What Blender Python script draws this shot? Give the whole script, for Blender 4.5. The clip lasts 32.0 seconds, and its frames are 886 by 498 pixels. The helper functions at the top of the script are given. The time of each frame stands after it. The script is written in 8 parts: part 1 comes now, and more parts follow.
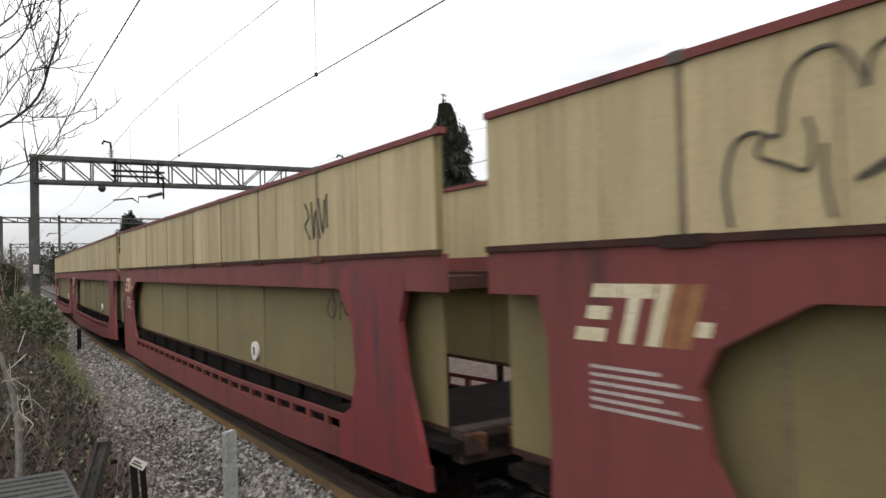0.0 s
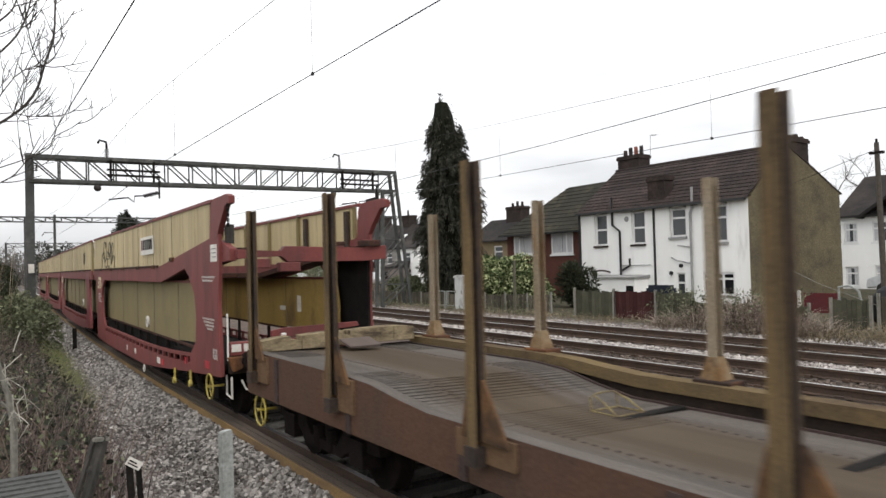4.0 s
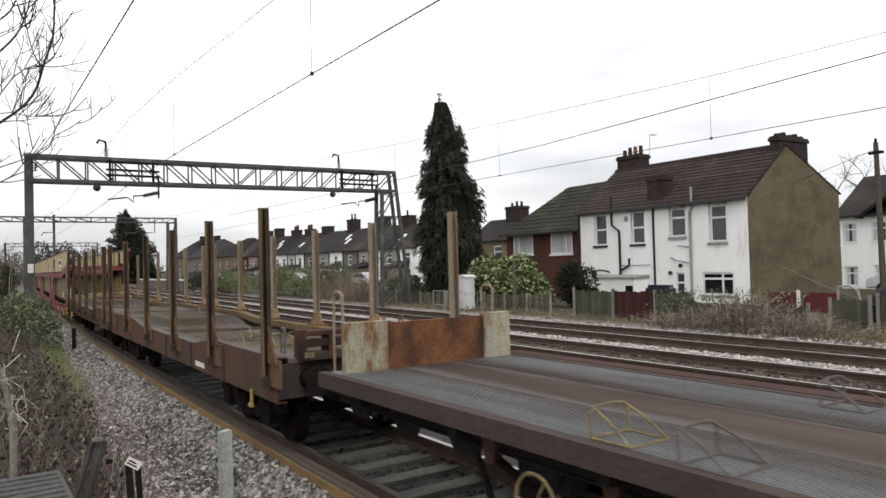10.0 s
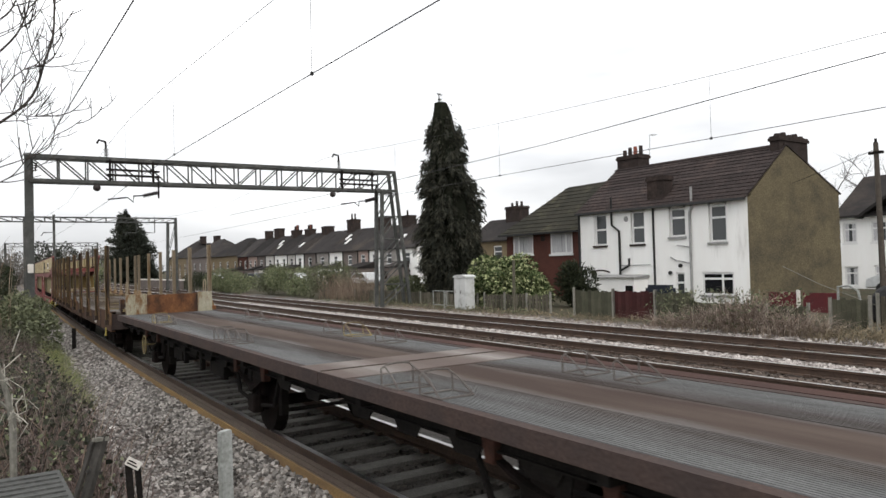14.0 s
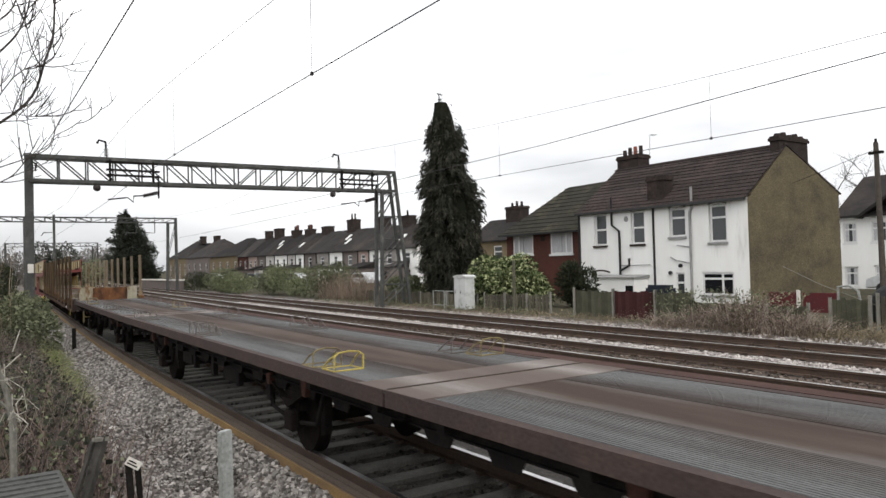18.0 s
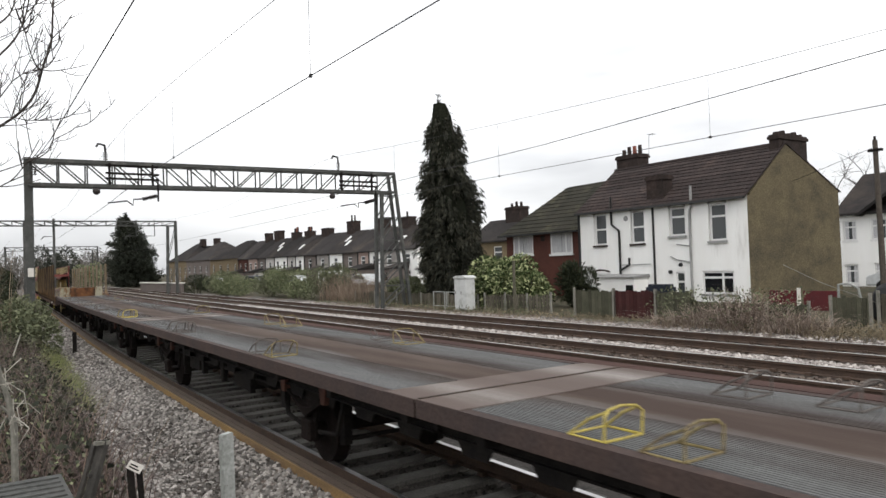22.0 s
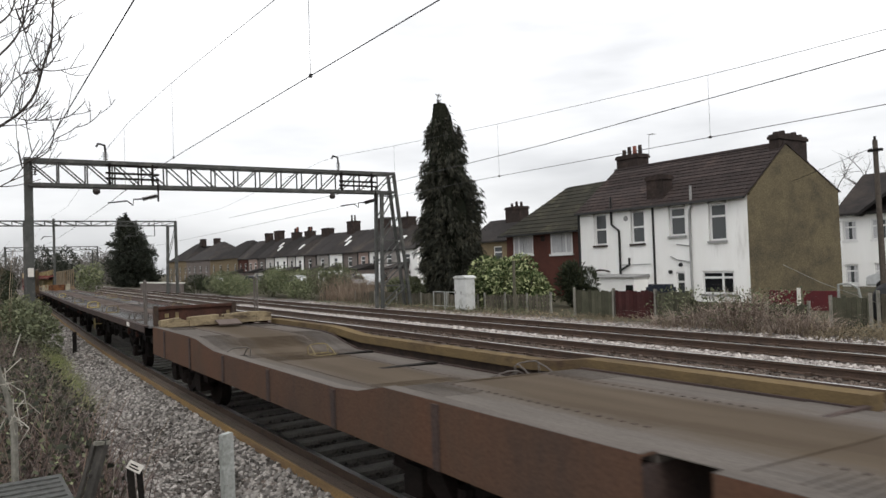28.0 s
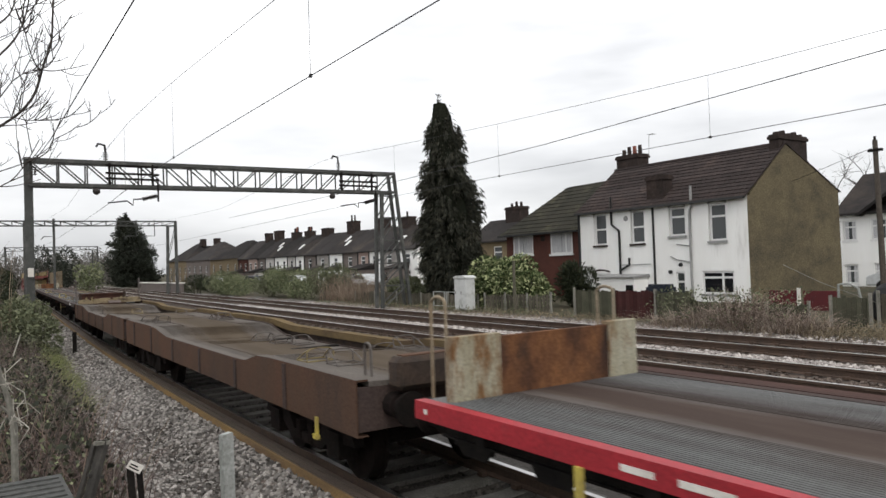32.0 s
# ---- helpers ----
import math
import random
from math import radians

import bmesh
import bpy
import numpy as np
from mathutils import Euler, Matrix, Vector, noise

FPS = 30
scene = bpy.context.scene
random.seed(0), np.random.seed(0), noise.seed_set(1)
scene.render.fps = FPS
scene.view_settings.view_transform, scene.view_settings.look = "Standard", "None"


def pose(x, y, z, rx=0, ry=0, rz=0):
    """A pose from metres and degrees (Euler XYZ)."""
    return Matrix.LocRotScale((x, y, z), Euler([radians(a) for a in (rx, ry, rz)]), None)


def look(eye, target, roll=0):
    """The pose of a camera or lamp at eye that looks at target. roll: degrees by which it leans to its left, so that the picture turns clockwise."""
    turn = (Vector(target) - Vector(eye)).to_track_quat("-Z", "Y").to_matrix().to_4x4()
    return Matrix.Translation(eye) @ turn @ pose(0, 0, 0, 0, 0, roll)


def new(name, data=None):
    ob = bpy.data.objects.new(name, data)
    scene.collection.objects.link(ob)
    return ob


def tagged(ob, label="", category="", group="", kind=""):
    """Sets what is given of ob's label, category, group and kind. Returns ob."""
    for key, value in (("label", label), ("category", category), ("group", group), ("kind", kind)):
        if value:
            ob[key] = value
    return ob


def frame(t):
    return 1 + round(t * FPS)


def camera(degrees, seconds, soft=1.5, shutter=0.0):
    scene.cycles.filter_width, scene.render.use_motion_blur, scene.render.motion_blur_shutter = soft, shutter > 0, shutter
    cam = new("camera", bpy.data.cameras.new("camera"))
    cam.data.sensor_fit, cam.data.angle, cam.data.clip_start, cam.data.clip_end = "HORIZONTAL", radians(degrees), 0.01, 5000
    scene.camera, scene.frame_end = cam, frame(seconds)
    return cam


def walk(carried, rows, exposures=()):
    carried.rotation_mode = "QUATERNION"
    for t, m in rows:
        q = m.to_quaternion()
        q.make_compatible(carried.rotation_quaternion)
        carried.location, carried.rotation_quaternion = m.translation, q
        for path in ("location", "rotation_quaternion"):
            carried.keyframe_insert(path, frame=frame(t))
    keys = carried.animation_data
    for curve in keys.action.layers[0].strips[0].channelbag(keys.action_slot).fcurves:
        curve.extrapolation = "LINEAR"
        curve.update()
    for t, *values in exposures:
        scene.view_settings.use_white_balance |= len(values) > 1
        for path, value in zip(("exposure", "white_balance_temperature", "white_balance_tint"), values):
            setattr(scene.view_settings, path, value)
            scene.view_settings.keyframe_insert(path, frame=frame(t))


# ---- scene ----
SCALE = 0.88
cam = camera(63.54, 32.0, soft=1.5, shutter=0.3)
EYE = (0.0, 0.0, 2.337)


def view(yaw, pitch, roll):
    """Camera pose from radians: yaw to the right of the track, pitch up; roll in degrees."""
    way = Vector((math.sin(yaw) * math.cos(pitch), math.cos(yaw) * math.cos(pitch), math.sin(pitch)))
    return look(EYE, Vector(EYE) + way * 10, roll)


walk(cam, [(0.0, view(0.5928, 0.0214, -1.524)), (1.0, view(0.5940, 0.0213, -1.524)), (2.0, view(0.5957, 0.0210, -1.524)),
           (3.0, view(0.5970, 0.0206, -1.524)), (4.0, view(0.5978, 0.0205, -1.524)), (5.5, view(0.5985, 0.0204, -1.524)),
           (12.0, view(0.5986, 0.0203, -1.524)), (19.0, view(0.5985, 0.0204, -1.530)), (19.4, view(0.5985, 0.0213, -1.930)),
           (20.5, view(0.5986, 0.0216, -1.970)), (32.0, view(0.5986, 0.0216, -1.972))],
     exposures=[(0.0, 0.16), (1.8, 0.18), (3.0, 0.34), (4.5, 0.26), (6.0, 0.20), (9.0, 0.20), (12.0, 0.26), (17.0, 0.27), (25.0, 0.23), (28.0, 0.11), (32.0, 0.11)])

# ---- world, sun, exposure ----
world = bpy.data.worlds.new("world")
scene.world = world
world.use_nodes = True
wn, wl = world.node_tree.nodes, world.node_tree.links
wn.clear()
w_out = wn.new("ShaderNodeOutputWorld")
w_bg = wn.new("ShaderNodeBackground")
w_sky = wn.new("ShaderNodeTexSky")
w_sky.sky_type, w_sky.sun_disc = "NISHITA", False
w_sky.sun_elevation, w_sky.sun_rotation = radians(32), radians(200)
w_sky.air_density, w_sky.dust_density = 1.0, 3.0
w_co = wn.new("ShaderNodeTexCoord")
w_map = wn.new("ShaderNodeMapping")
w_map.inputs["Scale"].default_value = (1.0, 1.0, 4.5)
w_noise = wn.new("ShaderNodeTexNoise")
w_noise.inputs["Scale"].default_value, w_noise.inputs["Detail"].default_value, w_noise.inputs["Roughness"].default_value = 1.9, 5.0, 0.5
w_ramp = wn.new("ShaderNodeValToRGB")
w_ramp.color_ramp.elements[0].position, w_ramp.color_ramp.elements[0].color = 0.30, (0.57, 0.575, 0.585, 1)
w_ramp.color_ramp.elements[1].position, w_ramp.color_ramp.elements[1].color = 0.66, (1.0, 1.0, 1.0, 1)
w_mul = wn.new("ShaderNodeMixRGB")
w_mul.blend_type = "MULTIPLY"
w_mul.inputs[0].default_value = 1.0
w_mul.inputs[2].default_value = (15.2, 15.2, 15.3, 1)
w_mix = wn.new("ShaderNodeMixRGB")
w_mix.inputs[0].default_value = 0.93
wl.new(w_co.outputs["Generated"], w_map.inputs["Vector"])
wl.new(w_map.outputs[0], w_noise.inputs["Vector"])
wl.new(w_noise.outputs["Fac"], w_ramp.inputs[0])
wl.new(w_ramp.outputs[0], w_mul.inputs[1])
wl.new(w_sky.outputs[0], w_mix.inputs[1])
w_sep = wn.new("ShaderNodeSeparateXYZ")
w_hor = wn.new("ShaderNodeValToRGB")
w_hor.color_ramp.elements[0].position, w_hor.color_ramp.elements[0].color = 0.0, (0.56, 0.565, 0.57, 1)
w_hor.color_ramp.elements[1].position, w_hor.color_ramp.elements[1].color = 0.30, (1.0, 1.0, 1.0, 1)
w_dim = wn.new("ShaderNodeMixRGB")
w_dim.blend_type = "MULTIPLY"
w_dim.inputs[0].default_value = 1.0
wl.new(w_co.outputs["Generated"], w_sep.inputs[0])
wl.new(w_sep.outputs[2], w_hor.inputs[0])
wl.new(w_mul.outputs[0], w_dim.inputs[1])
wl.new(w_hor.outputs[0], w_dim.inputs[2])
wl.new(w_dim.outputs[0], w_mix.inputs[2])
wl.new(w_mix.outputs[0], w_bg.inputs["Color"])
w_bg.inputs["Strength"].default_value = 0.104
wl.new(w_bg.outputs[0], w_out.inputs["Surface"])

sun_data = bpy.data.lights.new("sun", "SUN")
sun_data.energy, sun_data.angle, sun_data.color = 0.95, radians(25), (1.0, 0.97, 0.92)
sun = new("sun", sun_data)
sun.matrix_world = look((0, 0, 60), (12, 32, 22))


# ---- materials ----
def mat(name, base, other=None, rough=0.7, metal=0.0, scale=3.0, fine=40.0, amount=0.6, bump=0.15, third=None, third_scale=0.7, cut=(0.35, 0.65),
        third_cut=(0.52, 0.68), random_tint=0.0, spec=0.3, stretch=(1, 1, 1), coat=0.0):
    """Procedural surface: base and other colours mixed by broad noise, stained by third, with fine grain and bump, in metres."""
    m = bpy.data.materials.new(name)
    m.use_nodes = True
    n, l = m.node_tree.nodes, m.node_tree.links
    b = n["Principled BSDF"]
    b.inputs["Roughness"].default_value, b.inputs["Metallic"].default_value = rough, metal
    b.inputs["Specular IOR Level"].default_value = spec
    co = n.new("ShaderNodeTexCoord")
    mp = n.new("ShaderNodeMapping")
    mp.inputs["Scale"].default_value = stretch
    l.new(co.outputs["Object"], mp.inputs["Vector"])
    big = n.new("ShaderNodeTexNoise")
    big.inputs["Scale"].default_value, big.inputs["Detail"].default_value, big.inputs["Roughness"].default_value = scale, 4.0, 0.65
    small = n.new("ShaderNodeTexNoise")
    small.inputs["Scale"].default_value, small.inputs["Detail"].default_value = fine, 3.0
    l.new(mp.outputs[0], big.inputs["Vector"])
    l.new(co.outputs["Object"], small.inputs["Vector"])
    mr = n.new("ShaderNodeMapRange")
    mr.inputs["From Min"].default_value, mr.inputs["From Max"].default_value = cut
    l.new(big.outputs["Fac"], mr.inputs["Value"])
    mx = n.new("ShaderNodeMixRGB")
    mx.inputs[1].default_value = (*base, 1)
    mx.inputs[2].default_value = (*(other or [c * 0.75 for c in base]), 1)
    l.new(mr.outputs[0], mx.inputs[0])
    col = mx.outputs[0]
    if third:
        st = n.new("ShaderNodeTexNoise")
        st.inputs["Scale"].default_value, st.inputs["Detail"].default_value, st.inputs["Roughness"].default_value = third_scale, 5.0, 0.7
        l.new(mp.outputs[0], st.inputs["Vector"])
        sr = n.new("ShaderNodeMapRange")
        sr.inputs["From Min"].default_value, sr.inputs["From Max"].default_value = third_cut
        l.new(st.outputs["Fac"], sr.inputs["Value"])
        m3 = n.new("ShaderNodeMixRGB")
        m3.inputs[2].default_value = (*third, 1)
        l.new(sr.outputs[0], m3.inputs[0])
        l.new(col, m3.inputs[1])
        col = m3.outputs[0]
    gr = n.new("ShaderNodeMapRange")
    gr.inputs["From Min"].default_value, gr.inputs["From Max"].default_value = 0.25, 0.75
    gr.inputs["To Min"].default_value, gr.inputs["To Max"].default_value = 1 - amount * 0.5, 1 + amount * 0.35
    l.new(small.outputs["Fac"], gr.inputs["Value"])
    mu = n.new("ShaderNodeMixRGB")
    mu.blend_type = "MULTIPLY"
    mu.inputs[0].default_value = 1.0
    l.new(col, mu.inputs[1])
    l.new(gr.outputs[0], mu.inputs[2])
    col = mu.outputs[0]
    if random_tint:
        oi = n.new("ShaderNodeObjectInfo")
        rr = n.new("ShaderNodeMapRange")
        rr.inputs["To Min"].default_value, rr.inputs["To Max"].default_value = 1 - random_tint, 1 + random_tint
        l.new(oi.outputs["Random"], rr.inputs["Value"])
        m4 = n.new("ShaderNodeMixRGB")
        m4.blend_type = "MULTIPLY"
        m4.inputs[0].default_value = 1.0
        l.new(col, m4.inputs[1])
        l.new(rr.outputs[0], m4.inputs[2])
        col = m4.outputs[0]
    l.new(col, b.inputs["Base Color"])
    if bump:
        bp = n.new("ShaderNodeBump")
        bp.inputs["Strength"].default_value, bp.inputs["Distance"].default_value = bump, 0.02
        l.new(small.outputs["Fac"], bp.inputs["Height"])
        l.new(bp.outputs[0], b.inputs["Normal"])
    return m


def streaked(m, dirt, scale, cut):
    """Adds rain-washed dirt in upright streaks of two widths, in metres, along a wagon's side."""
    n, l = m.node_tree.nodes, m.node_tree.links
    b = n["Principled BSDF"]
    col = b.inputs["Base Color"].links[0].from_socket
    co = n.new("ShaderNodeTexCoord")
    for k, (along, up, most) in enumerate(((1.0, 0.12, 0.60), (3.2, 0.30, 0.35))):
        mp = n.new("ShaderNodeMapping")
        mp.inputs["Scale"].default_value = (0.2, along, up)
        mp.inputs["Location"].default_value = (0, 3.7 * k, 0)
        l.new(co.outputs["Object"], mp.inputs["Vector"])
        t = n.new("ShaderNodeTexNoise")
        t.inputs["Scale"].default_value, t.inputs["Detail"].default_value, t.inputs["Roughness"].default_value = scale, 4.0, 0.6
        l.new(mp.outputs[0], t.inputs["Vector"])
        r = n.new("ShaderNodeMapRange")
        r.inputs["From Min"].default_value, r.inputs["From Max"].default_value = cut
        r.inputs["To Max"].default_value = most
        l.new(t.outputs["Fac"], r.inputs["Value"])
        mx = n.new("ShaderNodeMixRGB")
        mx.inputs[2].default_value = (*dirt, 1)
        l.new(r.outputs[0], mx.inputs[0])
        l.new(col, mx.inputs[1])
        col = mx.outputs[0]
    l.new(col, b.inputs["Base Color"])
    return m


def island_mat(name, a, b_, c_=None, rough=0.8, spec=0.2):
    """Colour that varies from piece to piece of one joined mesh."""
    m = bpy.data.materials.new(name)
    m.use_nodes = True
    n, l = m.node_tree.nodes, m.node_tree.links
    p = n["Principled BSDF"]
    p.inputs["Roughness"].default_value, p.inputs["Specular IOR Level"].default_value = rough, spec
    g = n.new("ShaderNodeNewGeometry")
    r = n.new("ShaderNodeValToRGB")
    r.color_ramp.elements[0].color, r.color_ramp.elements[1].color = (*a, 1), (*b_, 1)
    if c_:
        e = r.color_ramp.elements.new(0.5)
        e.color = (*c_, 1)
    no = n.new("ShaderNodeTexNoise")
    no.inputs["Scale"].default_value = 30.0
    mu = n.new("ShaderNodeMixRGB")
    mu.blend_type, mu.inputs[0].default_value = "MULTIPLY", 0.5
    co = n.new("ShaderNodeTexCoord")
    l.new(co.outputs["Object"], no.inputs["Vector"])
    l.new(g.outputs["Random Per Island"], r.inputs[0])
    l.new(r.outputs[0], mu.inputs[1])
    l.new(no.outputs["Fac"], mu.inputs[2])
    l.new(mu.outputs[0], p.inputs["Base Color"])
    return m


def deck_mat(name, brown, brown2, grey, centre, half, soft, track=0.0):
    """Steel deck with a brown-stained strip down its middle and worn grey wheel tracks beside it, in the wagon's own metres."""
    m = mat(name, grey, [c * 0.8 for c in grey], third=[c * 0.62 for c in grey], third_scale=0.8, scale=0.9, rough=0.9, stretch=(2.5, 0.25, 1), spec=0.06, amount=0.5, third_cut=(0.48, 0.66))
    n, l = m.node_tree.nodes, m.node_tree.links
    b = n["Principled BSDF"]
    old = b.inputs["Base Color"].links[0].from_socket
    co = n.new("ShaderNodeTexCoord")
    sp_ = n.new("ShaderNodeSeparateXYZ")
    l.new(co.outputs["Object"], sp_.inputs[0])
    mp = n.new("ShaderNodeMapping")
    mp.inputs["Scale"].default_value = (1.4, 0.22, 1)
    l.new(co.outputs["Object"], mp.inputs["Vector"])
    no = n.new("ShaderNodeTexNoise")
    no.inputs["Scale"].default_value, no.inputs["Detail"].default_value, no.inputs["Roughness"].default_value = 2.2, 5.0, 0.65
    l.new(mp.outputs[0], no.inputs["Vector"])

    def op(kind, a, c):
        k = n.new("ShaderNodeMath")
        k.operation = kind
        for i, v in enumerate((a, c)):
            if isinstance(v, float):
                k.inputs[i].default_value = v
            elif v is not None:
                l.new(v, k.inputs[i])
        return k.outputs[0]
    d = op("ABSOLUTE", op("SUBTRACT", sp_.outputs[0], float(centre)), None)
    if track:
        d = op("SUBTRACT", 0.9, op("MULTIPLY", op("ABSOLUTE", op("SUBTRACT", d, float(track)), None), 1.9))
    d = op("ADD", d, op("MULTIPLY", op("SUBTRACT", no.outputs["Fac"], 0.5), 0.9))
    mr = n.new("ShaderNodeMapRange")
    mr.inputs["From Min"].default_value, mr.inputs["From Max"].default_value = half - soft / 2, half + soft / 2
    mr.inputs["To Min"].default_value, mr.inputs["To Max"].default_value = 1.0, 0.0
    l.new(d, mr.inputs["Value"])
    rb = n.new("ShaderNodeMixRGB")
    rb.inputs[1].default_value, rb.inputs[2].default_value = (*brown, 1), (*brown2, 1)
    pt = n.new("ShaderNodeTexNoise")
    pt.inputs["Scale"].default_value, pt.inputs["Detail"].default_value = 1.3, 6.0
    l.new(mp.outputs[0], pt.inputs["Vector"])
    pr = n.new("ShaderNodeMapRange")
    pr.inputs["From Min"].default_value, pr.inputs["From Max"].default_value = 0.42, 0.66
    l.new(pt.outputs["Fac"], pr.inputs["Value"])
    l.new(pr.outputs[0], rb.inputs[0])
    mx = n.new("ShaderNodeMixRGB")
    l.new(mr.outputs[0], mx.inputs[0])
    l.new(old, mx.inputs[1])
    l.new(rb.outputs[0], mx.inputs[2])
    l.new(mx.outputs[0], b.inputs["Base Color"])
    return m


def glass_mat(name, tint=(0.02, 0.025, 0.03)):
    m = bpy.data.materials.new(name)
    m.use_nodes = True
    p = m.node_tree.nodes["Principled BSDF"]
    p.inputs["Base Color"].default_value = (*tint, 1)
    p.inputs["Roughness"].default_value, p.inputs["Specular IOR Level"].default_value = 0.08, 0.6
    return m


M = {}
M["rust_side"] = mat("rust_side", (0.082, 0.053, 0.039), (0.108, 0.057, 0.037), third=(0.050, 0.042, 0.038), third_scale=0.7, scale=1.4, rough=0.9, amount=0.5, stretch=(1, 1, 0.5), spec=0.08, third_cut=(0.48, 0.66), bump=0.08)
M["rust_orange"] = mat("rust_orange", (0.155, 0.096, 0.055), (0.115, 0.072, 0.044), third=(0.070, 0.050, 0.038), scale=5, rough=0.9, spec=0.08, bump=0.06)
M["deck_brown"] = deck_mat("deck_brown", (0.066, 0.050, 0.035), (0.088, 0.069, 0.050), (0.128, 0.113, 0.101), 0.0, 0.60, 0.45)
M["deck_grey"] = deck_mat("deck_grey", (0.054, 0.039, 0.033), (0.088, 0.068, 0.057), (0.19, 0.191, 0.19), -0.04, 0.54, 0.62)
# Pale wheel tracks: bare-metal wear with its sky sheen put into colour.
M["deck_plate"] = deck_mat("deck_plate", (0.100, 0.078, 0.069), (0.128, 0.103, 0.092), (0.25, 0.228, 0.212), 0.0, 0.66, 0.75, 0.74)
M["deck_plate"].node_tree.nodes["Principled BSDF"].inputs["Roughness"].default_value = 0.72
M["edge_brown"] = mat("edge_brown", (0.050, 0.039, 0.037), (0.068, 0.048, 0.042), scale=2, rough=0.85, spec=0.1)
M["edge_red"] = mat("edge_red", (0.36, 0.025, 0.035), (0.28, 0.022, 0.03), third=(0.14, 0.05, 0.045), scale=2, rough=0.5, third_cut=(0.6, 0.75))
M["post_rust"] = mat("post_rust", (0.165, 0.115, 0.058), (0.115, 0.080, 0.044), third=(0.036, 0.027, 0.022), third_scale=0.9, scale=3, rough=0.85, stretch=(3, 3, 0.35), third_cut=(0.50, 0.62), spec=0.1)
M["maroon"] = mat("maroon", (0.185, 0.052, 0.047), (0.145, 0.043, 0.040), third=(0.070, 0.034, 0.032), third_scale=0.9, scale=1.4, rough=0.6, stretch=(1, 1.6, 0.35), third_cut=(0.54, 0.74), amount=0.25, spec=0.2, bump=0.04)
M["maroon_fresh"] = mat("maroon_fresh", (0.195, 0.034, 0.038), (0.155, 0.036, 0.037), third=(0.060, 0.036, 0.040), third_scale=0.8, scale=1.4, rough=0.55, stretch=(1, 2.0, 0.4), third_cut=(0.56, 0.70), amount=0.25, spec=0.25, bump=0.04)
# Near-black standing in for the darkness inside the car carriers.
M["shade_black"] = mat("shade_black", (0.011, 0.010, 0.010), (0.018, 0.015, 0.013), scale=2.5, rough=0.95, spec=0.03)
M["cream_fold"] = mat("cream_fold", (0.40, 0.32, 0.185), (0.25, 0.20, 0.12), scale=2.0, rough=0.7, spec=0.15, stretch=(1, 1, 0.4))
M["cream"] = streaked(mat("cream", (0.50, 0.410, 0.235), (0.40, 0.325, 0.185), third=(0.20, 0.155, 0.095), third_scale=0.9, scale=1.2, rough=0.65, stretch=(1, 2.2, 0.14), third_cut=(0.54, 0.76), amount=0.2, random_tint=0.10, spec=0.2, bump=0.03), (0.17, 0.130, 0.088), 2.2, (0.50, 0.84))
# Lower sheets: a darker copy of the cream with random stains.
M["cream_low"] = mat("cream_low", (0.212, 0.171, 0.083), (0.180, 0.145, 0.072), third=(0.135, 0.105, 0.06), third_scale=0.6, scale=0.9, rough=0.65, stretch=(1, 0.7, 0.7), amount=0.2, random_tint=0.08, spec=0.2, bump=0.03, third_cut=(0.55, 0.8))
# Unweathered far inner faces, colour brightened for light the interior lacks.
M["cream_inner_lit"] = mat("cream_inner_lit", (0.36, 0.245, 0.075), (0.30, 0.20, 0.06), third=(0.16, 0.10, 0.04), third_scale=0.9, scale=1.0, rough=0.5, stretch=(1, 1, 0.5), spec=0.3, bump=0.02)
M["white_paint"] = mat("white_paint", (0.68, 0.66, 0.62), (0.58, 0.55, 0.50), scale=4, rough=0.6, amount=0.3)
M["logo_cream"] = mat("logo_cream", (0.62, 0.56, 0.40), (0.55, 0.47, 0.30), scale=5, rough=0.6)
M["logo_rust"] = mat("logo_rust", (0.30, 0.15, 0.06), (0.20, 0.08, 0.04), scale=5, rough=0.7)
M["spray"] = mat("spray", (0.075, 0.068, 0.055), scale=5, rough=0.7, amount=0.2)
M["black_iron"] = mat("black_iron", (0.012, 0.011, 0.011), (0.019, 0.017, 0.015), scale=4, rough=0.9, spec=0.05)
# Running gear, darkened beyond its grime for shade under the decks.
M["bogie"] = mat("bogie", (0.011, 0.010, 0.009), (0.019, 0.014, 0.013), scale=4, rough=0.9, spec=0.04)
M["red_iron"] = mat("red_iron", (0.072, 0.034, 0.025), (0.046, 0.025, 0.020), third=(0.026, 0.020, 0.018), third_scale=2.5, scale=4, rough=0.85, spec=0.1)
M["yellow"] = mat("yellow", (0.47, 0.38, 0.075), (0.34, 0.27, 0.08), scale=6, rough=0.6)
M["yellow_old"] = mat("yellow_old", (0.235, 0.190, 0.080), (0.12, 0.088, 0.052), scale=6, rough=0.7)
M["steel_grey"] = mat("steel_grey", (0.12, 0.108, 0.098), (0.075, 0.062, 0.055), scale=5, rough=0.7)
M["wood_pale"] = mat("wood_pale", (0.28, 0.225, 0.145), (0.20, 0.16, 0.10), third=(0.075, 0.058, 0.042), third_scale=2.4, scale=5, rough=0.95, stretch=(0.7, 3, 2), third_cut=(0.47, 0.62), spec=0.05)
M["rail_top"] = mat("rail_top", (0.66, 0.65, 0.64), (0.55, 0.54, 0.53), scale=3, rough=0.34, metal=1.0, amount=0.2, bump=0.05)
M["rail_side"] = mat("rail_side", (0.060, 0.042, 0.033), (0.085, 0.055, 0.040), scale=3, rough=0.85)
M["rail_spare"] = mat("rail_spare", (0.135, 0.105, 0.085), (0.105, 0.080, 0.065), scale=2.5, rough=0.8, stretch=(1, 0.3, 1))
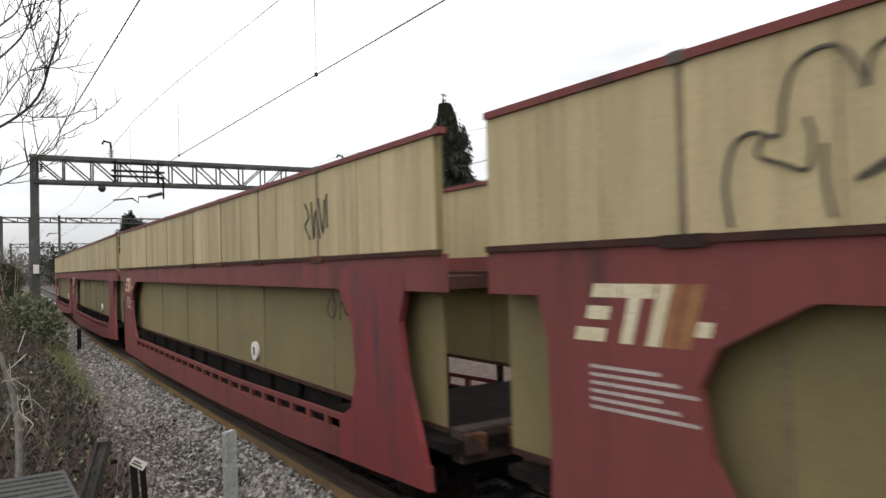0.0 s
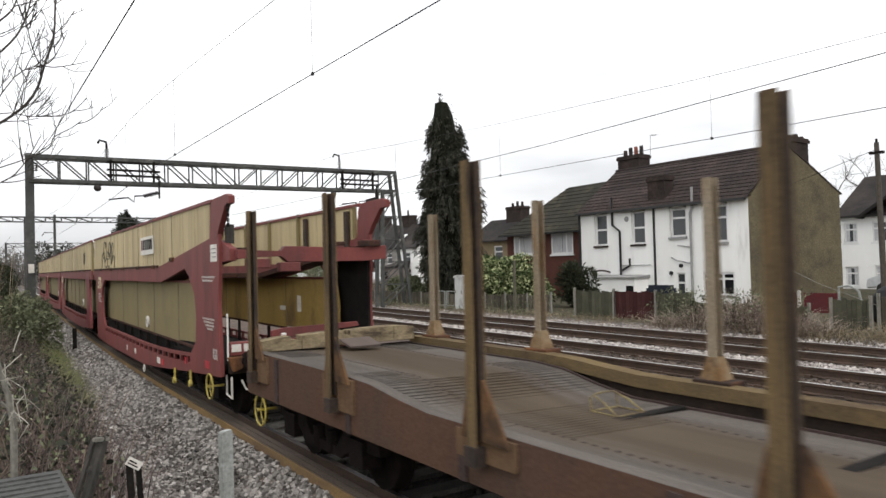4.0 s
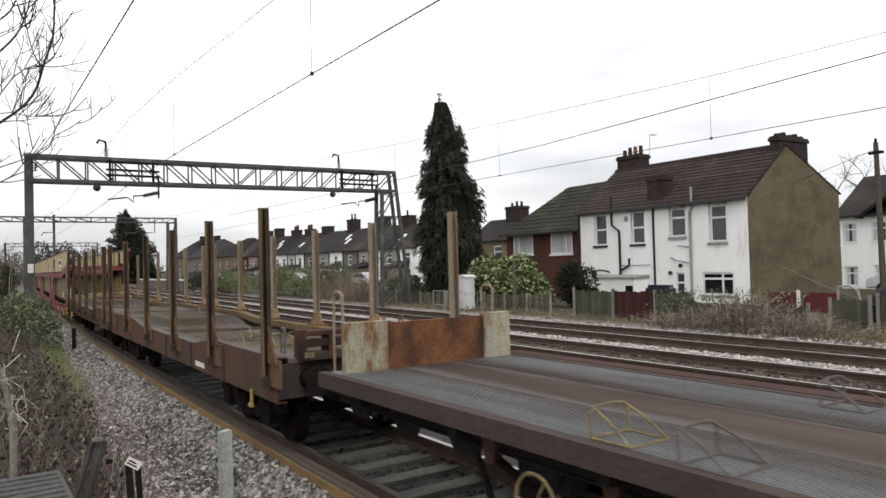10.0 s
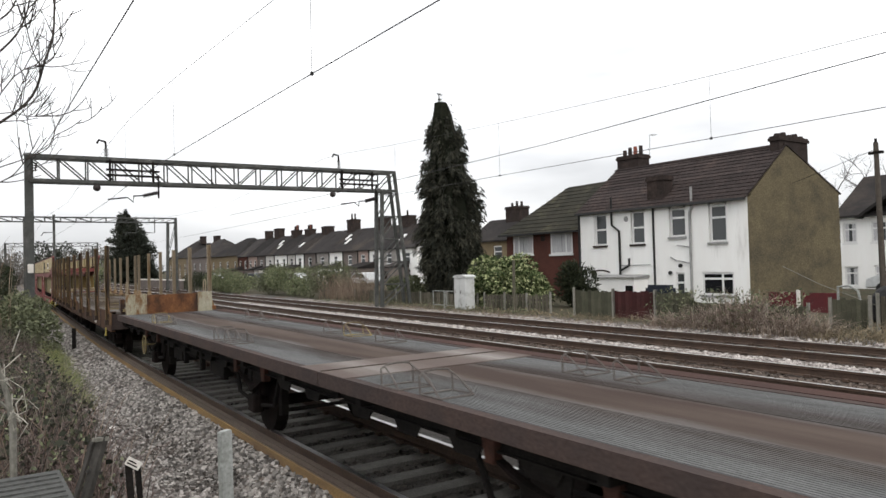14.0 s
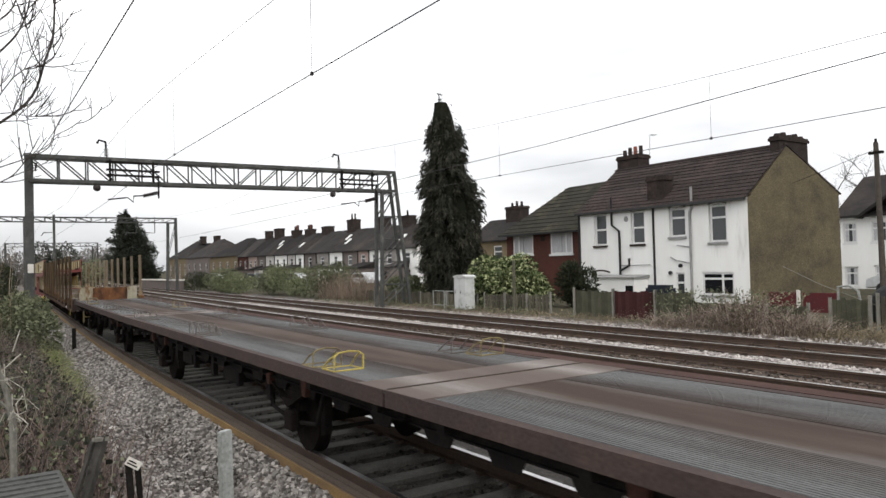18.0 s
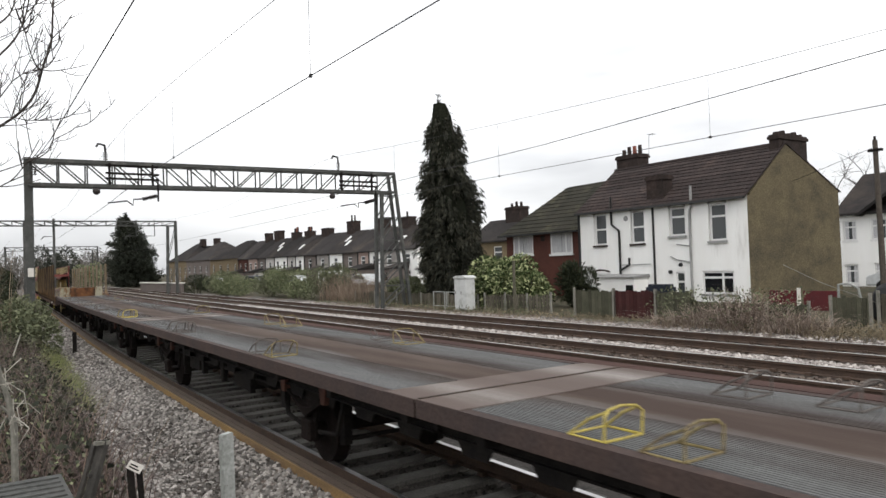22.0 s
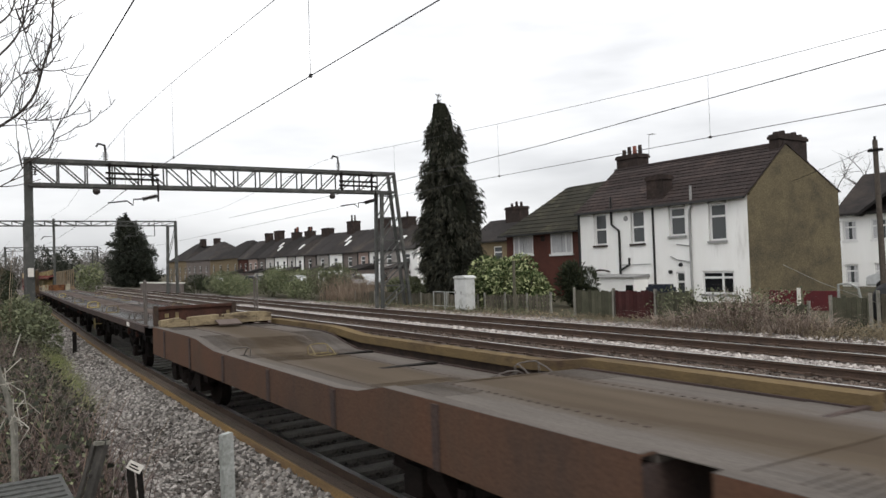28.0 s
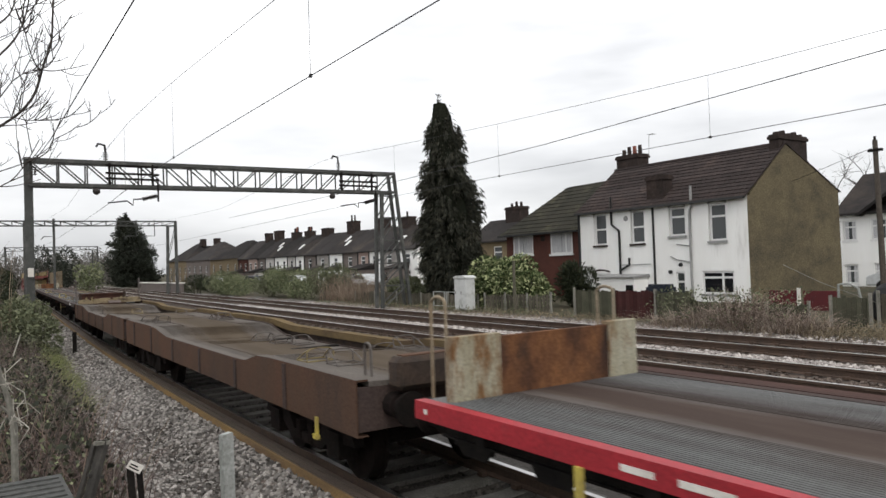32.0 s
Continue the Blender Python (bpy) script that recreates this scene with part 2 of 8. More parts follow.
M["rail_spare_foot"] = mat("rail_spare_foot", (0.26, 0.165, 0.065), (0.17, 0.11, 0.06), scale=3, rough=0.85, stretch=(1, 0.3, 1))
# Near sleepers, base colour lowered for the shade under the train.
M["sleeper"] = mat("sleeper", (0.175, 0.168, 0.152), (0.115, 0.110, 0.098), scale=3, rough=0.9, random_tint=0.15)
M["galv"] = mat("galv", (0.30, 0.31, 0.295), (0.24, 0.25, 0.235), third=(0.17, 0.175, 0.16), third_scale=3, scale=6, rough=0.7)
M["portal"] = mat("portal", (0.070, 0.072, 0.068), (0.048, 0.050, 0.047), third=(0.13, 0.128, 0.118), third_scale=1.6, scale=3, rough=0.7)
M["wire"] = mat("wire", (0.03, 0.03, 0.03), rough=0.6, bump=0)
M["porcelain"] = mat("porcelain", (0.035, 0.028, 0.026), rough=0.5, bump=0)
M["render_white"] = mat("render_white", (0.83, 0.83, 0.815), (0.79, 0.785, 0.765), third=(0.50, 0.49, 0.465), third_scale=0.55, scale=0.8, rough=0.9, stretch=(1, 1.6, 0.30), third_cut=(0.60, 0.80), amount=0.12)
M["pebble"] = mat("pebble", (0.146, 0.123, 0.078), (0.122, 0.102, 0.067), third=(0.092, 0.079, 0.056), third_scale=0.6, scale=0.7, fine=16, rough=0.95, amount=0.8, stretch=(1.2, 1, 1.6), third_cut=(0.44, 0.64), spec=0.03)
M["tile"] = mat("tile", (0.050, 0.039, 0.037), (0.036, 0.030, 0.029), third=(0.070, 0.052, 0.047), third_scale=0.6, scale=1.6, fine=9, rough=0.95, random_tint=0.25, amount=0.8, spec=0.08)
M["tile_green"] = mat("tile_green", (0.048, 0.045, 0.036), (0.034, 0.034, 0.028), third=(0.075, 0.070, 0.050), third_scale=0.7, scale=1.2, rough=0.95, random_tint=0.15, amount=0.8, spec=0.06)
M["slate"] = mat("slate", (0.036, 0.033, 0.032), (0.026, 0.024, 0.024), third=(0.055, 0.046, 0.040), third_scale=0.25, scale=0.8, rough=0.95, random_tint=0.3, spec=0.06)
M["brick_red"] = mat("brick_red", (0.105, 0.044, 0.034), (0.082, 0.037, 0.030), third=(0.060, 0.032, 0.027), third_scale=0.8, scale=1.5, fine=14, rough=0.9, amount=0.6, spec=0.1)
M["brick_dark"] = mat("brick_dark", (0.046, 0.036, 0.033), (0.033, 0.027, 0.025), third=(0.068, 0.050, 0.043), third_scale=1.5, scale=2, fine=14, rough=0.95, spec=0.05)
M["brick_yellow"] = mat("brick_yellow", (0.19, 0.145, 0.085), (0.15, 0.115, 0.07), scale=1.5, fine=14, rough=0.9)
M["brick_grey"] = mat("brick_grey", (0.16, 0.135, 0.125), (0.13, 0.11, 0.10), scale=1.0, fine=14, rough=0.9)
M["pot_red"] = mat("pot_red", (0.24, 0.075, 0.05), (0.18, 0.06, 0.042), rough=0.85)
M["pvc"] = mat("pvc", (0.72, 0.72, 0.71), (0.66, 0.66, 0.65), scale=4, rough=0.45, amount=0.1)
M["glass"] = glass_mat("glass", (0.045, 0.05, 0.052))
M["curtain"] = mat("curtain", (0.55, 0.55, 0.55), (0.38, 0.38, 0.40), scale=9, rough=0.9, stretch=(1, 4, 0.2))
M["black_pipe"] = mat("black_pipe", (0.018, 0.018, 0.018), rough=0.5, bump=0)
M["grey_pipe"] = mat("grey_pipe", (0.30, 0.30, 0.295), rough=0.6, bump=0)
M["fence_wood"] = mat("fence_wood", (0.125, 0.112, 0.088), (0.085, 0.078, 0.060), third=(0.06, 0.062, 0.042), third_scale=1.5, scale=3, rough=0.95, stretch=(3, 3, 0.5), random_tint=0.3, spec=0.1)
M["fence_green"] = mat("fence_green", (0.088, 0.086, 0.062), (0.065, 0.066, 0.046), scale=3, rough=0.95, random_tint=0.25, spec=0.1)
M["fence_red"] = mat("fence_red", (0.066, 0.027, 0.026), (0.048, 0.023, 0.022), scale=3, rough=0.95, random_tint=0.25, spec=0.05)
M["concrete"] = mat("concrete", (0.24, 0.23, 0.20), (0.18, 0.175, 0.15), third=(0.12, 0.12, 0.09), third_scale=2, scale=3, rough=0.95)
M["red_sheet"] = mat("red_sheet", (0.095, 0.013, 0.016), (0.070, 0.013, 0.015), rough=0.7)
M["bark"] = mat("bark", (0.060, 0.050, 0.042), (0.085, 0.072, 0.06), scale=8, rough=0.95)
M["twig"] = mat("twig", (0.060, 0.052, 0.046), (0.040, 0.034, 0.03), scale=8, rough=0.95, bump=0)
M["dead_stem"] = island_mat("dead_stem", (0.13, 0.09, 0.07), (0.52, 0.43, 0.32), (0.24, 0.17, 0.13))
M["leaf_dark"] = island_mat("leaf_dark", (0.020, 0.028, 0.016), (0.055, 0.060, 0.032), (0.032, 0.040, 0.020))
M["leaf_conifer"] = island_mat("leaf_conifer", (0.020, 0.024, 0.018), (0.085, 0.080, 0.058), (0.042, 0.044, 0.032))
# Near-black of the conifers' core: crown shade put into colour.
M["crown_shade"] = mat("crown_shade", (0.013, 0.015, 0.011), (0.020, 0.021, 0.015), scale=2.0, fine=8, rough=1.0, spec=0.0)
M["leaf_bush"] = island_mat("leaf_bush", (0.022, 0.036, 0.014), (0.60, 0.63, 0.34), (0.10, 0.140, 0.050))
M["leaf_ivy"] = island_mat("leaf_ivy", (0.022, 0.026, 0.018), (0.085, 0.085, 0.055), (0.042, 0.045, 0.030))
M["leaf_verge"] = island_mat("leaf_verge", (0.095, 0.115, 0.058), (0.31, 0.33, 0.19), (0.18, 0.205, 0.11))
M["leaf_hedge"] = island_mat("leaf_hedge", (0.062, 0.074, 0.042), (0.24, 0.25, 0.15), (0.135, 0.150, 0.085))
M["grass_light"] = island_mat("grass_light", (0.13, 0.15, 0.055), (0.40, 0.42, 0.19), (0.23, 0.26, 0.10))
M["grass_dry"] = island_mat("grass_dry", (0.16, 0.125, 0.085), (0.36, 0.30, 0.20), (0.24, 0.19, 0.125))
M["bank_stem"] = island_mat("bank_stem", (0.035, 0.031, 0.027), (0.33, 0.29, 0.235), (0.075, 0.062, 0.052))
M["bank_red"] = island_mat("bank_red", (0.055, 0.040, 0.036), (0.26, 0.19, 0.165), (0.12, 0.085, 0.074))
M["stone"] = island_mat("stone", (0.080, 0.073, 0.068), (0.56, 0.525, 0.49), (0.255, 0.238, 0.222))
M["stone_pale"] = island_mat("stone_pale", (0.26, 0.235, 0.22), (0.72, 0.66, 0.62), (0.46, 0.42, 0.395))
M["lid_grey"] = mat("lid_grey", (0.085, 0.086, 0.082), (0.066, 0.067, 0.064), scale=3, rough=0.85, spec=0.1)
M["black_cloth"] = mat("black_cloth", (0.012, 0.012, 0.013), rough=0.8)
M["cabinet"] = mat("cabinet", (0.52, 0.53, 0.52), (0.46, 0.47, 0.46), third=(0.32, 0.32, 0.30), third_scale=1.5, scale=3, rough=0.6, amount=0.2)
M["ground"] = mat("ground", (0.078, 0.068, 0.048), (0.050, 0.052, 0.034), third=(0.115, 0.094, 0.066), third_scale=1.2, scale=1.8, fine=9, rough=0.95, amount=0.9, bump=0.5, spec=0.05)
M["car_dark"] = mat("car_dark", (0.02, 0.025, 0.035), rough=0.25, bump=0, amount=0.05)
M["post_foot"] = mat("post_foot", (0.23, 0.175, 0.115), (0.16, 0.095, 0.045), third=(0.085, 0.048, 0.026), third_scale=3.0, scale=5, rough=0.85, spec=0.1, third_cut=(0.50, 0.66))
M["gusset"] = mat("gusset", (0.150, 0.082, 0.040), (0.080, 0.050, 0.032), third=(0.034, 0.026, 0.022), third_scale=2.5, scale=4, rough=0.9, spec=0.08, third_cut=(0.46, 0.62))
M["post_tan"] = mat("post_tan", (0.27, 0.225, 0.165), (0.21, 0.165, 0.11), third=(0.20, 0.115, 0.05), third_scale=1.4, scale=3, rough=0.8, stretch=(2, 2, 0.5), third_cut=(0.54, 0.70))
M["rust_tan"] = mat("rust_tan", (0.150, 0.108, 0.055), (0.100, 0.074, 0.044), third=(0.065, 0.044, 0.032), third_scale=1.2, scale=2.5, rough=0.9, stretch=(1, 0.5, 1), spec=0.05)
M["grime"] = mat("grime", (0.030, 0.023, 0.019), (0.055, 0.036, 0.026), scale=5, rough=0.9)
M["bulk_rust"] = mat("bulk_rust", (0.165, 0.075, 0.034), (0.075, 0.036, 0.022), third=(0.036, 0.024, 0.020), third_scale=1.1, scale=2.6, rough=0.85, stretch=(1, 1, 0.55), spec=0.1, bump=0.05, third_cut=(0.46, 0.60), cut=(0.40, 0.62))
M["bulk_pale"] = mat("bulk_pale", (0.35, 0.335, 0.265), (0.25, 0.225, 0.155), third=(0.15, 0.080, 0.036), third_scale=1.7, scale=3, rough=0.8, stretch=(1.6, 1, 0.6), third_cut=(0.47, 0.60), bump=0.04, spec=0.1)
M["old_wood"] = mat("old_wood", (0.21, 0.20, 0.175), (0.13, 0.125, 0.105), scale=8, rough=0.95, stretch=(3, 3, 0.4))
M["dark_wood"] = mat("dark_wood", (0.030, 0.028, 0.025), (0.055, 0.050, 0.044), scale=8, rough=0.9, stretch=(3, 3, 0.4))
M["render_grey"] = mat("render_grey", (0.30, 0.28, 0.265), (0.25, 0.235, 0.22), third=(0.18, 0.165, 0.155), third_scale=0.5, scale=0.9, rough=0.95, amount=0.2)
M["render_pale"] = mat("render_pale", (0.52, 0.50, 0.475), (0.44, 0.42, 0.40), third=(0.26, 0.245, 0.23), third_scale=0.5, scale=0.9, rough=0.95, amount=0.2)
M["render_pink"] = mat("render_pink", (0.36, 0.27, 0.235), (0.30, 0.225, 0.20), third=(0.20, 0.155, 0.14), third_scale=0.5, scale=0.9, rough=0.95, amount=0.2)
M["bramble_grey"] = island_mat("bramble_grey", (0.12, 0.088, 0.072), (0.60, 0.51, 0.42), (0.30, 0.23, 0.19))
M["seam"] = mat("seam", (0.20, 0.165, 0.105), (0.11, 0.088, 0.060), scale=6, rough=0.8, stretch=(1, 1, 0.3))
M["glass_dark"] = glass_mat("glass_dark", (0.012, 0.013, 0.015))
M["rail_red"] = mat("rail_red", (0.078, 0.046, 0.039), (0.056, 0.035, 0.031), third=(0.125, 0.085, 0.07), third_scale=0.8, scale=1.5, rough=0.9, stretch=(1, 0.35, 1), spec=0.05, third_cut=(0.54, 0.74))
# Distant wood and leaf colours, paler with haze mixed in.
M["wood_haze"] = island_mat("wood_haze", (0.13, 0.12, 0.108), (0.25, 0.235, 0.215), (0.18, 0.168, 0.152))
M["leaf_haze"] = island_mat("leaf_haze", (0.030, 0.036, 0.028), (0.075, 0.082, 0.062), (0.046, 0.054, 0.040))
M["stone_brown"] = island_mat("stone_brown", (0.055, 0.042, 0.036), (0.24, 0.195, 0.165), (0.125, 0.098, 0.082))
M["sleeper_brown"] = mat("sleeper_brown", (0.105, 0.088, 0.075), (0.075, 0.063, 0.054), scale=3, rough=0.95, random_tint=0.2, spec=0.1)
M["red_mark"] = mat("red_mark", (0.42, 0.02, 0.03), (0.34, 0.02, 0.03), scale=5, rough=0.5)
M["stem_pale"] = mat("stem_pale", (0.40, 0.38, 0.33), (0.24, 0.225, 0.19), scale=12, rough=0.95, bump=0)
M["car_white"] = mat("car_white", (0.55, 0.57, 0.58), rough=0.3, bump=0, amount=0.05)


def ballast_mat():
    m = bpy.data.materials.new("ballast")
    m.use_nodes = True
    n, l = m.node_tree.nodes, m.node_tree.links
    b = n["Principled BSDF"]
    b.inputs["Roughness"].default_value, b.inputs["Specular IOR Level"].default_value = 0.9, 0.15
    co = n.new("ShaderNodeTexCoord")
    v = n.new("ShaderNodeTexVoronoi")
    v.inputs["Scale"].default_value = 17.0
    l.new(co.outputs["Object"], v.inputs["Vector"])
    r = n.new("ShaderNodeValToRGB")
    r.color_ramp.elements[0].color, r.color_ramp.elements[1].color = (0.12, 0.11, 0.10, 1), (0.46, 0.43, 0.40, 1)
    sp_ = n.new("ShaderNodeSeparateColor")
    l.new(v.outputs["Color"], sp_.inputs[0])
    l.new(sp_.outputs[0], r.inputs[0])
    # Darkens outwards from each cell's middle: shade between stones painted in.
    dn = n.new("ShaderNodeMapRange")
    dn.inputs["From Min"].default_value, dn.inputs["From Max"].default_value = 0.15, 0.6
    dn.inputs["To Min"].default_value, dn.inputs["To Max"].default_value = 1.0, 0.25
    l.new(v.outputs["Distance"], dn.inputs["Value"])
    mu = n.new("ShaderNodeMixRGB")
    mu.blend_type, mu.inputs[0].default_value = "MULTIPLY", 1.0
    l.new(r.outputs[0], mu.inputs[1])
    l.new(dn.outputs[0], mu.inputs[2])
    big = n.new("ShaderNodeTexNoise")
    big.inputs["Scale"].default_value, big.inputs["Detail"].default_value = 0.5, 4.0
    l.new(co.outputs["Object"], big.inputs["Vector"])
    mr = n.new("ShaderNodeMapRange")
    mr.inputs["From Min"].default_value, mr.inputs["From Max"].default_value = 0.45, 0.7
    l.new(big.outputs["Fac"], mr.inputs["Value"])
    mx = n.new("ShaderNodeMixRGB")
    mx.inputs[2].default_value = (0.115, 0.080, 0.062, 1)
    l.new(mr.outputs[0], mx.inputs[0])
    l.new(mu.outputs[0], mx.inputs[1])
    l.new(mx.outputs[0], b.inputs["Base Color"])
    bp = n.new("ShaderNodeBump")
    bp.inputs["Strength"].default_value, bp.inputs["Distance"].default_value = 0.8, 0.03
    bp.invert = True
    l.new(v.outputs["Distance"], bp.inputs["Height"])
    l.new(bp.outputs[0], b.inputs["Normal"])
    return m


M["ballast"] = ballast_mat()
# Ground between the near rails: dirt plus the train's shade in one colour.
M["ballast_dark"] = mat("ballast_dark", (0.045, 0.040, 0.036), (0.072, 0.064, 0.056), third=(0.10, 0.088, 0.078), third_scale=7, scale=3, fine=25, rough=0.95, amount=0.9, bump=0.6)
M["stone_dark"] = island_mat("stone_dark", (0.03, 0.028, 0.025), (0.15, 0.135, 0.12), (0.07, 0.062, 0.055))
M["ballast_brown"] = mat("ballast_brown", (0.085, 0.060, 0.048), (0.115, 0.085, 0.068), third=(0.16, 0.13, 0.11), third_scale=6, scale=2, fine=22, rough=0.95, amount=0.9, bump=0.6)


# ---- mesh helpers ----
def box(bm, x0, x1, y0, y1, z0, z1, m=None):
    vs = [bm.verts.new((x, y, z)) for x in (x0, x1) for y in (y0, y1) for z in (z0, z1)]
    for f in ((0, 1, 3, 2), (4, 6, 7, 5), (0, 4, 5, 1), (2, 3, 7, 6), (0, 2, 6, 4), (1, 5, 7, 3)):
        bm.faces.new([vs[i] for i in f])
    if m is not None:
        bmesh.ops.transform(bm, matrix=m, verts=vs)
    return vs


def beam(bm, p, q, w, d=None, up=(0, 0, 1)):
    """A square bar from p to q, w wide and d deep."""
    p, q = Vector(p), Vector(q)
    a = (q - p).normalized()
    s = a.cross(Vector(up))
    s = s.normalized() if s.length > 1e-4 else Vector((1, 0, 0))
    u = s.cross(a)
    d = w if d is None else d
    vs = [bm.verts.new(e + s * (i * w / 2) + u * (j * d / 2)) for e in (p, q) for i, j in ((-1, -1), (1, -1), (1, 1), (-1, 1))]
    for f in ((3, 2, 1, 0), (4, 5, 6, 7), (0, 1, 5, 4), (1, 2, 6, 5), (2, 3, 7, 6), (3, 0, 4, 7)):
        bm.faces.new([vs[i] for i in f])
    return vs


def tube(bm, p, q, r, n=8, r2=None):
    p, q = Vector(p), Vector(q)
    a = (q - p).normalized()
    s = a.orthogonal().normalized()
    u = a.cross(s)
    r2 = r if r2 is None else r2
    rings = [[bm.verts.new(e + (s * math.cos(2 * math.pi * i / n) + u * math.sin(2 * math.pi * i / n)) * rr) for i in range(n)] for e, rr in ((p, r), (q, r2))]
    for i in range(n):
        j = (i + 1) % n
        bm.faces.new((rings[0][i], rings[0][j], rings[1][j], rings[1][i]))
    bm.faces.new(rings[0][::-1])
    bm.faces.new(rings[1])


def pipe(bm, pts, r, n=6):
    """One closed round tube along a line of points."""
    pts = [Vector(p) for p in pts]
    radii = r if isinstance(r, list) else [r] * len(pts)
    rings, side = [], None
    for i, p in enumerate(pts):
        r = radii[i]
        a, b = pts[max(i - 1, 0)], pts[min(i + 1, len(pts) - 1)]
        d = (b - a).normalized() if (b - a).length > 1e-6 else Vector((0, 0, 1))
        if side is None:
            side = d.orthogonal().normalized()
        side = (side - d * side.dot(d))
        side = side.normalized() if side.length > 1e-5 else d.orthogonal().normalized()
        up = d.cross(side)
        rings.append([bm.verts.new(p + side * (r * math.cos(k * math.tau / n)) + up * (r * math.sin(k * math.tau / n))) for k in range(n)])
    for a, b in zip(rings, rings[1:]):
        for k in range(n):
            bm.faces.new((a[k], a[(k + 1) % n], b[(k + 1) % n], b[k]))
    bm.faces.new(rings[0][::-1])
    bm.faces.new(rings[-1])


def prism(bm, pts, axis, a, b):
    """A flat outline pushed from a to b along axis 0, 1 or 2; the outline gives the two other coordinates in order."""
    def at(p, c):
        v = list(p)
        v.insert(axis, c)
        return v
    lo = [bm.verts.new(at(p, a)) for p in pts]
    hi = [bm.verts.new(at(p, b)) for p in pts]
    n = len(pts)
    for i in range(n):
        j = (i + 1) % n
        bm.faces.new((lo[i], lo[j], hi[j], hi[i]))
    bm.faces.new(lo[::-1])
    bm.faces.new(hi)


def finish(bm, bevel=0.0):
    if bevel:
        bmesh.ops.bevel(bm, geom=list(bm.edges), offset=bevel, segments=1, affect="EDGES", clamp_overlap=True)
    bmesh.ops.recalc_face_normals(bm, faces=bm.faces)
    me = bpy.data.meshes.new("mesh")
    bm.to_mesh(me)
    bm.free()
    return me


def part(name, bm, material, parent=None, label="", bevel=0.0, kind=""):
    me = finish(bm, bevel)
    me.materials.append(M[material])
    ob = new(name, me)
    ob.parent = parent
    return tagged(ob, label, kind=kind)


def empty(name, m=None, **tags):
    ob = new(name)
    ob.empty_display_size = 0.2
    if m is not None:
        ob.matrix_basis = m
    return tagged(ob, **tags)


def BM():
    return bmesh.new()


def one(name, fn, material, parent=None, label="", bevel=0.0, kind=""):
    bm = BM()
    fn(bm)
    return part(name, bm, material, parent, label, bevel, kind)


def raw(name, verts, faces, material, parent=None, label="", kind="", smooth=False):
    me = bpy.data.meshes.new("mesh")
    me.from_pydata([tuple(v) for v in verts], [], [tuple(f) for f in faces])
    me.materials.append(M[material])
    if smooth:
        me.polygons.foreach_set("use_smooth", [True] * len(me.polygons))
    ob = new(name, me)
    ob.parent = parent
    return tagged(ob, label, kind=kind)


# ---- the line of the tracks ----
NEAR_AXIS, RAIL = 4.35, 0.755
FAR_AXES, FAR_Z = (11.43, 14.81), 0.367


def bend(y, k=0.00125, start=-5.9, stop=36.0):
    """How far the tracks swing to the right at y."""
    s = max(y - start, 0.0)
    e = stop - start
    return k * s * s / 2 if s < e else k * e * e / 2 + k * e * (s - e)


def heading(y, k=0.00125, start=-5.9, stop=36.0):
    return k * min(max(y - start, 0.0), stop - start)


YS = [-40, -20, -10] + [i * 1.5 for i in range(-4, 40)] + [60 + 8 * i for i in range(0, 23)]


def swept(name, outline, axis_x, z, material, parent=None, label="", kind="", ys=YS):
    """An outline in x and z drawn along the bent line."""
    vs, fs, n = [], [], len(outline)
    for y in ys:
        vs += [(axis_x + bend(y) + ox, y, z + oz) for ox, oz in outline]
    for i in range(len(ys) - 1):
        for j in range(n):
            k = (j + 1) % n
            fs.append((i * n + j, i * n + k, (i + 1) * n + k, (i + 1) * n + j))
    return raw(name, vs, fs, material, parent, label, kind)


# ---- ground ----
PROFILE = [(-400, 0.9), (-40, 0.9), (-6, 0.85), (-1.5, 0.8), (0.2, 0.55), (1.1, 0.18), (1.9, -0.18), (2.4, -0.34), (2.8, -0.20), (3.1, -0.165), (3.34, -0.165), (3.62, -0.25), (5.08, -0.25), (5.4, -0.19), (5.9, -0.24), (7.4, -0.15),
           (8.6, 0.02), (9.7, 0.14), (10.2, 0.17), (12.6, 0.17), (12.9, 0.20), (13.3, 0.21), (13.7, 0.17), (16.0, 0.17), (16.4, 0.19), (17.2, 0.08), (18.5, 0.18), (21, 0.25), (30, 0.3), (60, 0.3), (400, 0.3), (2500, 0.3)]


def ground_z(x, y):
    px_ = x - bend(y)
    for (a, za), (b, zb) in zip(PROFILE, PROFILE[1:]):
        if a <= px_ <= b:
            return za + (zb - za) * (px_ - a) / (b - a)
    return 0.3


def build_ground():
    ys = [-600, -150, -60, -30] + [i * 1.0 for i in range(-20, 60)] + [60 + i * 8 for i in range(0, 18)] + [220, 300, 500, 900, 2500]
    vs, fs = [], []
    n = len(PROFILE)
    for y in ys:
        for px_, pz in PROFILE:
            wob = 0.05 * noise.noise((px_ * 0.9, y * 0.35, 0)) if (abs(px_) < 3 or 17 < px_ < 60) else 0.0
            vs.append((px_ + bend(min(y, 220)), y, pz + wob))
    for i in range(len(ys) - 1):
        for j in range(n - 1):
            fs.append((i * n + j, i * n + j + 1, (i + 1) * n + j + 1, (i + 1) * n + j))
    g = raw("ground", vs, fs, "ground", kind="structure")
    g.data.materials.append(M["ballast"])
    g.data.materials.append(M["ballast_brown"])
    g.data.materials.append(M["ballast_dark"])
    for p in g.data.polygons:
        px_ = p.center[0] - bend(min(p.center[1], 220))
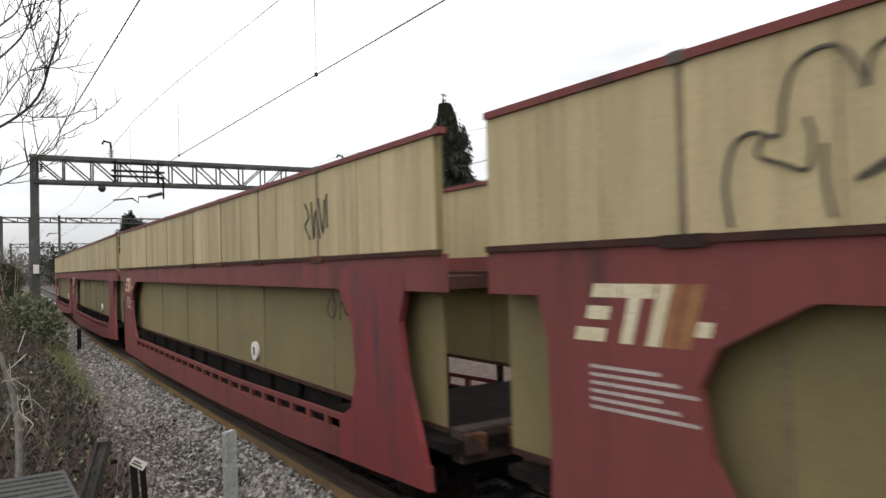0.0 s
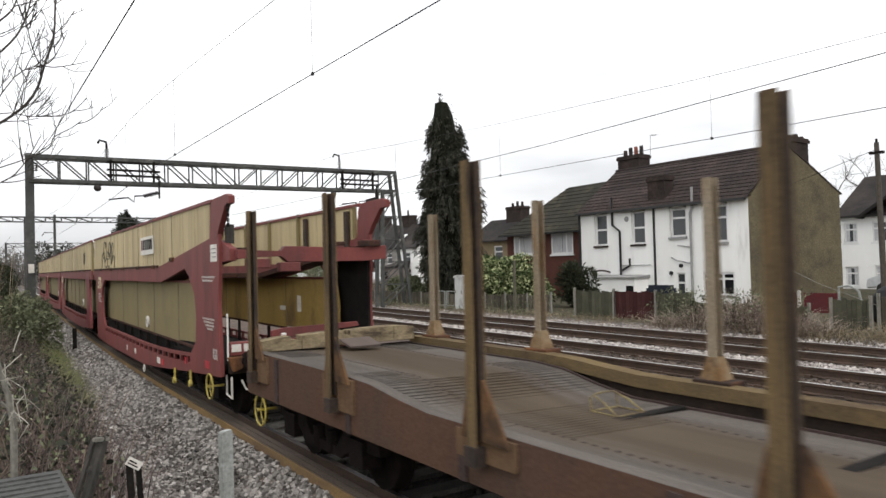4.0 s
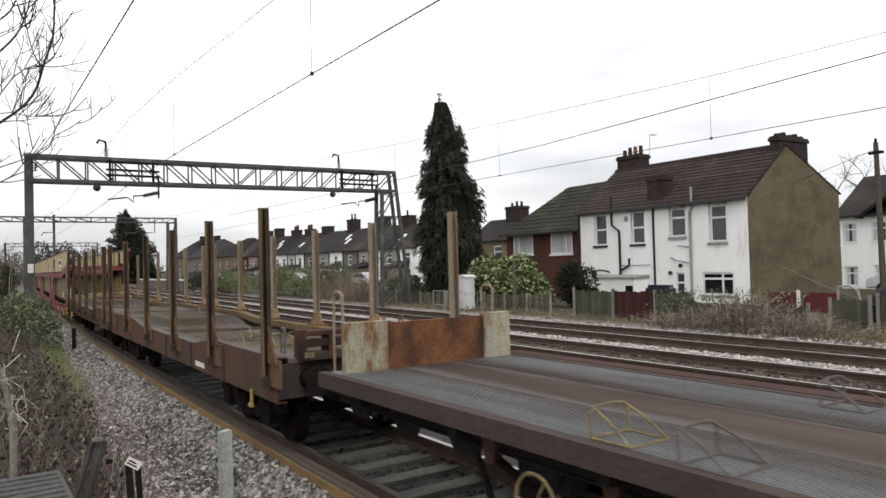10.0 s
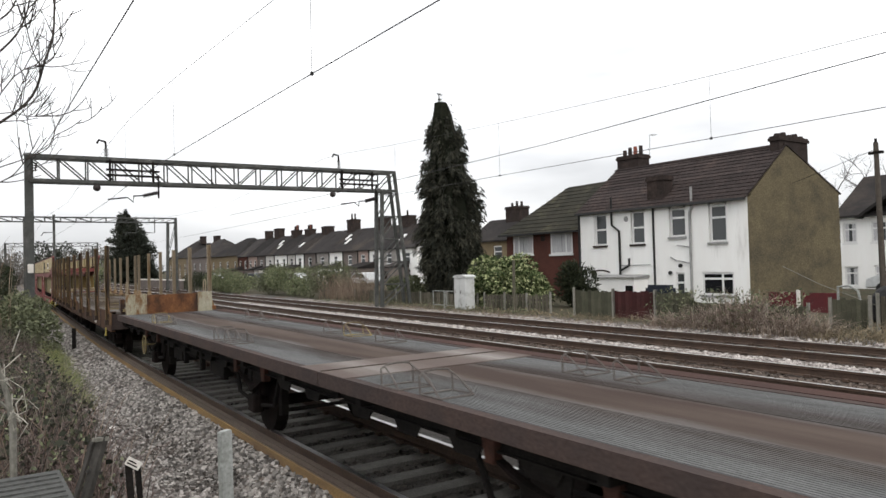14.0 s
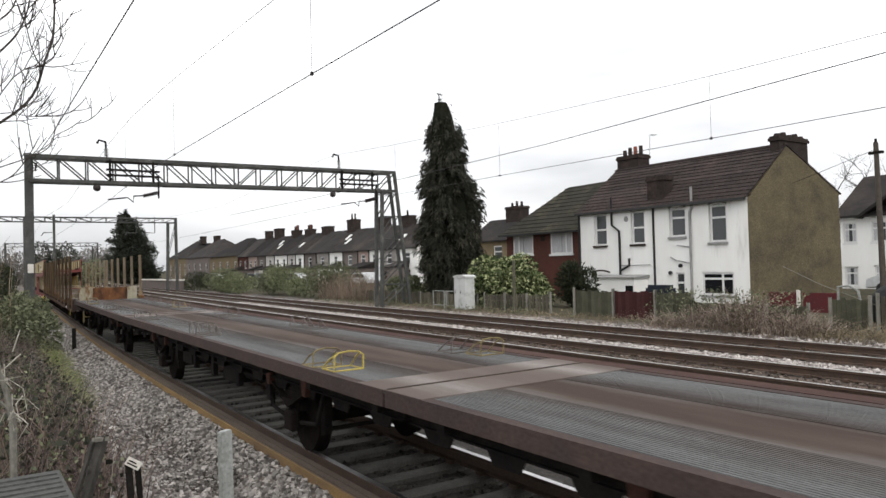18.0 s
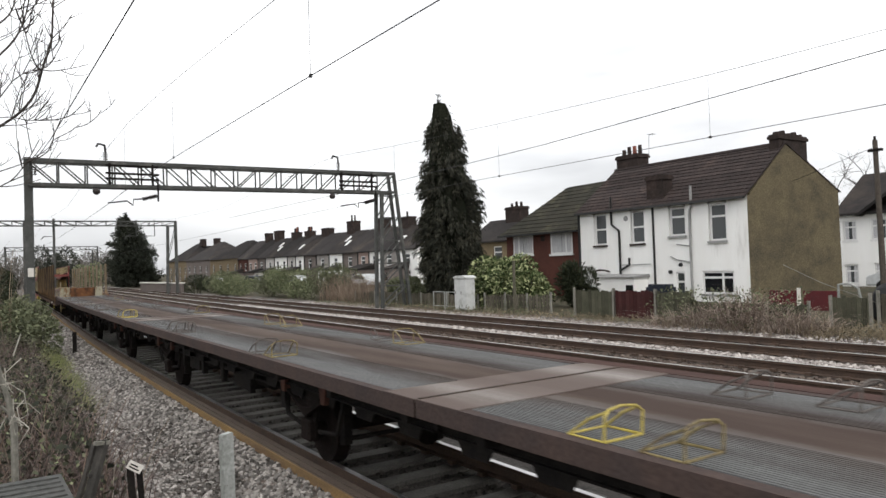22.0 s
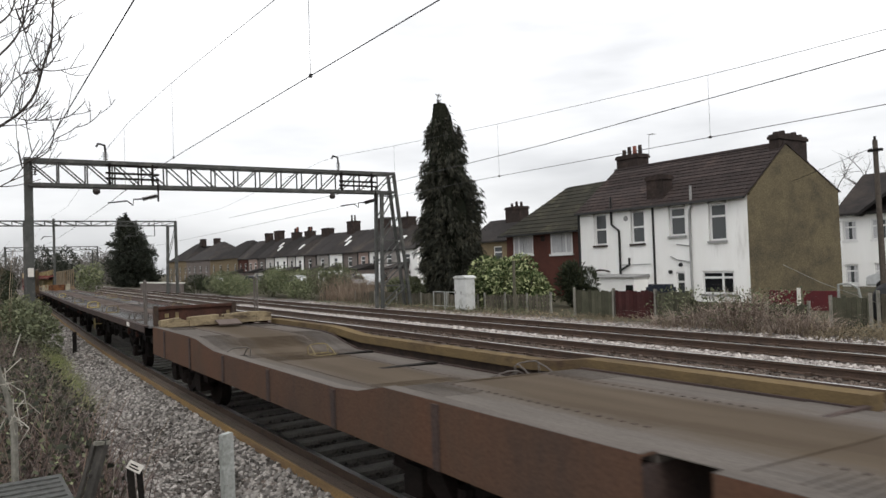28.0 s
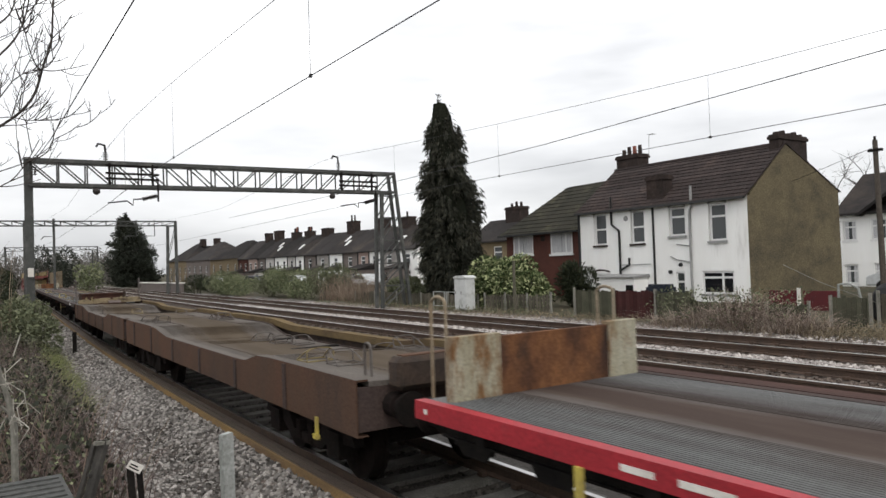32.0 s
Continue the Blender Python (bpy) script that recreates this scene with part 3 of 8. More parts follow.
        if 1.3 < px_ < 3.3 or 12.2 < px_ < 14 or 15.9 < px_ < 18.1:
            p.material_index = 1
        elif 3.3 <= px_ < 5.7:
            p.material_index = 3
        elif 5.7 <= px_ < 16:
            p.material_index = 2
    tagged(g, "grey ballast, rough grass verge and bare soil", "ground")


build_ground()

RAIL_OUT = [(-0.036, 0), (0.036, 0), (0.036, -0.04), (0.012, -0.055), (0.012, -0.135), (0.07, -0.15), (0.07, -0.165), (-0.07, -0.165), (-0.07, -0.15), (-0.012, -0.135), (-0.012, -0.055), (-0.036, -0.04)]


def build_track(axis_x, z, label, spacing, y0, y1, sleeper_mat):
    track = empty("railway_track", label=label, category="railway track")
    for side in (-1, 1):
        swept("rail", RAIL_OUT, axis_x + side * RAIL, z, "rail_side", track, "brown rusty running rail")
        swept("railhead", [(-0.034, 0.003), (0.034, 0.003), (0.034, 0.0005), (-0.034, 0.0005)], axis_x + side * RAIL, z, "rail_top", track, "polished running surface")
    bm = BM()
    prism(bm, [(-1.25, -0.04), (1.25, -0.04), (1.25, 0.03), (0.95, 0.06), (0.5, 0.02), (-0.5, 0.02), (-0.95, 0.06), (-1.25, 0.03)], 1, -0.13, 0.13)
    me = finish(bm)
    me.materials.append(M[sleeper_mat])
    y = y0
    while y < y1:
        s = new("sleeper", me)
        s.parent = track
        s.matrix_basis = pose(axis_x + bend(y), y, z - 0.215, 0, 0, -math.degrees(heading(y)))
        y += spacing
    # fastenings beside each rail, too many and small to count
    vs, fs = [], []
    y = y0
    while y < min(y1, 45):
        for side in (-1, 1):
            for e in (-1, 1):
                cx = axis_x + bend(y) + side * RAIL + e * 0.11
                b = len(vs)
                vs += [(cx + i * 0.035, y + j * 0.05, z - 0.17 + k * 0.05) for i in (-1, 1) for j in (-1, 1) for k in (0, 1)]
                fs += [tuple(b + q for q in f) for f in ((0, 1, 3, 2), (4, 6, 7, 5), (0, 4, 5, 1), (2, 3, 7, 6), (0, 2, 6, 4), (1, 5, 7, 3))]
        y += spacing
    raw("rail_clip", vs, fs, "rail_side", track, "small steel rail clips", "stuff")
    return track


near_track = build_track(NEAR_AXIS, 0.0, "near railway track with grey sleepers under the train", 0.636, -4, 75, "sleeper")
far_track_a = build_track(FAR_AXES[0], FAR_Z, "middle railway track in brown-stained ballast", 0.65, -3, 75, "sleeper_brown")
far_track_b = build_track(FAR_AXES[1], FAR_Z, "far railway track with bright railheads", 0.65, -3, 75, "sleeper_brown")

# a rusty spare rail lying on its side beside the near track
spare = empty("spare_rail", label="rusty spare rail lying along the ballast shoulder", category="rail")
swept("head", [(-0.02, 0.0), (0.05, 0.0), (0.05, 0.07), (-0.02, 0.07)], 3.385, -0.155, "rail_spare", spare)
swept("web", [(-0.11, 0.02), (-0.02, 0.02), (-0.02, 0.05), (-0.11, 0.05)], 3.385, -0.155, "rail_spare", spare)
swept("foot", [(-0.135, -0.02), (-0.11, -0.02), (-0.11, 0.12), (-0.135, 0.12)], 3.385, -0.17, "rail_spare_foot", spare, "orange rusty foot")
swept("second_head", [(0.07, 0.0), (0.145, 0.0), (0.145, 0.075), (0.07, 0.075)], 3.385, -0.155, "rail_spare", spare)

# ---- the train ----
SPEEDS = [(0, 7.0), (1, 6.2), (2, 5.9), (2.5, 5.85), (4, 5.5), (5.5, 5.15), (7, 4.9), (8, 4.7), (9, 4.3), (10, 4.05), (11, 3.85), (12, 3.75), (13.5, 3.55), (17, 3.5), (18, 3.6), (19, 3.65),
          (20, 3.75), (21, 3.9), (22, 4.15), (23, 4.4), (24, 4.55), (25, 4.7), (26, 5.30), (27.2, 5.30), (28, 4.95), (29, 4.75), (32, 4.65)]
STEP_T = np.arange(0, 32.11, 0.01)
STEP_V = np.interp(STEP_T, [a for a, b in SPEEDS], [b for a, b in SPEEDS]) * SCALE
STEP_S = np.concatenate([[0], np.cumsum((STEP_V[1:] + STEP_V[:-1]) * 0.005)])


def gone(t):
    """Metres that the train has rolled at t seconds."""
    return float(np.interp(t, STEP_T, STEP_S))


WAGONS = []  # (object, place along the train)
WHEELSETS = []  # (object, place in its wagon)
SX = 1.27    # half the width of a wagon


def wagon(name, place, label):
    w = empty(name, label=label, category="railway wagon", group="wagons of the train")
    WAGONS.append((w, place))
    return w


def wheel_mesh():
    bm = BM()
    for side in (-1, 1):
        x = side * 0.72
        tube(bm, (x - 0.065, 0, 0), (x + 0.065, 0, 0), 0.40, 24)
        tube(bm, (x - side * 0.065, 0, 0), (x - side * 0.095, 0, 0), 0.43, 24)
        tube(bm, (x + side * 0.065, 0, 0), (x + side * 0.16, 0, 0), 0.10, 10)
    tube(bm, (-0.7, 0, 0), (0.7, 0, 0), 0.075, 10)
    return finish(bm)


WHEEL = wheel_mesh()
WHEEL.materials.append(M["bogie"])


def add_wheelset(parent, y, r=0.40):
    ws = new("wheelset", WHEEL)
    ws.parent = parent
    ws.matrix_basis = pose(0, y, r)
    WHEELSETS.append((ws, y, r))
    return ws


def add_bogie(parent, y, material="bogie", wheelbase=1.8):
    bm = BM()
    for side in (-1, 1):
        x = side * 0.98
        prism(bm, [(y - 1.35, 0.46), (y - 1.3, 0.60), (y - 0.55, 0.62), (y - 0.35, 0.38), (y + 0.35, 0.38), (y + 0.55, 0.62), (y + 1.3, 0.60), (y + 1.35, 0.46), (y + 0.75, 0.44), (y + 0.45, 0.27), (y - 0.45, 0.27), (y - 0.75, 0.44)], 0, x - 0.06, x + 0.06)
        for e in (-1, 1):
            box(bm, x - 0.11, x + 0.11, y + e * wheelbase / 2 - 0.16, y + e * wheelbase / 2 + 0.16, 0.28, 0.56)
            tube(bm, (x + side * 0.02, y + e * 0.18, 0.30), (x + side * 0.02, y + e * 0.18, 0.52), 0.08, 8)
    box(bm, -0.98, 0.98, y - 0.16, y + 0.16, 0.40, 0.62)
    b = part("bogie", bm, material, parent, "dark grimy bogie frame, deck shade added to its colour")
    for e in (-1, 1):
        add_wheelset(parent, y + e * wheelbase / 2)
    return b


def add_buffers(parent, y, sign, z=0.98):
    for sx in (-0.87, 0.87):
        bm = BM()
        tube(bm, (sx, y, z), (sx, y + sign * 0.34, z), 0.09, 12)
        tube(bm, (sx, y, z), (sx, y + sign * 0.16, z), 0.125, 12)
        tube(bm, (sx, y + sign * 0.34, z), (sx, y + sign * 0.37, z), 0.17, 16)
        part("buffer", bm, "bogie", parent, "dark steel buffer")
    bm = BM()
    pipe(bm, [(-0.25, y, 0.9), (-0.3, y + sign * 0.25, 0.55), (-0.2, y + sign * 0.5, 0.5)], 0.03)
    beam(bm, (0, y, 0.95), (0, y + sign * 0.5, 0.92), 0.09)
    part("coupling", bm, "black_iron", parent)


def edge_z(y, y0, y1, high, low, cuts):
    """Height of a side that is high at both ends of a wagon and lower in the middle. cuts: metres from the front."""
    d = y1 - y
    a, b, c, e = cuts
    if d <= a or d >= e:
        return high
    if b <= d <= c:
        return low
    s = (d - a) / (b - a) if d < b else (e - d) / (e - c)
    s = s * s * (3 - 2 * s)
    return high + (low - high) * s


def fall(x):
    """How far a flat wagon's deck lies lower at x than at its near edge."""
    return -0.036 * (x + SX - 0.14)


def chock(parent, x, y, z, way, material, w=0.34, long=0.31, hh=0.19):
    """A wedge-shaped wheel chock of bent rod on a wagon's deck: a floor frame, a hoop across one end and two struts. way: 1 with the hoop at the front, -1 at the rear."""
    r = 0.0095
    a, b, h = w / 2, long / 2, z + 0.012

    def P(i, j, up=0.0):
        return (x + i, y + way * j, h + up)
    bm = BM()
    pipe(bm, [P(-a, -b), P(a, -b), P(a, b), P(-a, b), P(-a, -b)], r, 5)
    pipe(bm, [P(-a, b), P(-a, b + 0.01, hh * 0.8), P(-a * 0.7, b, hh), P(0, b - 0.01, hh * 1.06), P(a * 0.7, b, hh), P(a, b + 0.01, hh * 0.8), P(a, b)], r, 5)
    for e in (-1, 1):
        pipe(bm, [P(e * a * 0.8, b, hh * 0.94), P(e * a * 0.9, b * 0.1, hh * 0.62), P(e * a, -b)], r, 5)
    return part("wheel_chock", bm, material, parent, "bent-rod wheel chock" + (", yellow" if "yellow" in material else ", grey"))


def brake_wheel(parent, x, y, z, r=0.20, material="yellow"):
    bm = BM()
    n = 18
    pts = [(x, y + r * math.cos(2 * math.pi * i / n), z + r * math.sin(2 * math.pi * i / n)) for i in range(n + 1)]
    pipe(bm, pts, 0.014, 6)
    for i in range(0, n, 6):
        tube(bm, (x, y, z), pts[i], 0.008, 5)
    tube(bm, (x - 0.03, y, z), (x + 0.22, y, z), 0.018, 8)
    part("handbrake_wheel", bm, material, parent, "yellow-painted handbrake wheel")


def flat_wagon(place, length, posts=(), far_posts=(), front_wall="", rear_box=False, label="", joint_rear=False, chocks=(), cuts=(3.1, 4.6, 9.2, 10.0), bogies=(1, 1), plate=True):
    """A brown flat wagon with deep sides; y = 0 at its front end, the rest behind it."""
    w = wagon("flat_wagon", place, label)
    y0, y1 = -length, 0.0
    hi, lo, bot = 1.25, 1.12, 0.70
    n = 26
    ys = [y0 + (y1 - y0) * i / n for i in range(n + 1)]
    # far side: a broad rusty rail set off from the deck; its grimy web is blackened for the shaded gap under it
    for name, outline, m_, lab in (("far_rail", [(SX - 0.02, -0.125), (SX - 0.02, 0.0), (SX + 0.17, 0.0), (SX + 0.17, -0.125)], "rust_tan", "deep orange-rust side beam"), ("web", [(SX + 0.08, -0.42), (SX + 0.08, -0.127), (SX + 0.10, -0.127), (SX + 0.10, -0.42)], "grime", "")):
        vs, fs = [], []
        for y in ys:
            z = edge_z(y, y0, y1, hi, lo + 0.04, cuts)
            vs += [(x, y, z + dz) for x, dz in outline]
        for i in range(n):
            for j in range(4):
                k = (j + 1) % 4
                fs.append((i * 4 + j, i * 4 + k, (i + 1) * 4 + k, (i + 1) * 4 + j))
        fs += [tuple(range(4)), tuple(range(n * 4 + 3, n * 4 - 1, -1))]
        raw(name, vs, fs, m_, w, lab)
    for sx in (-1,):
        vs, fs = [], []
        for y in ys:
            z = edge_z(y, y0, y1, hi, lo, cuts)
            vs += [(sx * SX, y, bot), (sx * SX, y, z), (sx * (SX - 0.13), y, z), (sx * (SX - 0.13), y, z - 0.015), (sx * (SX - 0.012), y, z - 0.015), (sx * (SX - 0.012), y, bot + 0.015), (sx * (SX - 0.12), y, bot + 0.015), (sx * (SX - 0.12), y, bot)]
        for i in range(n):
            for j in range(8):
                k = (j + 1) % 8
                fs.append((i * 8 + j, i * 8 + k, (i + 1) * 8 + k, (i + 1) * 8 + j))
        fs += [tuple(range(8)), tuple(range(n * 8 + 7, n * 8 - 1, -1))]
        raw("side_sill", vs, fs, "rust_side", w, "rust-brown steel side")
        d = 1.1
        while d < length - 0.4:
            y = -d
            z = edge_z(y, y0, y1, hi, lo, cuts)
            bm = BM()
            box(bm, sx * (SX + 0.02), sx * SX - 0.018 * sx, y - 0.045, y + 0.045, bot + 0.004, z - 0.02)
            part("side_rib", bm, "edge_brown", w)
            d += 1.95
    # the deck follows the sides down
    vs, fs = [], []
    xs = (-SX + 0.14, -0.85, -0.4, 0.0, 0.4, 0.85, SX - 0.10)
    for y in ys:
        z = edge_z(y, y0, y1, hi - 0.02, lo - 0.11, cuts)
        vs += [(x, y, z + fall(x)) for x in xs] + [(x, y, z + fall(x) - 0.05) for x in reversed(xs)]
    m_ = 2 * len(xs)
    for i in range(n):
        for j in range(m_):
            k = (j + 1) % m_
            fs.append((i * m_ + j, i * m_ + k, (i + 1) * m_ + k, (i + 1) * m_ + j))
    fs += [tuple(range(m_)), tuple(range(n * m_ + m_ - 1, n * m_ - 1, -1))]
    raw("deck", vs, fs, "deck_brown", w, "grey-brown deck, stained brown down the middle")
    vs, fs = [], []
    for y in ys:
        z = edge_z(y, y0, y1, hi, lo, cuts)
        vs += [(-SX + 0.004, y, z + 0.0005), (-SX + 0.004, y, z + 0.004), (-SX + 0.135, y, z + 0.004), (-SX + 0.135, y, z + 0.0005)]
    for i in range(n):
        for j in range(4):
            k = (j + 1) % 4
            fs.append((i * 4 + j, i * 4 + k, (i + 1) * 4 + k, (i + 1) * 4 + j))
    raw("edge_strip", vs, fs, "deck_brown", w, "worn grey edge strip")
    # seams with rivets and a raised rim on the far edge
    bm = BM()
    y = y1 - 0.2
    while y > y0 + 0.2:
        z = edge_z(y, y0, y1, hi - 0.02, lo - 0.11, cuts)
        for x in (-0.60, 0.60):
            box(bm, x - 0.018, x + 0.018, y - 0.010, y + 0.010, z + fall(x) + 0.0005, z + fall(x) + 0.006)
        y -= 0.11
    part("rivets", bm, "edge_brown", w, kind="stuff")
    vs, fs = [], []
    for y in ys:
        z = edge_z(y, y0, y1, hi - 0.02, lo - 0.11, cuts)
        z += fall(SX - 0.09)
        vs += [(SX - 0.098, y, z - 0.06), (SX - 0.098, y, z + 0.022), (SX - 0.075, y, z + 0.022), (SX - 0.075, y, z - 0.06)]
    for i in range(n):
        for j in range(4):
            k = (j + 1) % 4
            fs.append((i * 4 + j, i * 4 + k, (i + 1) * 4 + k, (i + 1) * 4 + j))
    raw("deck_rim", vs, fs, "edge_brown", w, "raised dark rim along the deck")
    # raised tread strips across the upper parts of the deck
    bm = BM()
    y = y1 - 0.25
    while y > y0 + 0.25:
        d = y1 - y
        z = edge_z(y, y0, y1, hi - 0.02, lo - 0.11, cuts)
        for a, b, late in ((-1.12, -0.64, 0.0), (-0.58, 0.58, 0.6), (0.64, 1.12, 0.0)):
            if (0.3 < d < 1.0 and not late) or cuts[0] - 0.3 + late < d < cuts[1] + 0.3 + late or cuts[2] - 0.3 - late < d < cuts[3] + 0.6 - late:
                vs_ = box(bm, a, b, y - 0.010, y + 0.010, z + 0.001, z + 0.006)
                for v in vs_:
                    v.co.z += fall(v.co.x)
        y -= 0.075
    part("tread_bar", bm, "deck_brown", w, "raised anti-slip bars worn bright", kind="stuff")
    # underframe
    bm = BM()
    box(bm, -0.35, 0.35, y0 + 0.1, y1 - 0.1, 0.72, 0.95)
    for d in np.arange(1.2, length - 1, 1.95):
        box(bm, -SX + 0.13, SX - 0.13, -d - 0.06, -d + 0.06, 0.78, 0.96)
    part("underframe", bm, "black_iron", w)
    for y in (y0, y1 - 0.06):
        bm = BM()
        box(bm, -SX + 0.02, SX - 0.02, y, y + 0.06, bot + 0.05, hi - 0.075)
        part("headstock", bm, "edge_brown", w)
    if plate:
        bm = BM()
        yy = y0 + 0.02
        for v in box(bm, -SX + 0.145, SX - 0.11, yy - 0.52, yy + 0.42, hi - 0.019, hi - 0.011):
            v.co.z += fall(v.co.x)
        part("end_plate", bm, "deck_brown", w, "worn brown deck plate across the joint")
    for on, yb in zip(bogies, (y1 - 1.9, y0 + 1.9)):
        if on:
            add_bogie(w, yb)
    for d in posts:
        stanchion(w, -1, -d, hi, lo, edge_z(-d, y0, y1, hi, lo, cuts))
    for d in far_posts:
        stanchion(w, 1, -d, hi, lo, edge_z(-d, y0, y1, hi, lo, cuts))
    for x, d, way, mat_ in chocks:
        chock(w, x, -d, edge_z(-d, y0, y1, hi - 0.02, lo - 0.11, cuts) + fall(x), way, mat_, hh=0.15)
    return w


def stanchion(w, sx, y, hi, lo, z):
    """An upright post in a socket on a wagon's side."""
    x = sx * (SX + (0.05 if sx < 0 else 0.19))
    top = 3.08
    bm = BM()
    # a channel, open towards the rear
    hw = 0.052
    prism(bm, [(x - hw, y - 0.05), (x - hw, y + 0.054), (x + hw, y + 0.054), (x + hw, y - 0.05), (x + hw - 0.010, y - 0.05), (x + hw - 0.010, y + 0.042), (x - hw + 0.010, y + 0.042), (x - hw + 0.010, y - 0.05)], 2, 0.98, top)
    if sx > 0:
        p = part("stanchion", bm, "post_tan", w, "tall pale tan steel stanchion post with a flared foot")
        z = edge_z(y, -13.0, 0.0, hi, lo + 0.04, (3.1, 4.6, 9.2, 10.0))
        bm = BM()
        lo4 = [bm.verts.new((x + a * 0.095, y + b * 0.115, z + 0.03)) for a, b in ((-1, -1), (1, -1), (1, 1), (-1, 1))]
        hi4 = [bm.verts.new((x + a * 0.056, y + b * 0.06, z + 0.24)) for a, b in ((-1, -1), (1, -1), (1, 1), (-1, 1))]
        for i in range(4):
            j = (i + 1) % 4
            bm.faces.new((lo4[i], lo4[j], hi4[j], hi4[i]))
        bm.faces.new(lo4[::-1])
        bm.faces.new(hi4)
        part("flared_foot", bm, "post_foot", p, "flared rust-streaked foot")
        bm = BM()
        box(bm, x - 0.13, x + 0.13, y - 0.22, y + 0.18, z - 0.09, z + 0.03)
        part("socket", bm, "bulk_rust", p, "orange-rust socket block", bevel=0.01)
        return
    p = part("stanchion", bm, "post_rust", w, "tall rusty steel stanchion post")
    bm = BM()
    box(bm, x + 0.004, x + 0.0415, y - 0.046, y + 0.041, 1.05, top - 0.01)
    part("inner_web", bm, "grime", p, "black grimy web of the channel")
    bm = BM()
    prism(bm, [(y - 0.36, z - 0.06), (y - 0.30, z + 0.05), (y - 0.09, z + 0.38), (y - 0.07, z + 0.38), (y - 0.07, z - 0.06)], 0, x - 0.012, x + 0.012)
    prism(bm, [(y + 0.07, z - 0.06), (y + 0.07, z + 0.34), (y + 0.09, z + 0.34), (y + 0.20, z - 0.06)], 0, x - 0.012, x + 0.012)
    part("gusset", bm, "gusset", p, "dark rusty triangular gusset")
    bm = BM()
    box(bm, min(sx * SX, x - sx * 0.02), max(sx * SX, x - sx * 0.02), y - 0.40, y + 0.30, 0.90, z - 0.02)
    part("socket_plate", bm, "rust_orange", p, "orange-rust socket plate")
    bm = BM()
    box(bm, x - 0.075, x + 0.075, y - 0.07, y + 0.07, 0.88, 1.02)
    part("socket", bm, "grime", p, "grimy socket")


def ladder_hoop(parent, x, y, z0, z1, material="steel_grey", span=0.22, thick=0.0):
    bm = BM()
    n = 8
    arc = [(x, y - span / 2 * math.cos(math.pi * i / n), z1 + 0.06 * math.sin(math.pi * i / n)) for i in range(n + 1)]
    pipe(bm, [(x, y - span / 2, z0)] + arc + [(x, y + span / 2, z0)], thick or 0.015, 6)
    part("grab_rail", bm, material, parent, "pale bent-tube grab rail")


def low_wagon(place, length, front_wall=False, rear_wall=False, red=False, chocks=(), label="", plate_front=True, plate_rear=True, brake=None, tanks=()):
    """A long low deck with ribbed plates and a thin edge, open underneath; y = 0 at its front."""
    w = wagon("low_deck_wagon", place, label)
    y0, y1 = -length, 0.0
    top, thick = 1.225, 0.15
    xr = 1.17
    edge = "edge_red" if red else "edge_brown"
    for x0, x1 in ((-SX, -SX + 0.10), (xr - 0.10, xr)):
        bm = BM()
        prism(bm, [(x0, top - thick), (x0, top), (x1, top), (x1, top - 0.02), (x0 + 0.015 if x0 < 0 else x0, top - 0.02), (x0 + 0.015 if x0 < 0 else x0, top - thick)] if x0 < 0 else
              [(x0, top - 0.02), (x0, top), (x1, top), (x1, top - thick), (x1 - 0.015, top - thick), (x1 - 0.015, top - 0.02)], 1, y0, y1)
        part("edge_rail", bm, edge if x0 < 0 else "edge_brown", w, "bright red side rail with white markings" if red and x0 < 0 else "dull brown side rail")
    bm = BM()
    prism(bm, [(xr + 0.035, top - 0.02), (xr + 0.035, top + 0.0), (xr + 0.32, top - 0.012), (xr + 0.32, top - thick), (xr + 0.305, top - thick), (xr + 0.305, top - 0.03)], 1, y0 + 0.02, y1 - 0.02)
    part("far_flange", bm, "rail_red", w, "broad red-rusted outer flange")
    bm = BM()
    for d in np.arange(0.8, length, 1.6):
        box(bm, xr + 0.001, xr + 0.244, -d - 0.04, -d + 0.04, top - 0.12, top - 0.035)
    part("flange_brackets", bm, "grime", w, kind="stuff")
    bm = BM()
    box(bm, -SX + 0.10, xr - 0.10, y0 + 0.01, y1 - 0.01, top - 0.06, top - 0.012)
    part("deck", bm, "deck_grey", w, "grey ribbed steel deck stained brown")
    bm = BM()
    box(bm, -0.42, 0.30, y0 + 0.05, y1 - 0.05, top - 0.0115, top - 0.006)
    part("centre_strip", bm, "deck_grey", w, "brown-stained centre of the deck")
    bm = BM()
    x = -SX + 0.14
    while x < xr - 0.12:
        if not -0.44 < x < 0.32:
            box(bm, x - 0.006, x + 0.006, y0 + 0.3, y1 - 0.3, top - 0.012, top - 0.003)
        x += 0.034
    part("deck_ribs", bm, "deck_grey", w, "fine lengthways ribs", kind="stuff")
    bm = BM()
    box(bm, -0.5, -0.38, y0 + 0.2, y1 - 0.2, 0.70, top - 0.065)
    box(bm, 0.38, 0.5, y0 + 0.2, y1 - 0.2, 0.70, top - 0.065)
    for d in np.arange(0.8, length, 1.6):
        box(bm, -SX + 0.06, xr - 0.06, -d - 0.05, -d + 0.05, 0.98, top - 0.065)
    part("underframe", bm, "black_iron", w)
    # Near-black solebars along the dark band under the deck edge.
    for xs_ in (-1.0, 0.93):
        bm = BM()
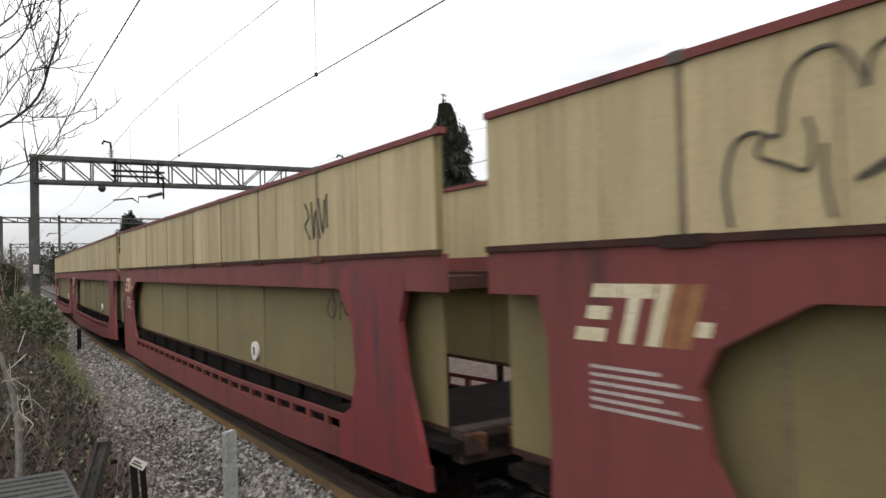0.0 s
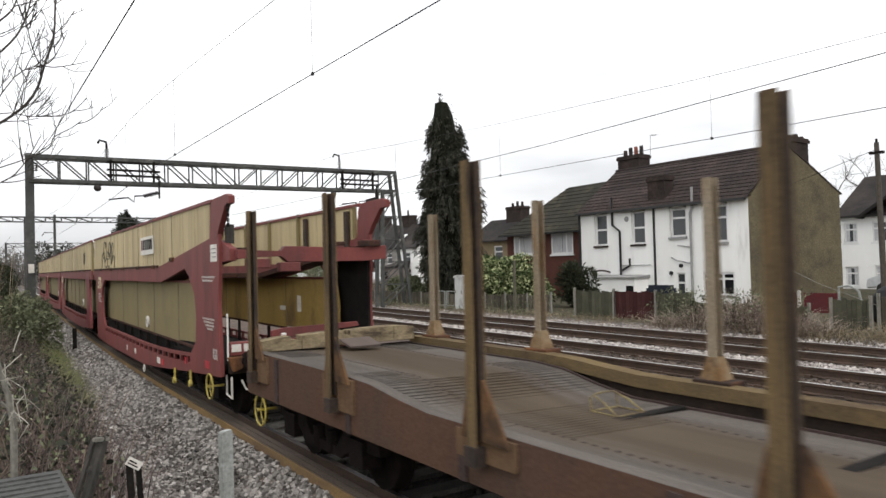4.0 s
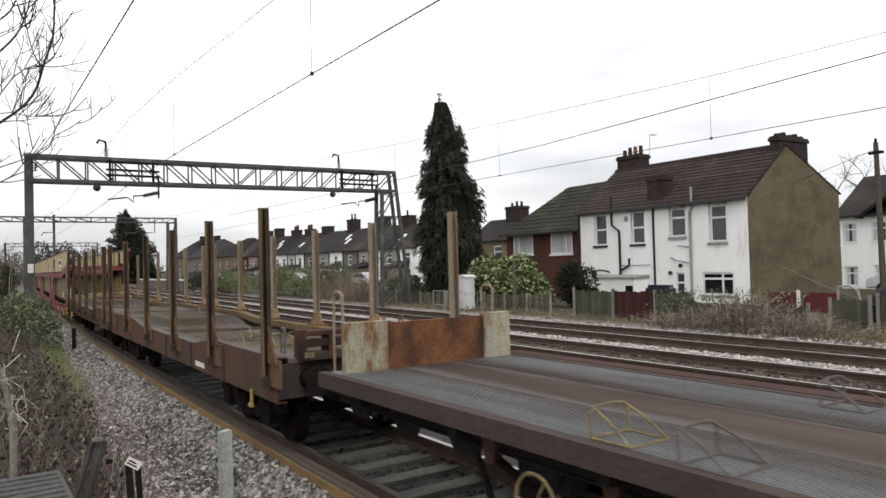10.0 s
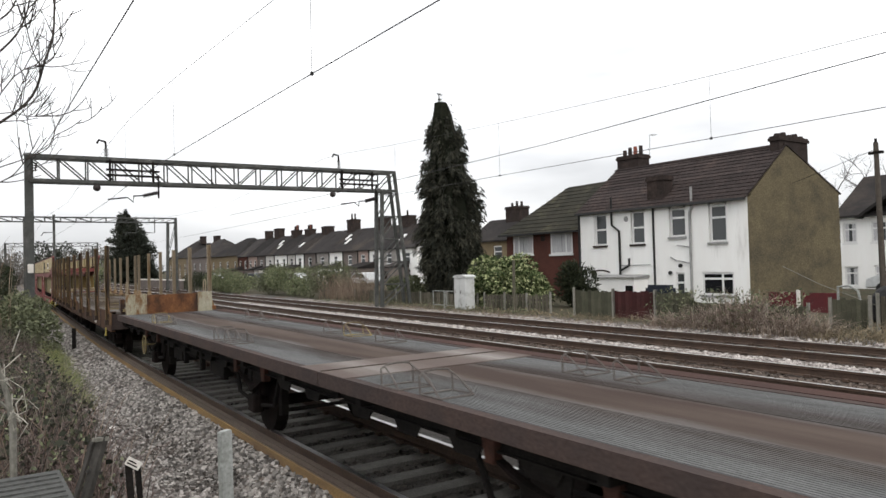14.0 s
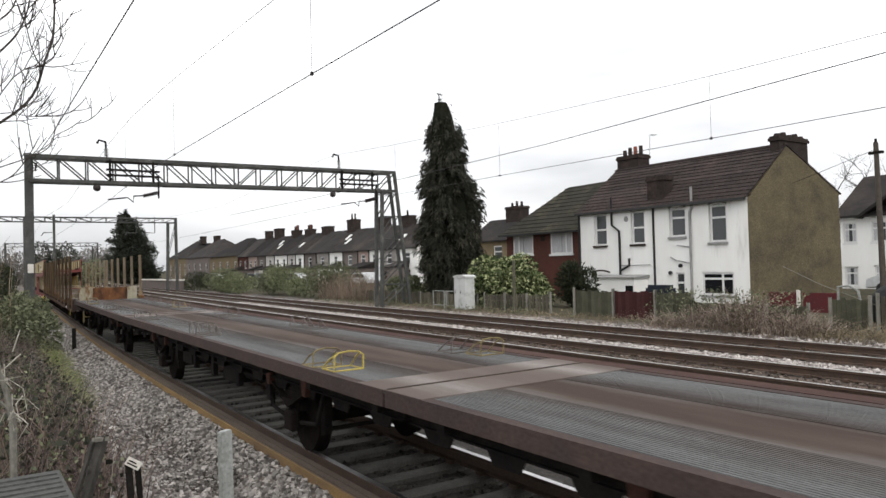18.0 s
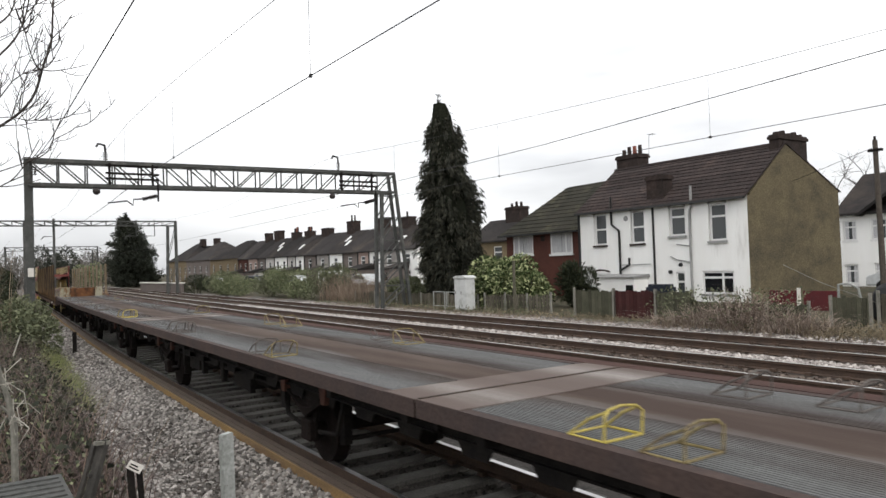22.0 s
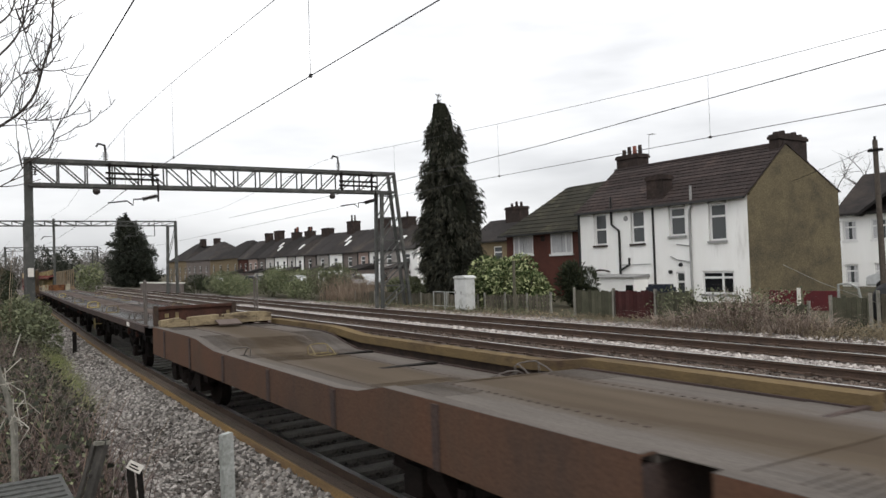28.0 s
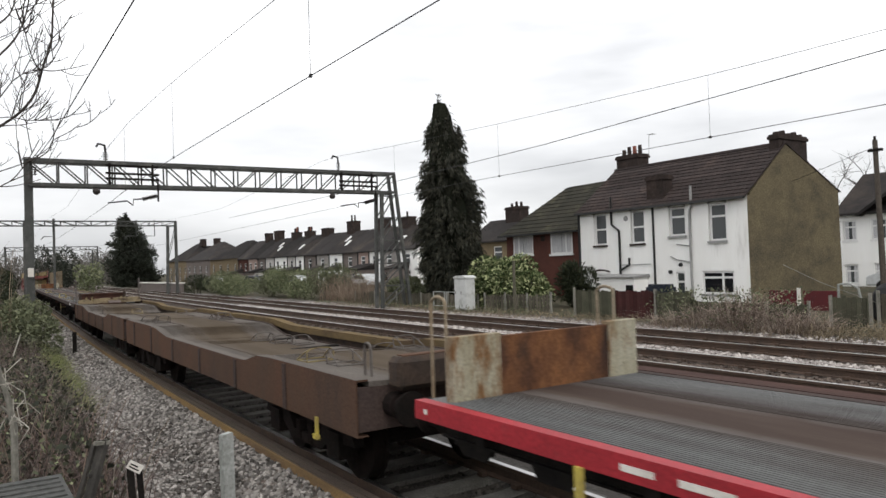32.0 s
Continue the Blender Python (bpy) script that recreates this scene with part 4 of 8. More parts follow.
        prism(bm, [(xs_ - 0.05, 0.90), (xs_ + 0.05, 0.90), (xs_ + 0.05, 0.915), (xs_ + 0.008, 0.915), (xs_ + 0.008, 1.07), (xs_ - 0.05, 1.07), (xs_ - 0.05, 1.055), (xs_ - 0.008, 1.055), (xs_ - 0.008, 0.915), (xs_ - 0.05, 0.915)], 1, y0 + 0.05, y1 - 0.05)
        part("solebar", bm, "black_iron", w, "black solebar")
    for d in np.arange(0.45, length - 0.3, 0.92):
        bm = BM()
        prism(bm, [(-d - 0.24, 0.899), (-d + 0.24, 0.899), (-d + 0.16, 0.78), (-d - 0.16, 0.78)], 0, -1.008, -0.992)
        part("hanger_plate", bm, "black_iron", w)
    if plate_front:
        bm = BM()
        box(bm, -SX + 0.004, xr - 0.004, y1 - 0.62, y1 + 0.0, top - 0.008, top + 0.006)
        part("end_plate", bm, "deck_plate", w, "worn bare-metal deck plate")
        for dd in (0.02,):
            bm = BM()
            box(bm, -SX + 0.02, xr - 0.02, y1 - dd - 0.014, y1 - dd + 0.014, top - 0.004, top + 0.014)
            part("joint_bar", bm, "grime", w, "dark joint bar across the deck")
    if plate_rear:
        bm = BM()
        box(bm, -SX + 0.004, xr - 0.004, y0 - 0.02, y0 + 0.50, top - 0.008, top + 0.006)
        part("end_plate", bm, "deck_plate", w, "worn bare-metal deck plate")
    for yb in (y1 - 3.3, y0 + 3.0):
        # a single axle in its guards, hung from leaf springs
        add_wheelset(w, yb)
        for sx in (-1, 1):
            bm = BM()
            prism(bm, [(yb - 0.42, 1.05), (yb - 0.16, 0.55), (yb - 0.14, 0.30), (yb - 0.08, 0.30), (yb - 0.08, 0.60), (yb + 0.08, 0.60), (yb + 0.08, 0.30), (yb + 0.14, 0.30), (yb + 0.16, 0.55), (yb + 0.42, 1.05)], 0, sx * 0.95 - 0.012, sx * 0.95 + 0.012)
            part("axle_guard", bm, "bogie", w, "dark steel axle guard")
            bm = BM()
            box(bm, sx * 0.96 - 0.08, sx * 0.96 + 0.08, yb - 0.13, yb + 0.13, 0.29, 0.54)
            part("axle_box", bm, "bogie", w, bevel=0.02)
            bm = BM()
            for k in range(5):
                h_ = 0.62 - 0.10 * k
                prism(bm, [(yb - h_, 0.66 + 0.02 * (4 - k) + 0.10 * (h_ / 0.62)), (yb, 0.58 + 0.022 * k), (yb + h_, 0.66 + 0.02 * (4 - k) + 0.10 * (h_ / 0.62)), (yb + h_, 0.68 + 0.02 * (4 - k) + 0.10 * (h_ / 0.62)), (yb, 0.60 + 0.022 * k), (yb - h_, 0.68 + 0.02 * (4 - k) + 0.10 * (h_ / 0.62))], 0, sx * 1.0 - 0.04, sx * 1.0 + 0.04)
            part("leaf_spring", bm, "bogie", w, "dark leaf spring")
            for e in (-1, 1):
                bm = BM()
                prism(bm, [(yb + e * 0.62 - 0.10, 1.06), (yb + e * 0.62 + 0.10, 1.06), (yb + e * 0.62 + 0.05, 0.80), (yb + e * 0.62 - 0.05, 0.80)], 0, sx * 1.02 - 0.05, sx * 1.02 + 0.05)
                part("spring_hanger", bm, "red_iron", w, "dull red spring hanger", bevel=0.008)
    bm = BM()
    for yb in (y1 - 3.3, y0 + 3.0):
        for e in (-1, 1):
            for xs_ in (-0.74, 0.74):
                prism(bm, [(yb + e * 0.46, 0.28), (yb + e * 0.58, 0.30), (yb + e * 0.62, 0.95), (yb + e * 0.54, 0.95), (yb + e * 0.46, 0.55)], 0, xs_ - 0.05, xs_ + 0.05)
            tube(bm, (-0.78, yb + e * 0.54, 0.36), (0.78, yb + e * 0.54, 0.36), 0.03, 6)
            pipe(bm, [(-0.95, yb + e * 1.0, 0.95), (-0.95, yb + e * 0.75, 0.48), (-0.95, yb + e * 0.25, 0.42)], 0.03, 6)
    for d in (5.2, 8.0):
        box(bm, -0.92, -0.55, -d - 0.35, -d + 0.35, 0.55, 0.92)
        tube(bm, (-0.70, -d - 0.95, 0.72), (-0.70, -d - 0.40, 0.72), 0.12, 10)
    for d in (3.4, 4.6, 6.0, 7.2, 8.6, 10.0):
        if d < length - 2.6:
            prism(bm, [(-d - 0.11, 1.0), (-d + 0.11, 1.0), (-d + 0.05, 0.55), (-d - 0.05, 0.55)], 0, -0.98, -0.90)
    pipe(bm, [(-0.95, y1 - 2.9, 0.78), (-0.95, y0 + 2.9, 0.78)], 0.022, 6)
    box(bm, -0.55, 0.55, -length / 2 - 0.5, -length / 2 + 0.3, 0.50, 0.86)
    part("brake_gear", bm, "black_iron", w)
    for d in tanks:
        bm = BM()
        tube(bm, (0.2, -d - 0.4, 0.68), (0.2, -d + 0.4, 0.68), 0.17, 12)
        part("air_tank", bm, "black_iron", w)
    for x, d, way, mat_ in chocks:
        chock(w, x, -d, top - 0.01, way, mat_)
    if front_wall:
        end_wall(w, -0.28, top, xr)
        for x in (-1.05, 0.95):
            ladder_hoop(w, x, -0.06, top - 0.1, top + 0.78, "post_tan")
        add_buffers(w, 0.0, 1)
    if rear_wall:
        bm = BM()
        box(bm, -1.05, xr - 0.47, y0 - 0.02, y0 + 0.24, top - 0.06, top + 0.36)
        part("end_box", bm, "red_iron", w, "dull red-brown steel end box", bevel=0.02)
        for xa, xb, za, zb in ((-1.08, -0.98, -0.08, 0.42), (xr - 0.55, xr - 0.45, -0.08, 0.44), (-0.979, xr - 0.551, 0.33, 0.40), (-0.979, xr - 0.551, -0.08, -0.02)):
            bm = BM()
            box(bm, xa, xb, y0 - 0.07, y0 - 0.021, top + za, top + zb)
            part("box_rim", bm, "grime" if za < 0 and zb > 0.3 else "red_iron", w, "raised rusty rim of the end box", bevel=0.008)
        for xa, xb, za, zb in ((-0.84, -0.76, 0.15, 0.24), (-0.62, -0.55, 0.0, 0.26), (0.50, 0.57, 0.15, 0.24)):
            bm = BM()
            box(bm, xa, xb, y0 - 0.038, y0 - 0.0205, top + za, top + zb)
            part("bracket", bm, "yellow_old", w, "worn yellow bracket")
        for x, dy in ((-1.13, 0.63), (1.30, 0.30)):
            ladder_hoop(w, x, y0 + dy, top - 0.1, top + 0.91, thick=0.022)
        bm = BM()
        box(bm, -SX - 0.004, -SX + 0.004, y0 + 2.0, y0 + 2.4, top - 0.12, top - 0.02)
        part("marking", bm, "white_paint", w, "worn white marking panel, not legible")
        for x in (-0.7, 0.55):
            bm = BM()
            tube(bm, (x, y0 - 0.04, 1.0), (x, y0 - 0.50, 0.98), 0.13, 14)
            part("buffer_sleeve", bm, "red_iron", w, "rusty buffer sleeve")
        add_buffers(w, y0, -1)
    if brake:
        brake_wheel(w, -SX + 0.04, -brake, 0.78 if rear_wall else 0.72, 0.17 if rear_wall else 0.20, "yellow_old")
    if red:
        for d, l_ in ((2.35, 0.30), (2.8, 0.42), (3.7, 0.26), (4.05, 0.28), (6.6, 0.3), (7.2, 0.22), (0.16, 0.06)):
            bm = BM()
            box(bm, -SX - 0.003, -SX + 0.001, -d - l_ * 0.4, -d + l_ * 0.4, top - 0.098, top - 0.058)
            part("marking", bm, "white_paint", w, "white stencilled marking, not legible")
    return w


def end_wall(w, y, top, xr):
    """A rusty bulkhead with pale chequer-plate ends."""
    hh = 0.52
    bm = BM()
    box(bm, -0.62, 0.72, y - 0.03, y + 0.03, top - 0.02, top + hh - 0.03)
    part("bulkhead", bm, "bulk_rust", w, "rust-stained steel bulkhead")
    for a, b in ((-1.10, -0.60), (0.70, 1.08)):
        bm = BM()
        box(bm, a, b, y - 0.05, y + 0.05, top - 0.02, top + hh)
        for zz in (0.12, 0.36):
            tube(bm, ((a + b) / 2, y - 0.055, top + zz), ((a + b) / 2, y - 0.045, top + zz), 0.02, 8)
        part("bulkhead_end", bm, "bulk_pale", w, "pale rust-streaked end plate", bevel=0.01)
    bm = BM()
    box(bm, -0.6, 0.7, y + 0.03, y + 0.22, top + 0.1, top + 0.34)
    part("end_box", bm, "red_iron", w)


CH = "steel_grey"


def stencil(parent, x, rows):
    """Unreadable painted lines as plain bars on a side: rows of y0, y1, z0, z1."""
    for a, b, c, d in rows:
        bm = BM()
        box(bm, x - 0.003, x + 0.001, a, b, c, d)
        part("marking", bm, "white_paint", parent, "white stencilled line, not legible")


def carrier(place, length, slope_rear, logo, label, wincar=False):
    """A maroon two-deck car carrier with cream side sheets; y = 0 at its front end."""
    w = wagon("car_carrier_wagon", place, label)
    y0, y1 = -length, 0.0
    rise = y0 + 4.45 if slope_rear else y0    # where the upper sheets start to rise
    low_ = lambda d: float(np.interp(d, (0.0, 1.9, 3.3, 8.4, 10.0, 12.3, 13.8, 14.7), (0.36, 0.32, 0.28, 0.30, 0.40, 0.58, 0.69, 0.75)) if slope_rear
                           else np.interp(d, (0.0, 2.0, 4.0, 9.0, 12.6, 14.2, 15.9), (0.36, 0.31, 0.27, 0.29, 0.35, 0.44, 0.52)))
    top_ = lambda d: float(np.interp(d, (0.0, 9.0, 11.0, 13.4, 14.7), (0.78, 0.79, 0.84, 0.96, 0.96)) if slope_rear else np.interp(d, (0.0, 10.5, 14.0, 15.9), (0.78, 0.78, 0.86, 0.86)))
    sheet_foot = lambda y: 2.42 if y >= rise else 2.42 + (rise - y) * 0.102
    for sx in (-1, 1):
        xo, xi = sx * SX, sx * (SX - 0.05)
        lo_, hi_ = min(xo, xi), max(xo, xi)
        # maroon frame: cranked sill with slots, band, end columns
        ds = [0.66, 1.9, 3.3, 5.0, 7.0, 8.5, 10.0, 11.2, 12.3, 13.4, 14.2]
        ds = [d for d in ds if d < length - 0.5] + [length - (0.0 if slope_rear else 0.30)]
        bm = BM()
        prism(bm, [(y1 - d, low_(d)) for d in ds] + [(y1 - d, top_(d) - 0.155) for d in ds[::-1]], 0, lo_, hi_)
        part("sill", bm, "maroon", w, "cranked maroon lower side sill")
        bm = BM()
        ds = [d for d in ds if 1.5 < d < length - 1.0]
        prism(bm, [(y1 - d, top_(d) - 0.055) for d in ds] + [(y1 - d, top_(d)) for d in ds[::-1]], 0, lo_, hi_)
        part("guard_rail", bm, "maroon", w, "worn maroon rail along the top of the sill")
        d = 2.35
        while d < length - 1.7:
            zt = top_(d)
            bm = BM()
            box(bm, lo_ + 0.002, hi_ - 0.002, y1 - d - 0.045, y1 - d + 0.045, zt - 0.16, zt - 0.05)
            part("rung", bm, "maroon", w)
            d += 0.51
        bm = BM()
        if slope_rear:
            prism(bm, [(y1, 2.12), (y1, 2.42), (rise, 2.42), (y0 + 0.1, 2.86), (y0, 2.86), (y0, 2.30), (y0 + 1.85, 2.22), (y0 + 2.2, 2.37), (rise - 0.2, 2.12)], 0, lo_, hi_)
        else:
            box(bm, lo_, hi_, y0, y1, 2.12, 2.42)
        part("side_band", bm, "maroon", w, "maroon upper side band")
        bm = BM()
        box(bm, min(xo, xo + sx * 0.022), max(xo, xo + sx * 0.022), rise, y1, 2.412, 2.455)
        part("band_lip", bm, "red_iron", w, "grimy lip at the foot of the upper sheets")
        bm = BM()
        prism(bm, [(y1 - 0.66, low_(0.66)), (y1 - 0.60, 0.70), (y1 - 0.62, 1.2), (y1 - 0.61, 1.84), (y1 - 0.52, 2.12), (y1 - 2.35, 2.12), (y1 - 1.86, 1.88), (y1 - 1.74, 1.67), (y1 - 1.80, 1.31), (y1 - 2.0, 1.0), (y1 - 2.35, 0.76), (y1 - 2.35, low_(2.35))], 0, lo_ - 0.003, hi_ + 0.003)
        part("end_column", bm, "maroon", w, "broad waisted maroon end column")
        bm = BM()
        if slope_rear:
            prism(bm, [(y0, 0.80), (y0 + 0.04, 1.2), (y0 + 0.08, 1.87), (y0, 2.30), (y0 + 1.88, 2.22), (y0 + 1.52, 1.95), (y0 + 1.42, 1.55), (y0 + 1.50, 1.15), (y0 + 1.9, 0.90), (y0 + 1.9, low_(length - 1.9))], 0, lo_ - 0.003, hi_ + 0.003)
        else:
            prism(bm, [(y0 + 0.29, low_(length - 0.29)), (y0 + 0.41, 0.86), (y0 + 0.65, 1.43), (y0 + 0.73, 1.85), (y0 + 0.61, 2.15), (y0 + 0.66, 2.30), (y0 + 1.86, 2.32), (y0 + 1.95, 2.12), (y0 + 1.66, 1.77), (y0 + 1.60, 1.31), (y0 + 1.73, 0.96), (y0 + 2.0, 0.84), (y0 + 2.0, low_(length - 2.0))], 0, lo_ - 0.006, hi_ + 0.006)
        part("end_column", bm, "maroon" if slope_rear else "maroon_fresh", w, "broad waisted maroon end column")
        # upper sheets, one by one, with pressed folds between the seams
        xs_ = sx * (SX - 0.012)
        last = length - (0.54 if slope_rear else 0.12)
        cuts_ = [d for d in (1.67, 3.66, 5.85, 7.95, 9.70, 11.48, 13.44) if d < last - 0.8] + [last]
        a = y1
        for i, d in enumerate(cuts_):
            b = y1 - d
            bm = BM()
            foot = [(y, sheet_foot(y)) for y in ((b + 0.006, rise, a - 0.006) if b < rise < a else (b + 0.006, a - 0.006))]
            prism(bm, [(a - 0.006, 3.36), (b + 0.006, 3.36)] + foot, 0, min(xs_, xs_ - sx * 0.012), max(xs_, xs_ - sx * 0.012))
            part("side_sheet", bm, "cream", w, "dirty cream steel sheet")
            xw = xs_ + sx * 0.004
            for f, half in ((0.0, 0.020), (0.34 + 0.05 * (i % 3), 0.004), (0.66 - 0.07 * (i % 2), 0.008)):
                yy = b + (a - b) * f
                if f == 0.0 and i == len(cuts_) - 1:
                    continue
                bm = BM()
                box(bm, min(xs_ - sx * 0.013, xw), max(xs_ - sx * 0.013, xw), yy - half, yy + half, sheet_foot(yy) + 0.004, 3.355)
                part("sheet_seam" if f == 0.0 else "sheet_fold", bm, "seam" if f == 0.0 else "cream_fold", w, "dark dirty seam between sheets" if f == 0.0 else "")
            if i < len(cuts_) - 1:
                bm = BM()
                box(bm, min(xo - sx * 0.02, xo + sx * 0.026), max(xo - sx * 0.02, xo + sx * 0.026), b - 0.16, b + 0.13, sheet_foot(b) - 0.03, sheet_foot(b) + 0.040)
                part("sheet_clip", bm, "bulk_rust", w, "rusty clip at the foot of a seam")
                bm = BM()
                box(bm, lo_ - 0.015, hi_ + 0.015, b - 0.05, b + 0.05, 3.352, 3.418)
                part("rail_joint", bm, "steel_grey", w, "bare grey joint in the top rail")
            bm = BM()
            box(bm, min(xs_ - sx * 0.08, xs_ - sx * 0.013), max(xs_ - sx * 0.08, xs_ - sx * 0.013), b - 0.03 if i < len(cuts_) - 1 else b, b + 0.03, sheet_foot(b), 3.36)
            part("sheet_rib", bm, "cream_low", w)
            a = b
        bm = BM()
        box(bm, lo_ - 0.01, hi_ + 0.01, y0 + (0.38 if slope_rear else 0), y1, 3.36, 3.41)
        part("top_rail", bm, "maroon", w, "maroon top rail")
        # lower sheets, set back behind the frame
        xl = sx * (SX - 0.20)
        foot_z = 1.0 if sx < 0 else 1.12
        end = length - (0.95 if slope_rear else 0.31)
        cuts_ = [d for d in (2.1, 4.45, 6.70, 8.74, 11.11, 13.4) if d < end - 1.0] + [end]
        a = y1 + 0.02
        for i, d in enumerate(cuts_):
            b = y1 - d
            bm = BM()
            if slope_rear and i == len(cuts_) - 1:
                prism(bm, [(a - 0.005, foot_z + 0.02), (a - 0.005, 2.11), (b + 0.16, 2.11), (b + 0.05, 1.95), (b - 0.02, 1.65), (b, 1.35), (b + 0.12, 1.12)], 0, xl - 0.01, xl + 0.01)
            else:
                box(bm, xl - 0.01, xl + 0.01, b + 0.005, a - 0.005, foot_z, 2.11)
            part("lower_sheet", bm, "cream_low" if sx < 0 or not slope_rear else "cream_inner_lit", w, "yellowish stained lower sheet, set back behind the frame")
            if i < len(cuts_) - 1:
                bm = BM()
                box(bm, xl - 0.018, xl + 0.018, b - 0.014, b + 0.014, foot_z + 0.01, 2.10)
                part("sheet_seam", bm, "seam", w, "dark seam between lower sheets")
            # Stays painted near-black, as the gap under the sheets lies in shade.
            for yy in (a - 0.10, (a + b) / 2):
                if y0 + 1.2 < yy < y1 - 1.0:
                    bm = BM()
                    box(bm, xl - 0.012, xl + 0.03, yy - 0.045, yy + 0.045, max(top_(-yy) - 0.20, 0.5), foot_z - 0.04)
                    part("sheet_stay", bm, "shade_black", w, "stay under a lower sheet, blackened for the shaded gap")
            bm = BM()
            box(bm, xl - 0.02, xl + 0.02, b + (0.14 if slope_rear and i == len(cuts_) - 1 else 0.004), a - 0.006, foot_z - 0.045, foot_z - 0.001)
            part("sheet_edge", bm, "red_iron", w)
            a = b
        # Black plate added behind the slots for the darkness within.
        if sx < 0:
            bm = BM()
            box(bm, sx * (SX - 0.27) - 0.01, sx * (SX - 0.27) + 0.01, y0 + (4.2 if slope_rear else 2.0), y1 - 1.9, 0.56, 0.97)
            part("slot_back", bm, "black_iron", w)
        bm = BM()
        box(bm, xl - 0.025, xl + 0.025, y0 + 1.3, y1 - 0.32, 2.112, 2.15) if not slope_rear else box(bm, xl - 0.025, xl + 0.025, y0 + 1.45, y1 - 0.32, 2.112, 2.15)
        part("sheet_rail", bm, "maroon", w, "thin maroon rail over the lower sheets")
        if slope_rear:
            # raised end arm of the upper deck
            bm = BM()
            prism(bm, [(y0 + 0.50, 2.78), (y0 + 0.40, 3.33), (y0 + 0.25, 3.405), (y0 - 0.45, 3.42), (y0 - 0.61, 3.38), (y0 - 0.60, 3.27), (y0 - 0.39, 3.27), (y0 - 0.08, 2.99), (y0 + 0.10, 2.78)], 0, lo_ - 0.005, hi_ + 0.03)
            part("end_arm", bm, "maroon", w, "raised maroon end arm", bevel=0.008)
            if sx < 0:
                for k in range(5):
                    bm = BM()
                    tube(bm, (xo, y0 - 0.52, 3.28 - k * 0.07), (xo, y0 - 0.52, 3.22 - k * 0.07), 0.02, 6)
                    part("chain_link", bm, "black_iron", w)
    # decks
    for xa, xb in ((-SX + 0.06, -0.78), (0.78, SX - 0.06)):
        bm = BM()
        if slope_rear:
            prism(bm, [(y1, 2.14), (y1, 2.24), (rise, 2.24), (y0, 2.66), (y0, 2.56), (rise, 2.14)], 0, xa, xb)
        else:
            box(bm, xa, xb, y0, y1, 2.14, 2.24)
        part("upper_track", bm, "red_iron", w, "rusty wheel track of the upper deck")
    for k in range(int(length / 1.6)):
        yy = y1 - 0.6 - 1.6 * k
        if yy > rise + 0.1:
            bm = BM()
            box(bm, -0.778, 0.778, yy - 0.04, yy + 0.04, 2.15, 2.22)
            part("cross_bearer", bm, "red_iron", w)
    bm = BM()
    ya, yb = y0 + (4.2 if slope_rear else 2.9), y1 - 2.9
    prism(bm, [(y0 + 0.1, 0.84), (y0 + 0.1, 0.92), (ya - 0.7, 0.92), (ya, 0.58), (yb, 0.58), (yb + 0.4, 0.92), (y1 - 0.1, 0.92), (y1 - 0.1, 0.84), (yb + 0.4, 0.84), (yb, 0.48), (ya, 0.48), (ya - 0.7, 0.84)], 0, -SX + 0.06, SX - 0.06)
    # Solid deck coloured near-black for the dark of an open frame.
    part("lower_deck", bm, "shade_black", w, "black lower deck, the darkness inside painted in")
    for yy, sg in ((y0, 1), (y1, -1)):
        if not (slope_rear and yy == y0):
            bm = BM()
            box(bm, -1.05, 1.05, min(yy + sg * 0.14, yy + sg * 0.30), max(yy + sg * 0.14, yy + sg * 0.30), 0.72, 1.0)
            part("headstock", bm, "grime", w, "grimy rust-brown headstock", bevel=0.012)
            for xx in (-0.95, -0.5, 0.5, 0.95):
                bm = BM()
                box(bm, xx - 0.10, xx + 0.10, min(yy + sg * 0.06, yy + sg * 0.138), max(yy + sg * 0.06, yy + sg * 0.138), 0.80, 0.97)
                part("buffer_bracket", bm, "bulk_rust" if xx < 0 else "grime", w, bevel=0.01)
    for yb in (y1 - 1.9, y0 + 1.9):
        add_bogie(w, yb)
    x = -SX
    if slope_rear:
        # end beams and fittings
        bm = BM()
        prism(bm, [(-1.15, 2.48), (-1.15, 2.62), (-0.5, 2.58), (-0.45, 2.66), (0.9, 2.62), (1.24, 2.66), (1.24, 2.44), (0.9, 2.42), (-0.4, 2.42), (-0.5, 2.52)], 1, y0 - 0.54, y0 - 0.40)
        part("end_beam", bm, "maroon", w, "maroon cross beam of the upper deck", bevel=0.01)
        bm = BM()
        box(bm, -1.14, 1.14, y0 - 0.04, y0 + 0.10, 1.05, 1.25)
        part("end_sill", bm, "maroon", w, "scuffed maroon end sill", bevel=0.012)
        bm = BM()
        box(bm, -1.14, 1.14, y0 - 0.02, y0 + 0.10, 0.78, 1.049)
        part("headstock", bm, "grime", w, "grimy black headstock", bevel=0.01)
        for xx, m_ in ((-1.06, "bulk_rust"), (-0.64, "bulk_rust"), (0.0, "black_iron"), (0.62, "bulk_rust")):
            bm = BM()
            prism(bm, [(xx - 0.13, 1.04), (xx + 0.13, 1.04), (xx + 0.08, 0.86), (xx - 0.05, 0.82)], 1, y0 - 0.12, y0 - 0.022)
            part("buffer_bracket", bm, m_, w, "rusty bracket under the end sill", bevel=0.01)
        bm = BM()
        box(bm, -0.38, -0.29, y0 - 0.14, y0 - 0.05, 1.06, 1.30)
        post_ = part("coupling_post", bm, "logo_cream", w, "short cream post at the wagon's end", bevel=0.012)
        bm = BM()
